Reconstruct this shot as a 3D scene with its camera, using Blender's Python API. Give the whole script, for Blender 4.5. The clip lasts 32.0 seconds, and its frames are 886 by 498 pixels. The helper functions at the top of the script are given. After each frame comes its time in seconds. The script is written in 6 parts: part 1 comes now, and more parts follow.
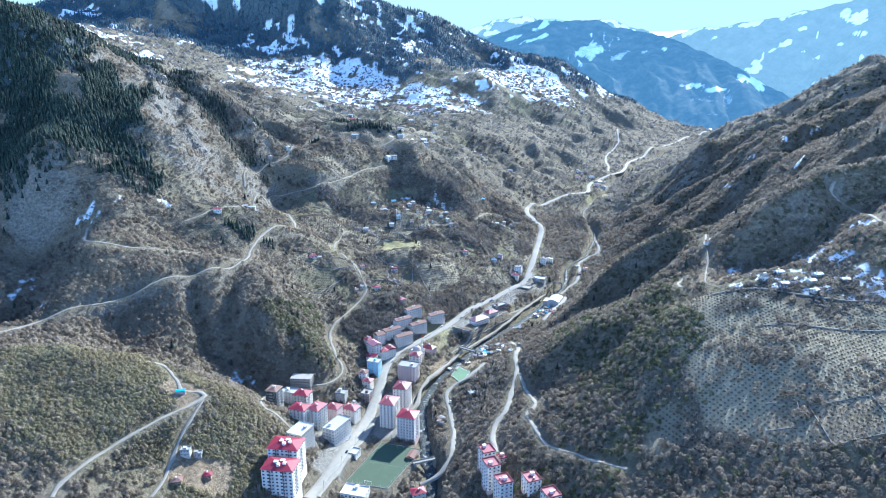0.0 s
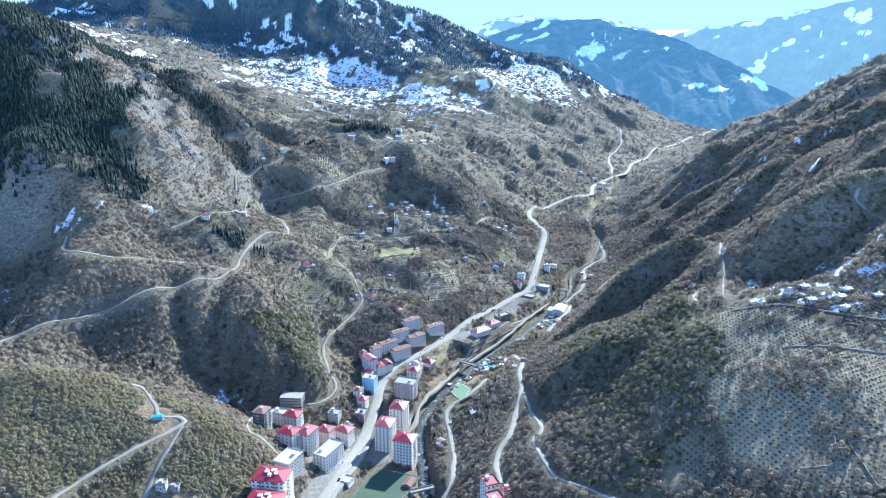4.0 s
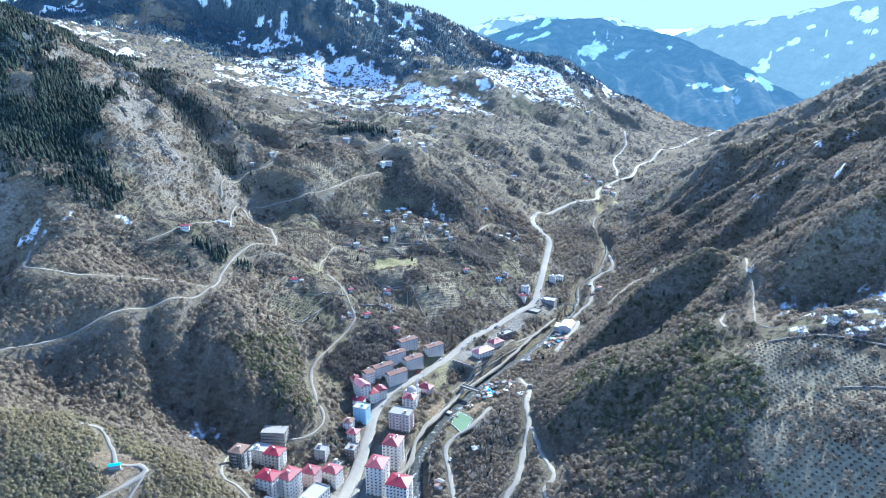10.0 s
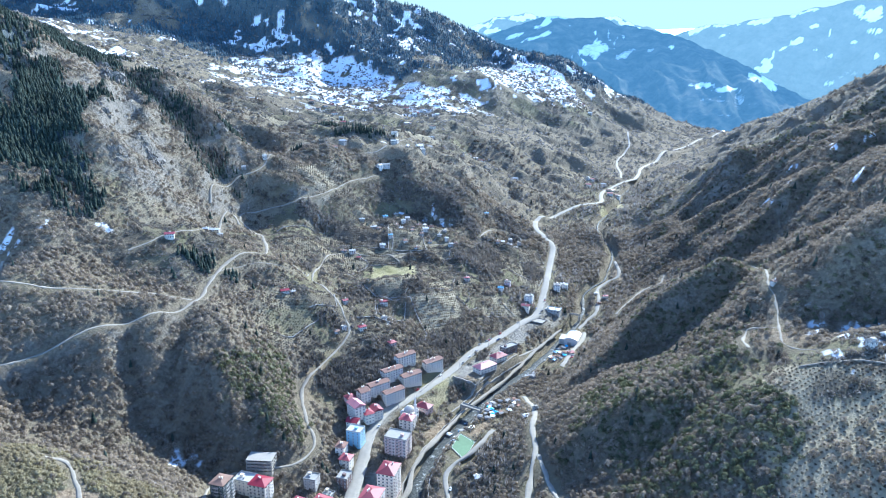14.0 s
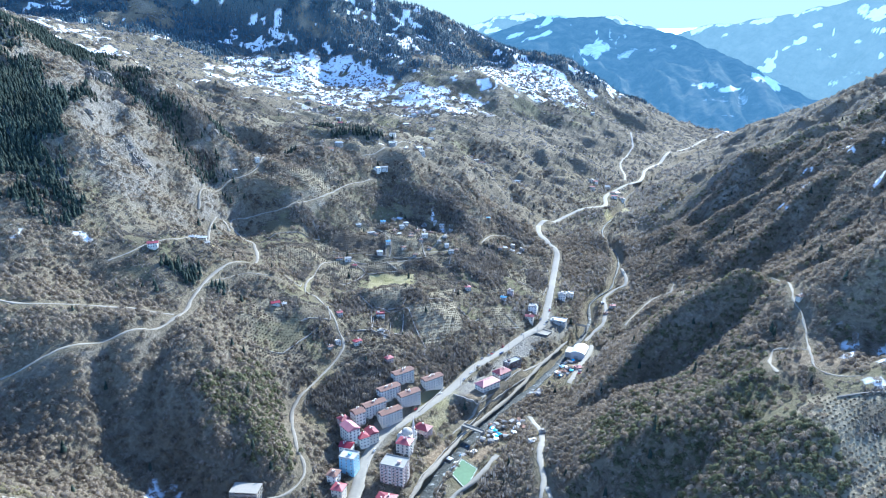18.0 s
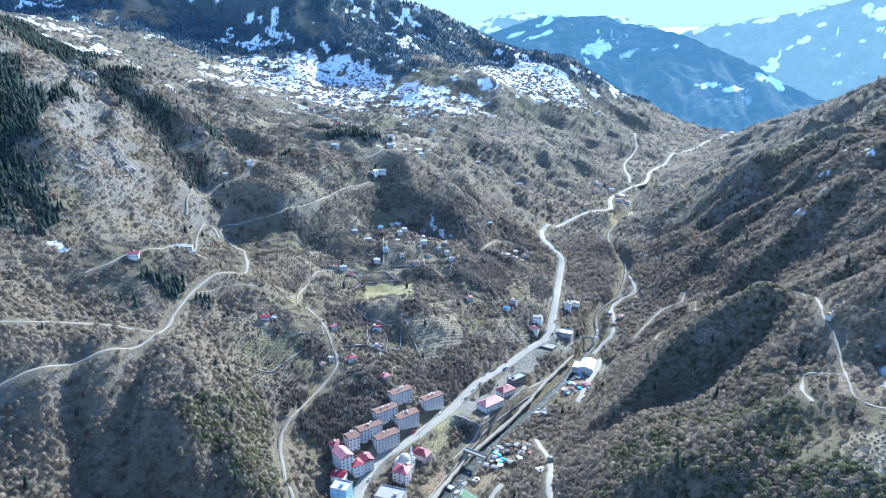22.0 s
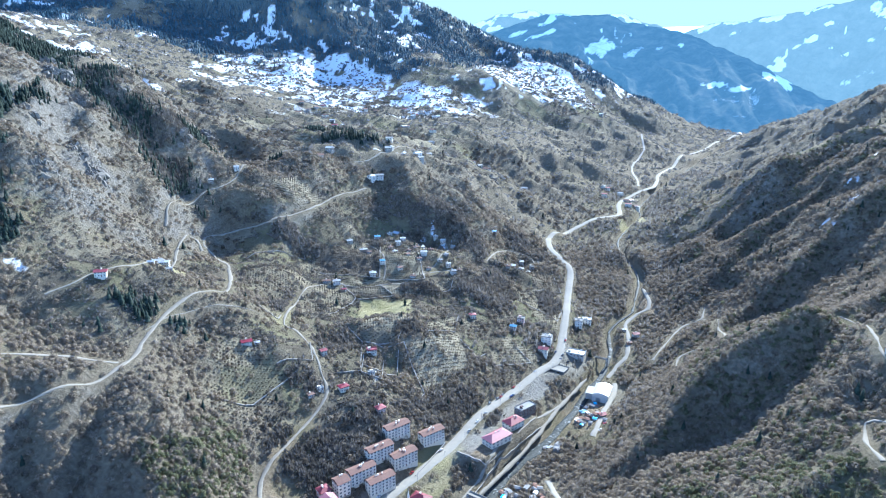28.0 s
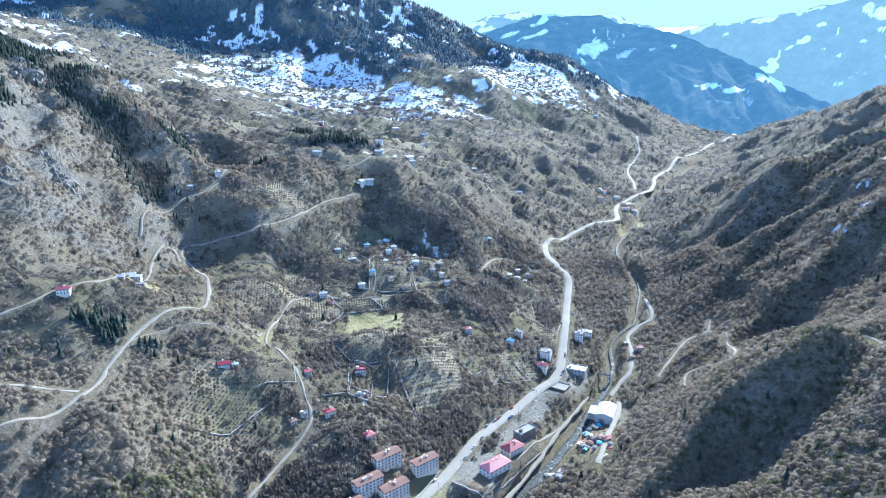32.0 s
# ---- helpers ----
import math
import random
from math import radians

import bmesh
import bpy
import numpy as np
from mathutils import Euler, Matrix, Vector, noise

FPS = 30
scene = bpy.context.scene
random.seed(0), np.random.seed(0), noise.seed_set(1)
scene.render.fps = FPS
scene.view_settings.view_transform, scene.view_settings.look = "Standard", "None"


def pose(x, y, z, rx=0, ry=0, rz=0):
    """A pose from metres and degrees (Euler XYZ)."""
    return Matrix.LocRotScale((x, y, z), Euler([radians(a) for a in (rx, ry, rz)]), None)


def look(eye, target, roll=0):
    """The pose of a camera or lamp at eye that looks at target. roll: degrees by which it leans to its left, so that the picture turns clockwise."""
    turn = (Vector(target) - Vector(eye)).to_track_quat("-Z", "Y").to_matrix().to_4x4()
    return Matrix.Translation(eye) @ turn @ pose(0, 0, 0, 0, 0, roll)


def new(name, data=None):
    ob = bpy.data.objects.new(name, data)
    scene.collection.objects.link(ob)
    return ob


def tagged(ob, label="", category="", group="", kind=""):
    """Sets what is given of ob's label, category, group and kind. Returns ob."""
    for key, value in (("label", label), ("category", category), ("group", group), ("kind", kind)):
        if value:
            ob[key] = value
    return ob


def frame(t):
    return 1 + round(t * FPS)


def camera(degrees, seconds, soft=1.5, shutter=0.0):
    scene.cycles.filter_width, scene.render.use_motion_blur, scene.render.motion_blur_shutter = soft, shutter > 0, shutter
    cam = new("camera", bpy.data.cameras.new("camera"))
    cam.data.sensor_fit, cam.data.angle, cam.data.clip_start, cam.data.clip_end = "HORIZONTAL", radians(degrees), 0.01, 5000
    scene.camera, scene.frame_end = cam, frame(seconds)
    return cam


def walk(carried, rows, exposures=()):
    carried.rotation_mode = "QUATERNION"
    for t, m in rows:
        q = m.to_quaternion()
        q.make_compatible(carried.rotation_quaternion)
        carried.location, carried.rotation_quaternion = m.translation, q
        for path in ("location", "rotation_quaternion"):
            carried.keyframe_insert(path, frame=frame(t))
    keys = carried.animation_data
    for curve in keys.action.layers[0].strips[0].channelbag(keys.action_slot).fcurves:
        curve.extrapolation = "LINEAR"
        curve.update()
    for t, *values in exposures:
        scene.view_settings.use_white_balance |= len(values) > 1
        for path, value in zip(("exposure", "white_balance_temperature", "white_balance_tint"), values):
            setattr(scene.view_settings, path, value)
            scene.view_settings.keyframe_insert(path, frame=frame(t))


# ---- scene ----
# ---- camera ----
cam = camera(71.6, 32.0, 1.0)
PATH = [  # seconds, x, y, z, tilt, turn
    (0, 0, 0, 310, 75.09, -0.04), (4, 0.4, 39.5, 310.2, 75.06, -0.05), (8, 0.8, 79.4, 310.5, 75.04, -0.06),
    (12, 1.3, 119.4, 310.7, 75.04, -0.09), (16, 1.2, 159, 310.6, 75.04, -0.11), (20, 1.0, 199, 310.6, 75.02, -0.13),
    (24, 1.1, 239.3, 310.6, 75.01, -0.12), (28, 0.8, 279.7, 310.4, 75.0, -0.04), (30, 0.4, 300, 310.2, 75.0, 0.015),
    (30.5, 0.3, 305, 310.1, 75.0, -0.10), (31, 0.2, 310, 310.1, 75.03, -0.42), (31.5, 0.1, 315, 310, 75.06, -0.60),
    (32, 0, 320, 310, 75.10, -0.80)]
walk(cam, [(t, pose(x, y, z, tilt, 0, turn)) for t, x, y, z, tilt, turn in PATH], [(0, 1.62, 5400, 2), (32, 1.62, 5400, 2)])

# ---- sky and sun ----
SUN_ELEVATION, SUN_AZIMUTH = 31.0, 32.0      # degrees; azimuth to the right of the valley's axis
world = bpy.data.worlds.new("winter_sky")
scene.world = world
world.use_nodes = True
wn = world.node_tree
sky = wn.nodes.new("ShaderNodeTexSky")
sky.sky_type, sky.sun_disc = "NISHITA", False
sky.sun_elevation, sky.sun_rotation = radians(SUN_ELEVATION), radians(SUN_AZIMUTH)
sky.altitude, sky.air_density, sky.dust_density, sky.ozone_density = 2500, 0.5, 0.0, 1.0
wn.links.new(sky.outputs[0], wn.nodes["Background"].inputs[0])
wn.nodes["Background"].inputs[1].default_value = 0.29
sun = new("sun", bpy.data.lights.new("sun", "SUN"))
sun.data.energy, sun.data.angle, sun.data.color = 4.5, radians(0.5), (1.0, 0.95, 0.87)
sun.matrix_world = look((0, 0, 0), (-math.sin(radians(SUN_AZIMUTH)) * math.cos(radians(SUN_ELEVATION)),
                                    -math.cos(radians(SUN_AZIMUTH)) * math.cos(radians(SUN_ELEVATION)),
                                    -math.sin(radians(SUN_ELEVATION))))

# ---- materials ----
def material(name, rough=0.8, metal=0.0):
    m = bpy.data.materials.new(name)
    m.use_nodes = True
    t = m.node_tree
    b = t.nodes["Principled BSDF"]
    b.inputs["Roughness"].default_value, b.inputs["Metallic"].default_value = rough, metal
    return m, t, b


def noise_at(t, scale, detail=5.0, rough=0.6, coords=None):
    n = t.nodes.new("ShaderNodeTexNoise")
    n.inputs["Scale"].default_value, n.inputs["Detail"].default_value, n.inputs["Roughness"].default_value = scale, detail, rough
    if coords is None:
        coords = t.nodes.new("ShaderNodeTexCoord").outputs["Object"]
    t.links.new(coords, n.inputs["Vector"])
    return n.outputs["Fac"]


def ramp(t, fac, *stops):
    r = t.nodes.new("ShaderNodeValToRGB")
    e = r.color_ramp.elements
    while len(e) < len(stops):
        e.new(0.5)
    for el, (p, c) in zip(e, stops):
        el.position, el.color = p, (*c, 1)
    t.links.new(fac, r.inputs["Fac"])
    return r.outputs["Color"]


def mix(t, fac, a, b):
    m = t.nodes.new("ShaderNodeMix")
    m.data_type = "RGBA"
    for sock, v in ((m.inputs["Factor"], fac), (m.inputs["A"], a), (m.inputs["B"], b)):
        if isinstance(v, (int, float)):
            sock.default_value = v
        elif isinstance(v, tuple):
            sock.default_value = (*v, 1)
        else:
            t.links.new(v, sock)
    return m.outputs["Result"]


def calc(t, op, a, b=0.0, clamp=False):
    m = t.nodes.new("ShaderNodeMath")
    m.operation, m.use_clamp = op, clamp
    for sock, v in zip(m.inputs, (a, b)):
        if isinstance(v, (int, float)):
            sock.default_value = v
        else:
            t.links.new(v, sock)
    return m.outputs[0]


def bump(t, b, height, strength, distance):
    n = t.nodes.new("ShaderNodeBump")
    n.inputs["Strength"].default_value, n.inputs["Distance"].default_value = strength, distance
    t.links.new(height, n.inputs["Height"])
    t.links.new(n.outputs[0], b.inputs["Normal"])


def attribute(t, name):
    a = t.nodes.new("ShaderNodeAttribute")
    a.attribute_name = name
    return a.outputs["Fac"]


def plain(name, colour, rough=0.8, metal=0.0, spread=0.18, scale=0.6, relief=0.0, per_object=0.0):
    """A surface with grain at two scales about one colour."""
    m, t, b = material(name, rough, metal)
    dark, light = tuple(c * (1 - spread) for c in colour), tuple(min(1, c * (1 + spread)) for c in colour)
    c = ramp(t, noise_at(t, scale), (0.3, dark), (0.7, light))
    stains = ramp(t, noise_at(t, scale * 0.17, 3), (0.35, tuple(v * 0.82 for v in colour)), (0.6, colour))
    c = mix(t, 0.4, c, stains)
    if per_object:
        info = t.nodes.new("ShaderNodeObjectInfo")
        hs = t.nodes.new("ShaderNodeHueSaturation")
        t.links.new(calc(t, "MULTIPLY_ADD", info.outputs["Random"], per_object), hs.inputs["Value"])
        hs.inputs["Value"].default_value = 1
        v = calc(t, "ADD", calc(t, "MULTIPLY", info.outputs["Random"], per_object), 1 - per_object / 2)
        t.links.new(v, hs.inputs["Value"])
        t.links.new(c, hs.inputs["Color"])
        c = hs.outputs["Color"]
    t.links.new(c, b.inputs["Base Color"])
    if relief:
        bump(t, b, noise_at(t, scale * 3), 0.5, relief)
    return m


def islands(name, low, high, rough=0.85, extra=None, holes=0.0, thinness=0.33):
    """Foliage: each piece its own shade between two colours."""
    m, t, b = material(name, rough)
    g = t.nodes.new("ShaderNodeNewGeometry")
    c = ramp(t, g.outputs["Random Per Island"], (0.0, low), (1.0, high))
    n = noise_at(t, 0.02, 3)
    c = mix(t, calc(t, "MULTIPLY", ramp(t, n, (0.4, (0, 0, 0)), (0.65, (1, 1, 1))), 0.6), c, extra or tuple(v * 0.75 for v in low))
    t.links.new(c, b.inputs["Base Color"])
    b.inputs["Specular IOR Level"].default_value = 0.15
    thin, both = t.nodes.new("ShaderNodeBsdfTranslucent"), t.nodes.new("ShaderNodeMixShader")
    both.inputs[0].default_value = thinness          # twigs and leaves let light through
    t.links.new(c, thin.inputs["Color"])
    t.links.new(b.outputs[0], both.inputs[1])
    t.links.new(thin.outputs[0], both.inputs[2])
    out = both.outputs[0]
    if holes:                                    # gaps between the twigs, about as wide as given
        fine = ramp(t, noise_at(t, 1 / holes, 3, 0.65), (0.44, (0, 0, 0)), (0.53, (1, 1, 1)))
        air, cut = t.nodes.new("ShaderNodeBsdfTransparent"), t.nodes.new("ShaderNodeMixShader")
        t.links.new(fine, cut.inputs[0])
        t.links.new(air.outputs[0], cut.inputs[1])
        t.links.new(out, cut.inputs[2])
        out = cut.outputs[0]
    t.links.new(out, t.nodes["Material Output"].inputs["Surface"])
    return m


def earth_material(name):
    m, t, b = material(name, 0.95)
    b.inputs["Specular IOR Level"].default_value = 0.1
    fine, mid, wide, grit = noise_at(t, 0.35, 6, 0.7), noise_at(t, 0.06, 5), noise_at(t, 0.008, 4), noise_at(t, 1.6, 3, 0.7)
    c = ramp(t, fine, (0.30, (0.09, 0.075, 0.056)), (0.48, (0.155, 0.13, 0.097)), (0.66, (0.24, 0.205, 0.153)))
    c = mix(t, calc(t, "MULTIPLY", mid, 0.55), c, (0.19, 0.165, 0.115))
    grass = ramp(t, mid, (0.33, (0.21, 0.172, 0.098)), (0.5, (0.155, 0.138, 0.075)), (0.66, (0.27, 0.225, 0.14)))
    grass = mix(t, calc(t, "MULTIPLY", fine, 0.6), grass, (0.12, 0.105, 0.07))
    c = mix(t, calc(t, "MULTIPLY", attribute(t, "meadow"), 0.85), c, grass)
    c = mix(t, calc(t, "MULTIPLY", attribute(t, "orchard"), 0.85), c, ramp(t, fine, (0.35, (0.28, 0.24, 0.165)), (0.65, (0.43, 0.375, 0.265))))
    tint = ramp(t, attribute(t, "plot_tint"), (0.05, (0.10, 0.085, 0.065)), (0.3, (0.19, 0.18, 0.095)), (0.5, (0.14, 0.115, 0.09)), (0.7, (0.23, 0.20, 0.145)), (0.95, (0.34, 0.295, 0.20)))
    tint = mix(t, calc(t, "MULTIPLY", fine, 0.5), tint, (0.11, 0.098, 0.075))
    tint = mix(t, calc(t, "MULTIPLY", attribute(t, "hedge"), 0.8), tint, (0.07, 0.065, 0.05))
    c = mix(t, calc(t, "MULTIPLY", attribute(t, "farm"), 0.88), c, tint)
    stone = ramp(t, fine, (0.32, (0.09, 0.085, 0.08)), (0.5, (0.2, 0.19, 0.175)), (0.66, (0.33, 0.315, 0.29)))
    c = mix(t, calc(t, "MULTIPLY", attribute(t, "rock"), 0.55), c, stone)
    c = mix(t, attribute(t, "bright"), c, ramp(t, mid, (0.35, (0.27, 0.245, 0.12)), (0.6, (0.36, 0.32, 0.18))))
    c = mix(t, calc(t, "MULTIPLY", attribute(t, "soil"), 0.9), c, ramp(t, fine, (0.35, (0.16, 0.115, 0.075)), (0.65, (0.36, 0.28, 0.19))))
    c = mix(t, calc(t, "MULTIPLY", attribute(t, "paved"), 0.9), c, ramp(t, fine, (0.3, (0.20, 0.188, 0.165)), (0.7, (0.34, 0.32, 0.285))))
    # forest floor, blued and lifted like the needles to imitate haze
    c = mix(t, calc(t, "MULTIPLY", attribute(t, "wood"), 0.92), c, ramp(t, fine, (0.35, (0.04, 0.062, 0.072)), (0.65, (0.085, 0.115, 0.13))))
    snowy = calc(t, "MULTIPLY", calc(t, "SUBTRACT", calc(t, "ADD", attribute(t, "snow"), calc(t, "ADD", calc(t, "MULTIPLY", fine, 0.7), calc(t, "MULTIPLY", mid, 0.5))), calc(t, "ADD", 0.92, calc(t, "MULTIPLY", attribute(t, "hedge"), 0.3))), 2.4, True)
    c = mix(t, snowy, c, (0.70, 0.74, 0.80))
    t.links.new(c, b.inputs["Base Color"])
    h = calc(t, "ADD", calc(t, "MULTIPLY", fine, 1.0), calc(t, "MULTIPLY", grit, 0.35))
    bump(t, b, h, 0.9, 3.0)
    return m


earth = earth_material("winter_earth")


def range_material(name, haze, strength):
    """Forest and snow many kilometres off, with the haze painted in as emission."""
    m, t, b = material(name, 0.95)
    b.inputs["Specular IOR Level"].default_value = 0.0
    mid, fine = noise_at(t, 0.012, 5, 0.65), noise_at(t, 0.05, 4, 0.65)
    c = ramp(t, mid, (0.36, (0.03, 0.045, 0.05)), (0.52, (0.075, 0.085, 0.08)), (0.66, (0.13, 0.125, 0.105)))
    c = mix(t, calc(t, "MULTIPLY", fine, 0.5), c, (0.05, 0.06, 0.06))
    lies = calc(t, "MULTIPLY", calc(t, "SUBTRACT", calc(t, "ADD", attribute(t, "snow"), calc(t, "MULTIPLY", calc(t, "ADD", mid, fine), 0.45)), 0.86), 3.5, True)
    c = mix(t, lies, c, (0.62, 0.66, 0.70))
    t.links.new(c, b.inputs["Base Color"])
    # the glow stands in for haze, paler over snow
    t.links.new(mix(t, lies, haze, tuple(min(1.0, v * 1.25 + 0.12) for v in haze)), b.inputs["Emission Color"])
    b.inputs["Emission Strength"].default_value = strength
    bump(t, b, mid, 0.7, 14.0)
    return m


middle_range_cover = range_material("haze_glow_forest_range", (0.16, 0.40, 0.72), 0.19)
high_range_cover = range_material("haze_glow_high_range", (0.33, 0.58, 0.80), 0.265)
asphalt = plain("worn_asphalt", (0.27, 0.25, 0.215), 0.9, 0, 0.14, 0.25)
concrete = plain("pale_concrete", (0.25, 0.23, 0.195), 0.9, 0, 0.15, 0.3)
gravel = plain("gravel_track", (0.25, 0.225, 0.185), 0.95, 0, 0.2, 0.35)
pale_gravel = plain("dusty_gravel", (0.33, 0.31, 0.28), 0.95, 0, 0.18, 0.3)
SURFACES = {"asphalt": asphalt, "concrete": concrete, "gravel": gravel, "pale_gravel": pale_gravel}
twig = islands("bare_twigs", (0.13, 0.12, 0.11), (0.46, 0.43, 0.395), 0.9, (0.22, 0.18, 0.14))
open_twig = islands("open_bare_twigs", (0.175, 0.145, 0.114), (0.35, 0.295, 0.235), 0.9, (0.24, 0.197, 0.152), 0.75, 0.5)
# cooler copy of the twigs above, distance haze mixed into the colour
far_twig = islands("hazed_far_twigs", (0.17, 0.165, 0.16), (0.30, 0.29, 0.28), 0.9, (0.20, 0.185, 0.17), 1.6, 0.5)
open_dark = islands("open_dark_twigs", (0.13, 0.11, 0.09), (0.24, 0.205, 0.17), 0.9, None, 0.75, 0.5)
open_leaf = islands("open_evergreen_leaves", (0.085, 0.095, 0.05), (0.19, 0.19, 0.11), 0.85, None, 0.7, 0.4)
open_olive = islands("open_olive_brush", (0.20, 0.18, 0.105), (0.34, 0.305, 0.195), 0.9, (0.24, 0.195, 0.13), 0.7, 0.5)
twig_dark = islands("dark_twigs", (0.12, 0.108, 0.096), (0.31, 0.28, 0.25), 0.9)
needle = islands("conifer_needles", (0.025, 0.040, 0.032), (0.075, 0.10, 0.08))
# the blue of hazy air is put into the far needles' colour
spruce = islands("haze_tinted_needles", (0.045, 0.085, 0.11), (0.10, 0.16, 0.205), 0.85, (0.06, 0.11, 0.145))
nut_twig = islands("nut_bush_twigs", (0.045, 0.038, 0.03), (0.10, 0.086, 0.07), 0.9, None, 0.5, 0.3)
bark = plain("bark", (0.16, 0.13, 0.10), 0.9, 0, 0.3, 1.5)


def water_material():
    m, t, b = material("river_water", 0.7)
    foam = ramp(t, noise_at(t, 0.22, 6, 0.72), (0.57, (0, 0, 0)), (0.66, (1, 1, 1)))
    stones = ramp(t, noise_at(t, 0.6, 4), (0.35, (0.02, 0.026, 0.03)), (0.7, (0.105, 0.11, 0.105)))
    t.links.new(mix(t, calc(t, "MULTIPLY", foam, 0.45), stones, (0.75, 0.8, 0.84)), b.inputs["Base Color"])
    t.links.new(calc(t, "ADD", calc(t, "MULTIPLY", foam, 0.25), 0.62), b.inputs["Roughness"])
    b.inputs["Specular IOR Level"].default_value = 0.08
    bump(t, b, noise_at(t, 0.9, 4), 0.6, 0.4)
    return m


water = water_material()


# ---- landforms: crests, benches, gullies and the river, as lines in metres ----
LAND = []


def landform(name, *line):
    LAND.extend(line)


landform("river bed", (-60, 150, -22), (-30, 300, -15), (-9, 452, -10), (-17, 514, -8), (-22, 569, -6), (11, 665, -4), (55, 729, -3), (100, 772, -1), (144, 835, 0), (188, 894, 1), (242, 1020, 16), (330, 1330, 42), (430, 1640, 58), (690, 2071, 78), (1085, 2640, 99), (1500, 3100, 106))
landform("river bank west", (-110, 150, -12), (-105, 300, -6), (-99, 416, 0), (-83, 492, 0), (-65, 621, 3), (-30, 697, 7), (12, 757, 9), (71, 837, 12), (133, 912, 18), (156, 1014, 31), (191, 1155, 43), (182, 1278, 54), (230, 1400, 57), (320, 1500, 64))
landform("east bank", (8, 468, 4), (4, 584, 2), (50, 648, 4), (168, 853, 2), (290, 1000, 26), (287, 1044, 29), (290, 1124, 38), (324, 1206, 48), (470, 1500, 62))
FAR_FLOOR = [(297, 1400, 56), (370, 1490, 59), (430, 1640, 66), (530, 1760, 73), (600, 1900, 80), (700, 2080, 86), (800, 2250, 93), (910, 2400, 97), (1070, 2610, 104), (1240, 2820, 110), (1400, 2970, 112), (1640, 3200, 114)]
for side in (-42, 0, 42):
    landform("far floor", *[(x + side, y - 0.5 * side, z + abs(side) / 21) for x, y, z in FAR_FLOOR])
landform("front spur crest", (-560, 520, 150), (-366, 470, 100), (-318, 468, 103), (-271, 465, 95), (-234, 463, 80), (-181, 465, 65), (-146, 468, 36), (-130, 455, 26))
landform("front spur near face", (-450, 250, 95), (-276, 330, 60), (-192, 456, 68), (-190, 400, 44), (-129, 400, 20), (-200, 200, 15), (-330, 100, 30))
landform("first gorge", (-164, 568, 4), (-203, 587, 12), (-205, 548, 28), (-290, 545, 58), (-390, 560, 92), (-425, 610, 84), (-469, 690, 103), (-580, 740, 170))
landform("mound face", (-129, 600, 46), (-221, 617, 69), (-306, 649, 124), (-189, 690, 86), (-238, 730, 109), (-386, 648, 150), (-334, 730, 131), (-288, 764, 145), (-313, 607, 106), (-244, 615, 71), (-173, 791, 86), (-164, 615, 58), (-282, 621, 110), (-215, 595, 52), (-317, 579, 76), (-387, 582, 114), (-226, 686, 108))
landform("mound foot", (-110, 612, 17), (-113, 613, 14), (-118, 573, 8), (-142, 640, 35))
landform("mound ridge", (-290, 993, 126), (-212, 856, 113), (-203, 822, 120), (-215, 973, 117), (-197, 952, 119), (-154, 894, 80), (-116, 839, 64), (-138, 790, 89), (-114, 751, 50), (-67, 735, 37))
landform("bench", (-270, 833, 149), (-315, 880, 145), (-384, 744, 178), (-402, 723, 182), (-509, 690, 154), (-480, 640, 121))
landform("crag ridge", (-900, 1300, 480), (-661, 1165, 390), (-533, 1122, 334), (-512, 1103, 326), (-451, 1120, 312), (-344, 1165, 250), (-349, 1200, 222), (-306, 1180, 176))
landform("crag face", (-365, 934, 218), (-455, 938, 305), (-311, 983, 165), (-469, 818, 249), (-377, 889, 243), (-541, 1022, 334), (-562, 780, 207), (-626, 900, 311), (-677, 1000, 430), (-618, 1016, 398), (-536, 917, 323), (-491, 750, 248), (-464, 813, 241), (-422, 738, 192), (-307, 990, 172), (-229, 1200, 213), (-320, 1102, 236))
landform("shaded couloir", (-466, 1190, 332), (-445, 1230, 269), (-369, 1300, 215))
landform("village slope", (-116, 1197, 157), (-245, 1274, 209), (-184, 1347, 236), (-124, 978, 86), (-149, 988, 80), (-85, 1129, 109), (-27, 1061, 96), (99, 1117, 58), (81, 940, 39), (-40, 910, 76), (-70, 842, 56), (-70, 941, 64), (-216, 1050, 171), (-166, 780, 92))
landform("village spur", (-39, 1433, 190), (60, 1169, 112), (72, 1745, 204), (102, 1454, 135), (31, 1197, 142), (85, 1370, 146), (-37, 1383, 192), (330, 1650, 92), (380, 1800, 120))
landform("snow plateau", (-149, 2090, 258), (-53, 2055, 255), (-557, 2196, 351), (-810, 2085, 416), (-371, 2254, 314), (-500, 1850, 285), (-287, 2430, 446), (-471, 2371, 395), (-149, 1941, 232), (-250, 1800, 235))
landform("east plateau", (132, 2184, 270), (141, 2260, 329), (375, 2514, 313), (449, 2294, 233), (459, 2574, 316), (652, 2734, 313), (290, 2152, 200), (622, 2217, 151), (499, 1875, 84), (632, 2514, 186), (951, 2844, 140), (418, 2783, 412))
landform("forest crest", (-1082, 2700, 984), (-657, 2750, 829), (-309, 2800, 644), (-8, 2900, 581), (307, 3000, 466), (584, 3050, 387), (934, 3100, 234), (1262, 3150, 80))
landform("forest slope", (-1240, 2445, 585), (-856, 2557, 551), (-620, 2420, 445), (-450, 2241, 372), (-398, 2445, 412), (-280, 2382, 432), (-195, 2669, 500), (165, 2781, 400))


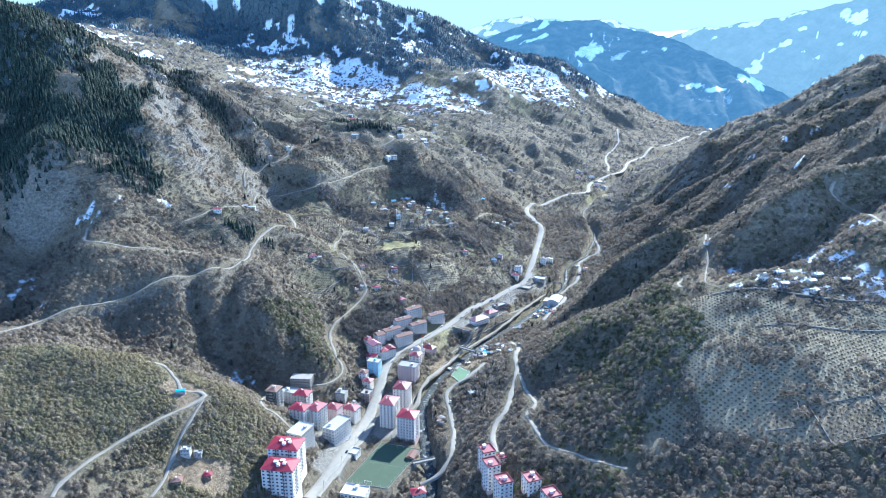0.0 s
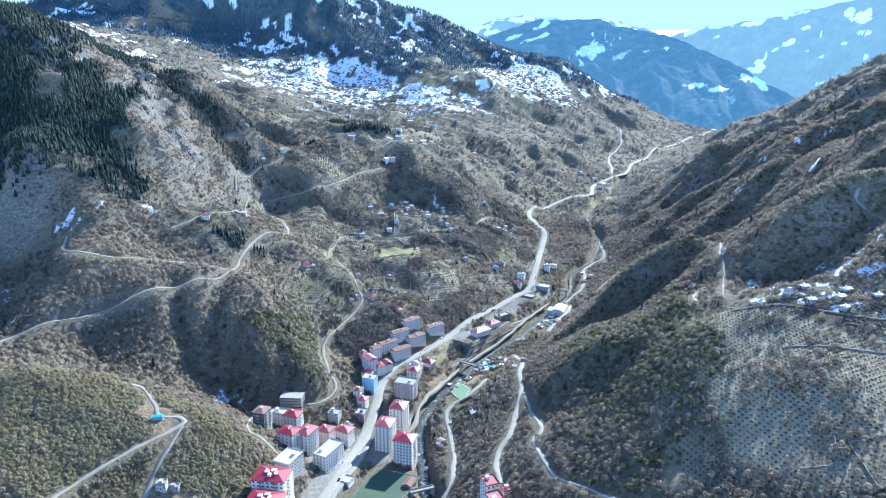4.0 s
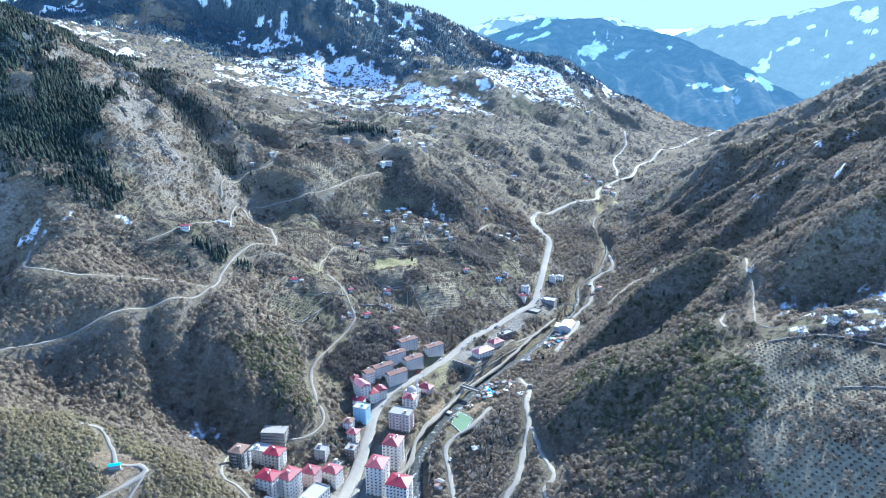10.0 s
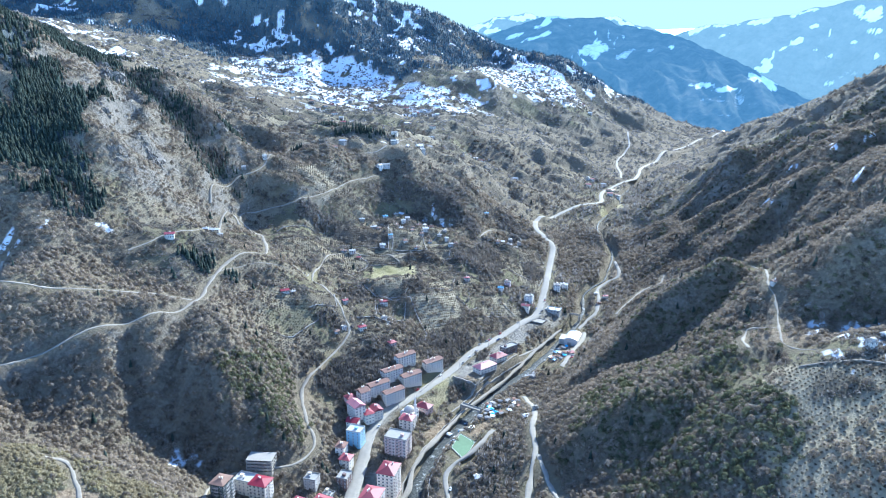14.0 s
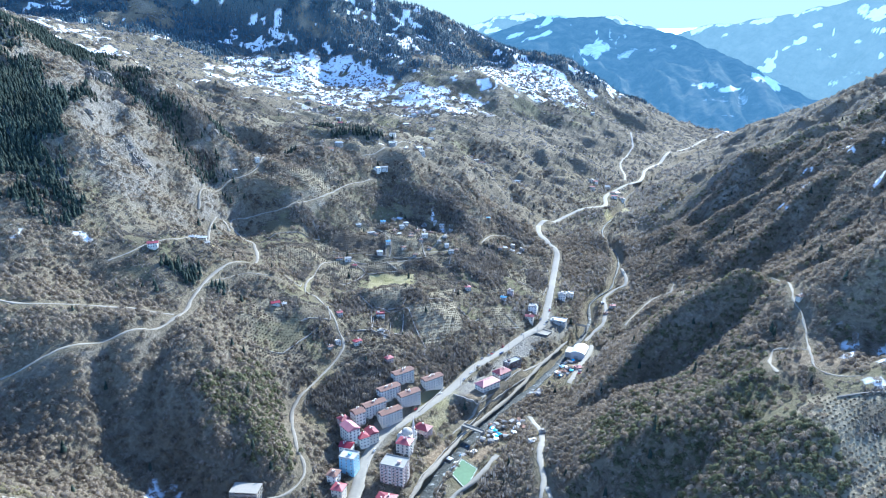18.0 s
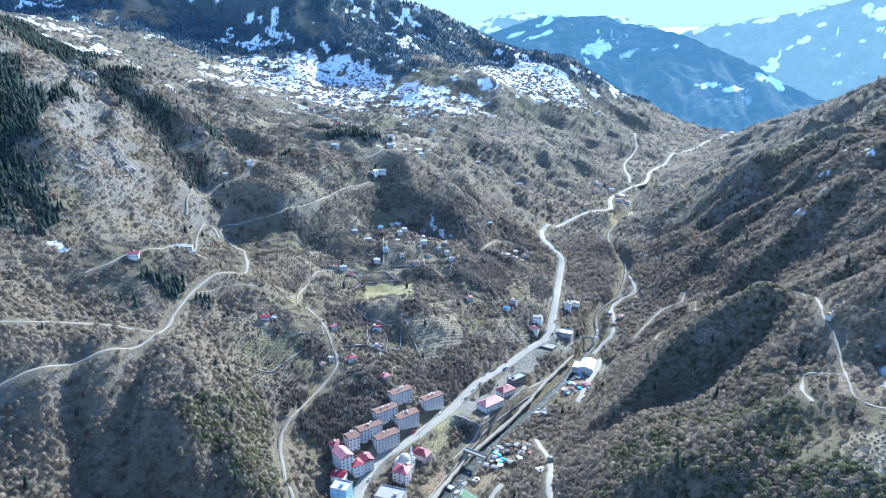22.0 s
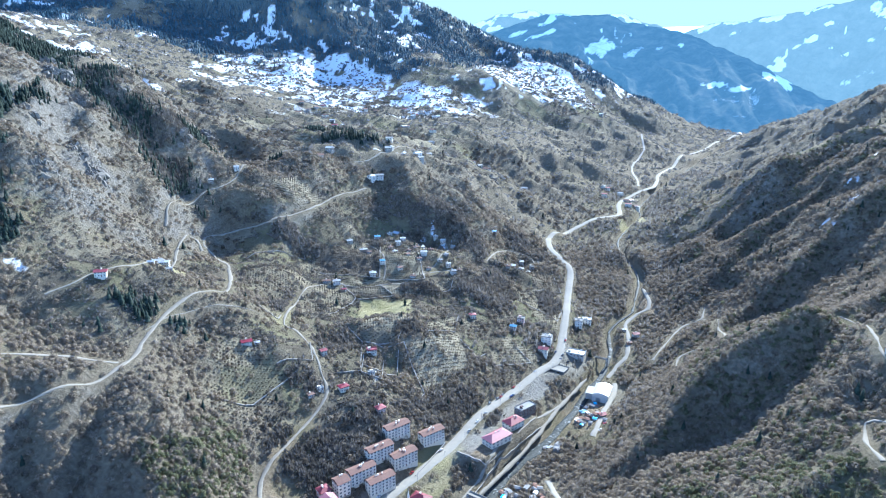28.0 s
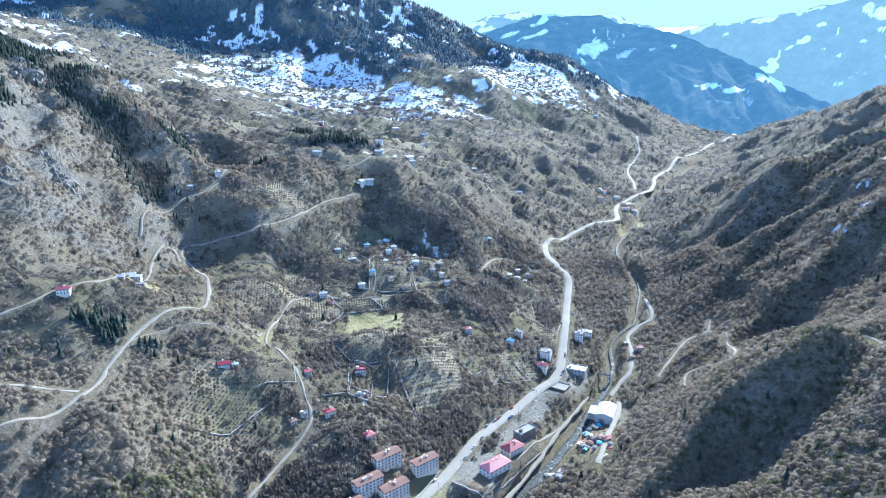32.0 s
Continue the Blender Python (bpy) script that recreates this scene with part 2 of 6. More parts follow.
landform("beyond the crests", (-1400, 3900, 150), (-600, 4000, 100), (200, 3900, 90), (700, 3600, 90), (1300, 3600, 80), (2000, 3700, 60), (2700, 3300, 60), (2300, 2700, 90), (-2400, 4600, 100), (0, 4700, 40), (2600, 4600, 40))
landform("right skyline", (700, 900, 330), (1087, 1450, 398), (1107, 1600, 364), (1113, 1800, 328), (1114, 2050, 262), (1165, 2330, 205), (1225, 2590, 172), (1290, 2720, 150), (1370, 2850, 126))
landform("right slope upper", (604, 1137, 218), (578, 1094, 221), (383, 615, 208), (380, 693, 188), (706, 1000, 268), (634, 1000, 223), (542, 750, 211))
landform("right slope middle", (479, 1211, 141), (320, 718, 137), (303, 692, 142), (253, 524, 142), (466, 1220, 123), (494, 1217, 159), (284, 648, 145), (277, 616, 139), (265, 472, 144), (255, 702, 112), (232, 499, 136), (834, 1500, 234), (895, 1900, 150), (730, 1900, 96), (722, 1503, 209), (548, 1501, 92), (453, 1019, 126), (528, 967, 189), (549, 943, 207), (322, 742, 134))
landform("right slope lower", (202, 642, 82), (184, 533, 111), (166, 528, 113), (123, 627, 53), (218, 455, 123), (268, 418, 132), (162, 621, 73), (149, 438, 79), (144, 466, 91), (215, 360, 104), (260, 413, 136), (238, 327, 114), (84, 612, 37), (72, 526, 30), (225, 544, 118), (256, 604, 122), (269, 587, 134), (200, 516, 118), (159, 538, 96), (132, 522, 76), (152, 437, 96), (180, 410, 106), (208, 368, 108), (248, 408, 133), (133, 682, 40), (163, 721, 48))
landform("right near", (60, 395, 30), (36, 425, 26), (311, 400, 138), (362, 480, 163), (330, 200, 120), (130, 250, 55), (150, 100, 60), (420, 350, 185), (650, 500, 285))
landform("right gully", (330, 1150, 42), (392, 1130, 80), (251, 1230, 46), (332, 980, 45), (291, 1041, 30), (315, 940, 50), (285, 869, 58), (315, 766, 121), (391, 900, 80))

land = np.array(LAND, float)
CORE = 30.0


def kernel(d2):
    return np.sqrt(d2 + CORE * CORE)


def solve_land():
    xy = land[:, :2] / 1000
    n = len(xy)
    d2 = ((land[:, None, :2] - land[None, :, :2]) ** 2).sum(2)
    m = np.zeros((n + 3, n + 3))
    m[:n, :n] = kernel(d2) - 4.0 * np.eye(n)
    m[:n, n] = m[n, :n] = 1
    m[:n, n + 1:] = xy
    m[n + 1:, :n] = xy.T
    return np.linalg.solve(m, np.concatenate([land[:, 2] - relief(land[:, 0], land[:, 1]), np.zeros(3)]))


def base_height(x, y):
    out = np.empty(x.size)
    px, py = x.ravel(), y.ravel()
    n = len(land)
    for i in range(0, px.size, 4000):
        a, b = px[i:i + 4000], py[i:i + 4000]
        k = kernel((a[:, None] - land[:, 0]) ** 2 + (b[:, None] - land[:, 1]) ** 2)
        out[i:i + 4000] = (k * WEIGHTS[:n]).sum(1) + WEIGHTS[n] + (WEIGHTS[n + 1] * a + WEIGHTS[n + 2] * b) / 1000
    return out.reshape(x.shape)


def lattice(ix, iy, seed):
    h = (ix.astype(np.int64) * 374761393 + iy.astype(np.int64) * 668265263 + seed * 974634777) & 0x7FFFFFFF
    h = ((h ^ (h >> 13)) * 1274126177) & 0x7FFFFFFF
    return ((h ^ (h >> 16)) & 0xFFFF) / 32767.5 - 1


def value_noise(x, y, seed=0):
    ix, iy = np.floor(x), np.floor(y)
    fx, fy = x - ix, y - iy
    fx, fy = fx * fx * (3 - 2 * fx), fy * fy * (3 - 2 * fy)
    a, b = lattice(ix, iy, seed), lattice(ix + 1, iy, seed)
    c, d = lattice(ix, iy + 1, seed), lattice(ix + 1, iy + 1, seed)
    return (a * (1 - fx) + b * fx) * (1 - fy) + (c * (1 - fx) + d * fx) * fy


def fractal(x, y, size, octaves=4, seed=0, rough=0.5):
    out, amp = np.zeros_like(x), 1.0
    for k in range(octaves):
        out += amp * value_noise(x / size + 17.3 * k, y / size - 9.1 * k, seed + k)
        amp *= rough
        size *= 0.48
    return out


def ridged(x, y, size, octaves=3, seed=0):
    out, amp = np.zeros_like(x), 1.0
    for k in range(octaves):
        out += amp * (1 - 2 * np.abs(value_noise(x / size + 5.7 * k, y / size + 3.3 * k, seed + k)))
        amp *= 0.5
        size *= 0.5
    return out


def line_distance(x, y, line):
    best = np.full(x.shape, 1e9)
    for (ax, ay), (bx, by) in zip(line[:-1], line[1:]):
        dx, dy = bx - ax, by - ay
        t = np.clip(((x - ax) * dx + (y - ay) * dy) / (dx * dx + dy * dy + 1e-9), 0, 1)
        best = np.minimum(best, np.hypot(x - ax - t * dx, y - ay - t * dy))
    return best


FLOOR_LINE = [(-60, 150), (-50, 420), (-35, 560), (20, 700), (110, 840), (240, 1020), (300, 1250), (370, 1490), (430, 1640), (560, 1800), (700, 2080), (800, 2250), (1070, 2610), (1400, 2970), (1650, 3250)]


# ribs that run down the east side, steep towards the north: a point on the crest, its bearing, height
RIBS = [(184, 560, 16, 30), (255, 715, 20, 34), (300, 822, 22, 20), (318, 935, 22, 26), (390, 1075, 20, 22), (479, 1225, 20, 46), (620, 1450, 24, 40), (780, 1760, 26, 26), (900, 2150, 28, 18)]


def east_ribs(x, y):
    out = np.zeros_like(x)
    floor_x = np.interp(y, [p[1] for p in FLOOR_LINE], [p[0] for p in FLOOR_LINE])
    side = np.clip((x - floor_x - 55) / 110, 0, 1) * np.clip((y - 330) / 120, 0, 1)
    for cx, cy, turn, high in RIBS:
        a = math.radians(turn)
        d = -(x - cx) * math.sin(a) + (y - cy) * math.cos(a) + 16 * fractal(x, y, 90, 2, 77)
        wide = high / 22
        out = np.maximum(out, high * np.where(d < 0, np.clip(1 + d / (27 * wide), 0, 1) ** 1.2, np.clip(1 - d / (105 * wide), 0, 1)))
    return side * out


def level_land(x, y):
    """1 on the broad snowy bench, whose fields lie almost even."""
    a = np.exp(-(((x + 350) / 500) ** 2 + ((y - 2115 - 0.2 * (x + 350)) / 270) ** 2) ** 2)
    b = np.exp(-(((x - 370) / 280) ** 2 + ((y - 2440) / 280) ** 2) ** 2)
    c = 1.25 * np.exp(-(((x - 238) / 110) ** 2 + ((y - 420) / 135) ** 2) ** 2)          # terraced nut orchards
    return np.maximum(np.maximum(a, b), c)


# hollows and gullies: a line down each, depth, half width
HOLLOWS = [(((-560, 1010), (-455, 862), (-410, 760)), 11, 45), (((-482, 1140), (-442, 1092), (-405, 1080), (-347, 1048), (-321, 1032)), 20, 26), (((170, 520), (140, 480)), 26, 42),
           (((262, 690), (205, 665)), 22, 34), (((533, 1075), (469, 1195), (379, 1250), (290, 1190)), 28, 50), (((766, 1753), (647, 1670)), 24, 90), (((-60, 1150), (-20, 1120)), 14, 26), (((330, 575), (430, 610)), 18, 40), (((-475, 715), (-430, 630)), -15, 36),
           (((-277, 645), (-262, 615), (-240, 578)), 8, 10), (((-237, 668), (-233, 635), (-226, 588)), 10, 12), (((-203, 645), (-207, 592)), 8, 10), (((-170, 660), (-160, 600)), 6, 10)]


def relief(x, y):
    """Ribs, gullies and hummocks, laid over the landforms."""
    d = line_distance(x, y, FLOOR_LINE)
    wild = np.clip((d - 50) / 110, 0, 1)
    far = np.clip(y / 900, 0.75, 1.5) * (1 - 0.75 * level_land(x, y))
    wx = x + 24 * fractal(x, y, 70, 2, 9)
    z = wild * far * (6.0 * fractal(x, y, 85, 4, 3, 0.55) + 7.5 * ridged(wx, y, 115, 4, 21) - 3)
    z += np.clip((y - 1700) / 1500, 0, 1) * np.clip((d - 240) / 420, 0, 1) * (1 - level_land(x, y)) * np.where(x > 0.36 * y - 60, 6, 15) * ridged(x + 90 * fractal(x, y, 300, 2, 19), y, 420, 4, 41)
    z += east_ribs(x, y)
    for line, depth, wide in HOLLOWS:
        z -= depth * np.exp(-(line_distance(x, y, line) / wide) ** 2)
    for cx, cy, r in ((-500, 1100, 70), (-450, 950, 60), (-372, 925, 45), (-430, 1020, 50), (-350, 1165, 50), (-560, 1000, 60), (130, 1400, 60), (-200, 640, 40)):
        k = np.exp(-((x - cx) ** 2 + (y - cy) ** 2) / (r * r))
        z += k * (11 * ridged(x, y * 0.6, 34, 3, 51) - 3)
    return z


WEIGHTS = solve_land()

ROWS, COLS = 640, 520
ROW_Y = 440 * np.exp(np.arange(ROWS) / (ROWS - 1) * math.log(5560 / 440)) - 740      # -300 to 4820 m


def half_width(y):
    return 560 + 0.76 * np.maximum(y, 0)


GX = np.linspace(-1, 1, COLS)[None, :] * half_width(ROW_Y)[:, None]
GY = np.repeat(ROW_Y[:, None], COLS, 1)


def upsample(coarse, rows, cols):
    r, c = np.linspace(0, coarse.shape[0] - 1, rows), np.linspace(0, coarse.shape[1] - 1, cols)

    def along(a, t):
        i = np.clip(np.floor(t).astype(int), 0, a.shape[0] - 2)
        u = (t - i)[:, None]
        p0, p1, p2, p3 = a[np.maximum(i - 1, 0)], a[i], a[i + 1], a[np.minimum(i + 2, a.shape[0] - 1)]
        return p1 + 0.5 * u * (p2 - p0 + u * (2 * p0 - 5 * p1 + 4 * p2 - p3 + u * (3 * (p1 - p2) + p3 - p0)))
    return along(along(coarse, r).T, c).T


cr = np.linspace(0, ROWS - 1, 240)
cy = np.interp(cr, np.arange(ROWS), ROW_Y)
cx = np.linspace(-1, 1, 200)[None, :] * half_width(cy)[:, None]
GZ = upsample(base_height(cx, np.repeat(cy[:, None], 200, 1)), ROWS, COLS)
floor_d = line_distance(GX, GY, FLOOR_LINE)
GZ += relief(GX, GY)


def ground(x, y):
    """Height of the ground at x, y (arrays or numbers)."""
    x, y = np.asarray(x, float), np.asarray(y, float)
    v = np.clip(np.log((y + 740) / 440) / math.log(5560 / 440) * (ROWS - 1), 0, ROWS - 1.001)
    u = np.clip((x / half_width(y) + 1) / 2 * (COLS - 1), 0, COLS - 1.001)
    i, j = v.astype(int), u.astype(int)
    a, b = v - i, u - j
    return (GZ[i, j] * (1 - a) * (1 - b) + GZ[i + 1, j] * a * (1 - b) + GZ[i, j + 1] * (1 - a) * b + GZ[i + 1, j + 1] * a * b)


# ---- roads, river and level pads, cut into the land ----
ROADS, NEAR = [], {}
ASPHALT, CONCRETE, GRAVEL, PALE = "asphalt", "concrete", "gravel", "pale_gravel"


def resample(line, step):
    p = np.array(line, float)
    q = [p[0]]
    for i in range(len(p) - 1):            # a smooth line through all the points
        p0, p1, p2, p3 = p[max(i - 1, 0)], p[i], p[i + 1], p[min(i + 2, len(p) - 1)]
        n = max(2, int(np.hypot(*(p2 - p1)) / step))
        for u in np.arange(1, n + 1) / n:
            q.append(p1 + 0.5 * u * (p2 - p0 + u * (2 * p0 - 5 * p1 + 4 * p2 - p3 + u * (3 * (p1 - p2) + p3 - p0))))
    return np.array(q)


def smooth(z, n):
    for _ in range(n):
        z = np.concatenate([z[:1], (z[:-2] + 2 * z[1:-1] + z[2:]) / 4, z[-1:]])
    return z


def window_of(line, margin):
    y0, y1 = line[:, 1].min() - margin, line[:, 1].max() + margin
    i0, i1 = np.searchsorted(ROW_Y, y0), np.searchsorted(ROW_Y, y1)
    return max(i0 - 1, 0), min(i1 + 1, ROWS)


def carve(line, z, reach, edge):
    """Brings the ground to the heights z along a line, level out to reach and running out over edge."""
    i0, i1 = window_of(line, reach + edge)
    sx, sy = GX[i0:i1], GY[i0:i1]
    best, level = np.full(sx.shape, 1e9), np.zeros(sx.shape)
    for (ax, ay), (bx, by), za, zb in zip(line[:-1], line[1:], z[:-1], z[1:]):
        j = (abs(sy[:, 0] - ay) < reach + edge + 12)
        if not j.any():
            continue
        x, y = sx[j], sy[j]
        dx, dy = bx - ax, by - ay
        t = np.clip(((x - ax) * dx + (y - ay) * dy) / (dx * dx + dy * dy + 1e-9), 0, 1)
        d = np.hypot(x - ax - t * dx, y - ay - t * dy)
        b, lv = best[j], level[j]
        m = d < b
        b[m], lv[m] = d[m], (za + (zb - za) * t)[m]
        best[j], level[j] = b, lv
    k = np.clip((reach + edge - best) / edge, 0, 1)
    k = k * k * (3 - 2 * k)
    GZ[i0:i1] = GZ[i0:i1] * (1 - k) + level * k
    d_all = NEAR.setdefault("line", np.full(GX.shape, 1e9))
    d_all[i0:i1] = np.minimum(d_all[i0:i1], best - reach)


def road(name, width, surface, *line):
    width *= 0.72 if surface == GRAVEL else 0.9
    p = resample(line, 4.0)
    z = smooth(ground(p[:, 0], p[:, 1]), 6)
    carve(p, z, width / 2 + 1.0, 5.0)
    ROADS.append((name, width, surface, p, z))


def pad(corners, z):
    """A level place with straight sides."""
    c = np.array(corners, float)
    inside = np.full(GX.shape, 1e9)
    for (ax, ay), (bx, by) in zip(c, np.roll(c, -1, 0)):
        n = np.array([-(by - ay), bx - ax]) / math.hypot(bx - ax, by - ay)
        inside = np.minimum(inside, (GX - ax) * n[0] + (GY - ay) * n[1])
    k = np.clip((inside + 7) / 6, 0, 1)
    GZ[:] = GZ * (1 - k) + z * k
    d_all = NEAR.setdefault("line", np.full(GX.shape, 1e9))
    d_all[:] = np.minimum(d_all, -inside)


road("main_road", 10, ASPHALT, (-103, 407), (-94, 439), (-86, 477), (-77, 519), (-70, 564), (-67, 600), (-63, 640), (-52, 671), (-30, 696), (5, 743), (36, 795), (71, 837), (104, 879), (128, 907), (146, 967), (168, 1057), (190, 1155), (181, 1185), (173, 1230), (178, 1281), (191, 1317), (241, 1387), (297, 1438), (350, 1475), (378, 1574), (416, 1644), (506, 1740))
road("side_road", 6, CONCRETE, (-98, 410), (-91, 435), (-83, 465), (-72, 503), (-67, 540))
road("valley_road", 9, PALE, (506, 1740), (540, 1815), (567, 1887), (623, 1983), (774, 2237), (885, 2379), (1053, 2610), (1225, 2819), (1393, 2969))
road("spur_road", 6, PALE, (470, 1740), (490, 1820), (503, 1900), (530, 1990), (588, 2105), (606, 2140), (622, 2217), (640, 2290))
road("mountain_road", 5.5, GRAVEL, (-423, 507), (-405, 524), (-389, 547), (-364, 570), (-335, 590), (-309, 610), (-279, 637), (-246, 667), (-236, 698), (-236, 718), (-239, 738), (-235, 789), (-218, 829), (-211, 857), (-241, 943), (-268, 974), (-283, 984), (-281, 1001), (-250, 1021), (-214, 1032), (-182, 1074), (-151, 1148), (-114, 1202))
road("branch_road", 4.5, GRAVEL, (-240, 699), (-266, 690), (-302, 683), (-329, 661), (-360, 649), (-383, 648), (-399, 665), (-412, 696))
road("upper_road", 5, GRAVEL, (-310, 952), (-318, 995), (-302, 1048), (-272, 1088), (-268, 1234), (-242, 1279))
road("fork_link", 5, GRAVEL, (-284, 908), (-293, 938), (-296, 974), (-288, 981), (-279, 968))
road("house_road", 4.5, GRAVEL, (-323, 753), (-307, 769), (-299, 785), (-286, 801), (-275, 826), (-284, 908))
road("ridge_road", 4, GRAVEL, (-135, 570), (-121, 575), (-110, 588), (-108, 606), (-119, 627), (-131, 663), (-130, 682), (-115, 720), (-100, 759), (-108, 782), (-123, 814), (-141, 833), (-155, 844), (-153, 942), (-128, 981))
road("farm_lane", 3.6, GRAVEL, (-128, 981), (-107, 971), (-68, 985), (-45, 991), (-7, 1029), (21, 1040))
road("front_hill_road", 5.5, GRAVEL, (-250, 338), (-251, 347), (-249, 355), (-243, 372), (-234, 392), (-221, 410), (-207, 427), (-197, 442), (-193, 450), (-199, 453))
road("front_hill_lane", 4, GRAVEL, (-192, 448), (-194, 431), (-197, 415), (-198, 397), (-197, 377), (-198, 361))
road("quarry_track", 4, GRAVEL, (-199, 453), (-210, 449), (-217, 459), (-240, 485), (-252, 484))
road("hamlet_lane", 4, GRAVEL, (-136, 570), (-151, 567), (-168, 566), (-176, 545), (-160, 490), (-147, 481), (-136, 475), (-127, 468))
road("east_bank_road", 4.2, CONCRETE, (-18, 442), (-2, 450), (8, 471), (10, 513), (7, 546), (4, 575), (10, 589), (29, 608), (48, 638))
road("east_bank_track", 4, GRAVEL, (11, 686), (37, 726), (66, 778), (119, 831))
road("slope_road", 4.6, CONCRETE, (43, 430), (42, 458), (47, 477), (57, 495), (66, 532), (74, 561), (77, 597), (85, 636), (86, 710))
road("slope_lane", 3.2, CONCRETE, (76, 558), (77, 528), (80, 478), (70, 462), (74, 441), (79, 416), (90, 399), (109, 376), (124, 361))
road("riverside_road", 5, GRAVEL, (-46, 539), (-28, 564), (-25, 583), (-20, 604), (1, 647), (22, 687), (48, 723), (77, 763), (119, 831), (156, 883))
road("factory_road", 5, CONCRETE, (134, 761), (157, 811), (176, 851), (185, 875))
road("upstream_road", 5, CONCRETE, (180, 889), (197, 912), (213, 931), (227, 973), (233, 1008), (254, 1032), (271, 1041), (279, 1060), (280, 1093))
road("hillside_loop", 6, GRAVEL, (403, 627), (395, 620), (401, 613), (415, 602), (403, 557), (398, 517))
road("hill_track", 2.8, GRAVEL, (311, 728), (312, 709), (292, 662), (282, 641), (277, 618), (258, 575), (247, 551), (248, 541), (250, 527), (253, 515))
road("hill_spur_track", 2.4, GRAVEL, (226, 554), (230, 572), (245, 596), (253, 591), (257, 573))
road("east_track", 3.6, GRAVEL, (229, 893), (252, 923), (286, 965), (313, 975), (328, 1001))
road("east_hairpin", 3.2, GRAVEL, (313, 975), (318, 950), (312, 928), (303, 908), (300, 890), (289, 862), (276, 852), (262, 866), (246, 866), (232, 838))
road("plateau_road", 5, GRAVEL, (-139, 1243), (-104, 1275), (-66, 1365), (-40, 1440))
road("village_lane", 3.5, GRAVEL, (-71, 995), (-72, 1028), (-87, 1069), (-104, 1097))
road("spur_lane", 3.5, GRAVEL, (62, 1092), (87, 1155), (129, 1180), (138, 1163))
road("bench_lane", 2, GRAVEL, (-243, 749), (-228, 785), (-206, 809), (-173, 825))
road("hamlet_path", 3, GRAVEL, (-41, 1000), (-9, 1042), (8, 1110), (-20, 1142))

PITCH = [(-83, 440), (-44, 430), (-16, 490), (-57, 503)]
pad(PITCH, -8.0)
pad([(-92, 505), (-60, 512), (-30, 500), (-20, 545), (-30, 590), (-66, 600)], -7.0)
pad([(6, 600), (22, 590), (36, 618), (20, 642)], 1.5)
pad([(14, 738), (36, 724), (60, 752), (88, 795), (72, 812), (40, 770)], 10.0)
pad([(140, 835), (172, 822), (194, 864), (160, 880)], 1.5)
pad([(104, 880), (128, 868), (142, 892), (118, 906)], 13.0)

RIVER = resample([(-60, 150), (-30, 300), (-9, 440), (-14, 480), (-18, 514), (-21, 545), (-20, 580), (-6, 622), (13, 660), (36, 700),
                  (60, 738), (88, 768), (114, 803), (143, 848), (156, 872), (180, 908), (199, 950), (209, 995), (232, 1027), (251, 1045), (266, 1080), (300, 1180), (310, 1330),
                  (400, 1500), (455, 1640), (720, 2060), (1110, 2620), (1450, 3000)], 6.0)
river_z = np.interp(RIVER[:, 1], [150, 450, 600, 880, 960, 1044, 1330, 1640, 2060, 3000], [-22, -14, -11, -4, 3, 17, 40, 56, 76, 104])
carve(RIVER, river_z - 1.0, 6.0, 6.0)
clear = NEAR["line"].copy()          # distance to the nearest road, river or yard


# ---- cover: what grows or lies where ----
def spot(cx, cy, rx, ry, turn=0.0, seed=0, ragged=0.45):
    """1 inside an uneven oval, falling to 0 at its edge."""
    a = radians(turn)
    x, y = GX - cx, GY - cy
    u, v = (x * math.cos(a) + y * math.sin(a)) / rx, (-x * math.sin(a) + y * math.cos(a)) / ry
    n = fractal(GX, GY, max(12.0, min(rx, ry) * 0.8), 3, 60 + seed)
    return np.clip((1.0 - np.hypot(u, v) + ragged * n) * 3.0, 0, 1)


def plot(corners, soft=3.0):
    c = np.array(corners, float)
    inside = np.full(GX.shape, 1e9)
    for (ax, ay), (bx, by) in zip(c, np.roll(c, -1, 0)):
        n = np.array([-(by - ay), bx - ax]) / math.hypot(bx - ax, by - ay)
        inside = np.minimum(inside, (GX - ax) * n[0] + (GY - ay) * n[1])
    return np.clip(inside / soft, 0, 1)


gy_z, gx_z = np.gradient(GZ)
slope = np.hypot(gx_z / np.gradient(GX, axis=1), gy_z / np.gradient(GY, axis=0))
patchy = fractal(GX, GY, 60, 4, 101)
broad = fractal(GX, GY, 260, 3, 111)
far_noise = fractal(GX, GY, 150, 5, 121, 0.6)

# snow lies on the high benches, the peaks and in shaded hollows
speckle = fractal(GX, GY, 45, 4, 131, 0.65)
bench = np.maximum(spot(-400, 2165, 560, 240, -12, 81, 0.5), spot(-90, 2090, 190, 100, 0, 82, 0.6))
bench = np.maximum(bench, 0.9 * spot(370, 2500, 250, 270, 30, 83, 0.6))
bench = bench * np.clip((420 + 35 * speckle - GZ + 30 * np.clip(-(GX + 600) / 200, 0, 1)) / 40, 0, 1)
snow = bench * np.clip(0.55 + (speckle + 0.7) * 1.6, 0, 1) * np.clip((GZ - 215 + 25 * speckle) / 50, 0, 1)
snow = np.maximum(snow, 0.8 * np.clip((GY - 1350) / 200, 0, 1) * np.clip((GZ - 215) / 60, 0, 1) * np.clip((speckle + 0.5 * far_noise - 0.55) * 5, 0, 1) * (GY < 3300) * (GX < 0.3 * GY))
snow = np.maximum(snow, np.clip((GY - 2000) / 200, 0, 1) * np.clip((GZ - 400) / 60, 0, 1) * 0.75 * np.clip((speckle + 0.4 * far_noise - 1.0) * 5, 0, 1))
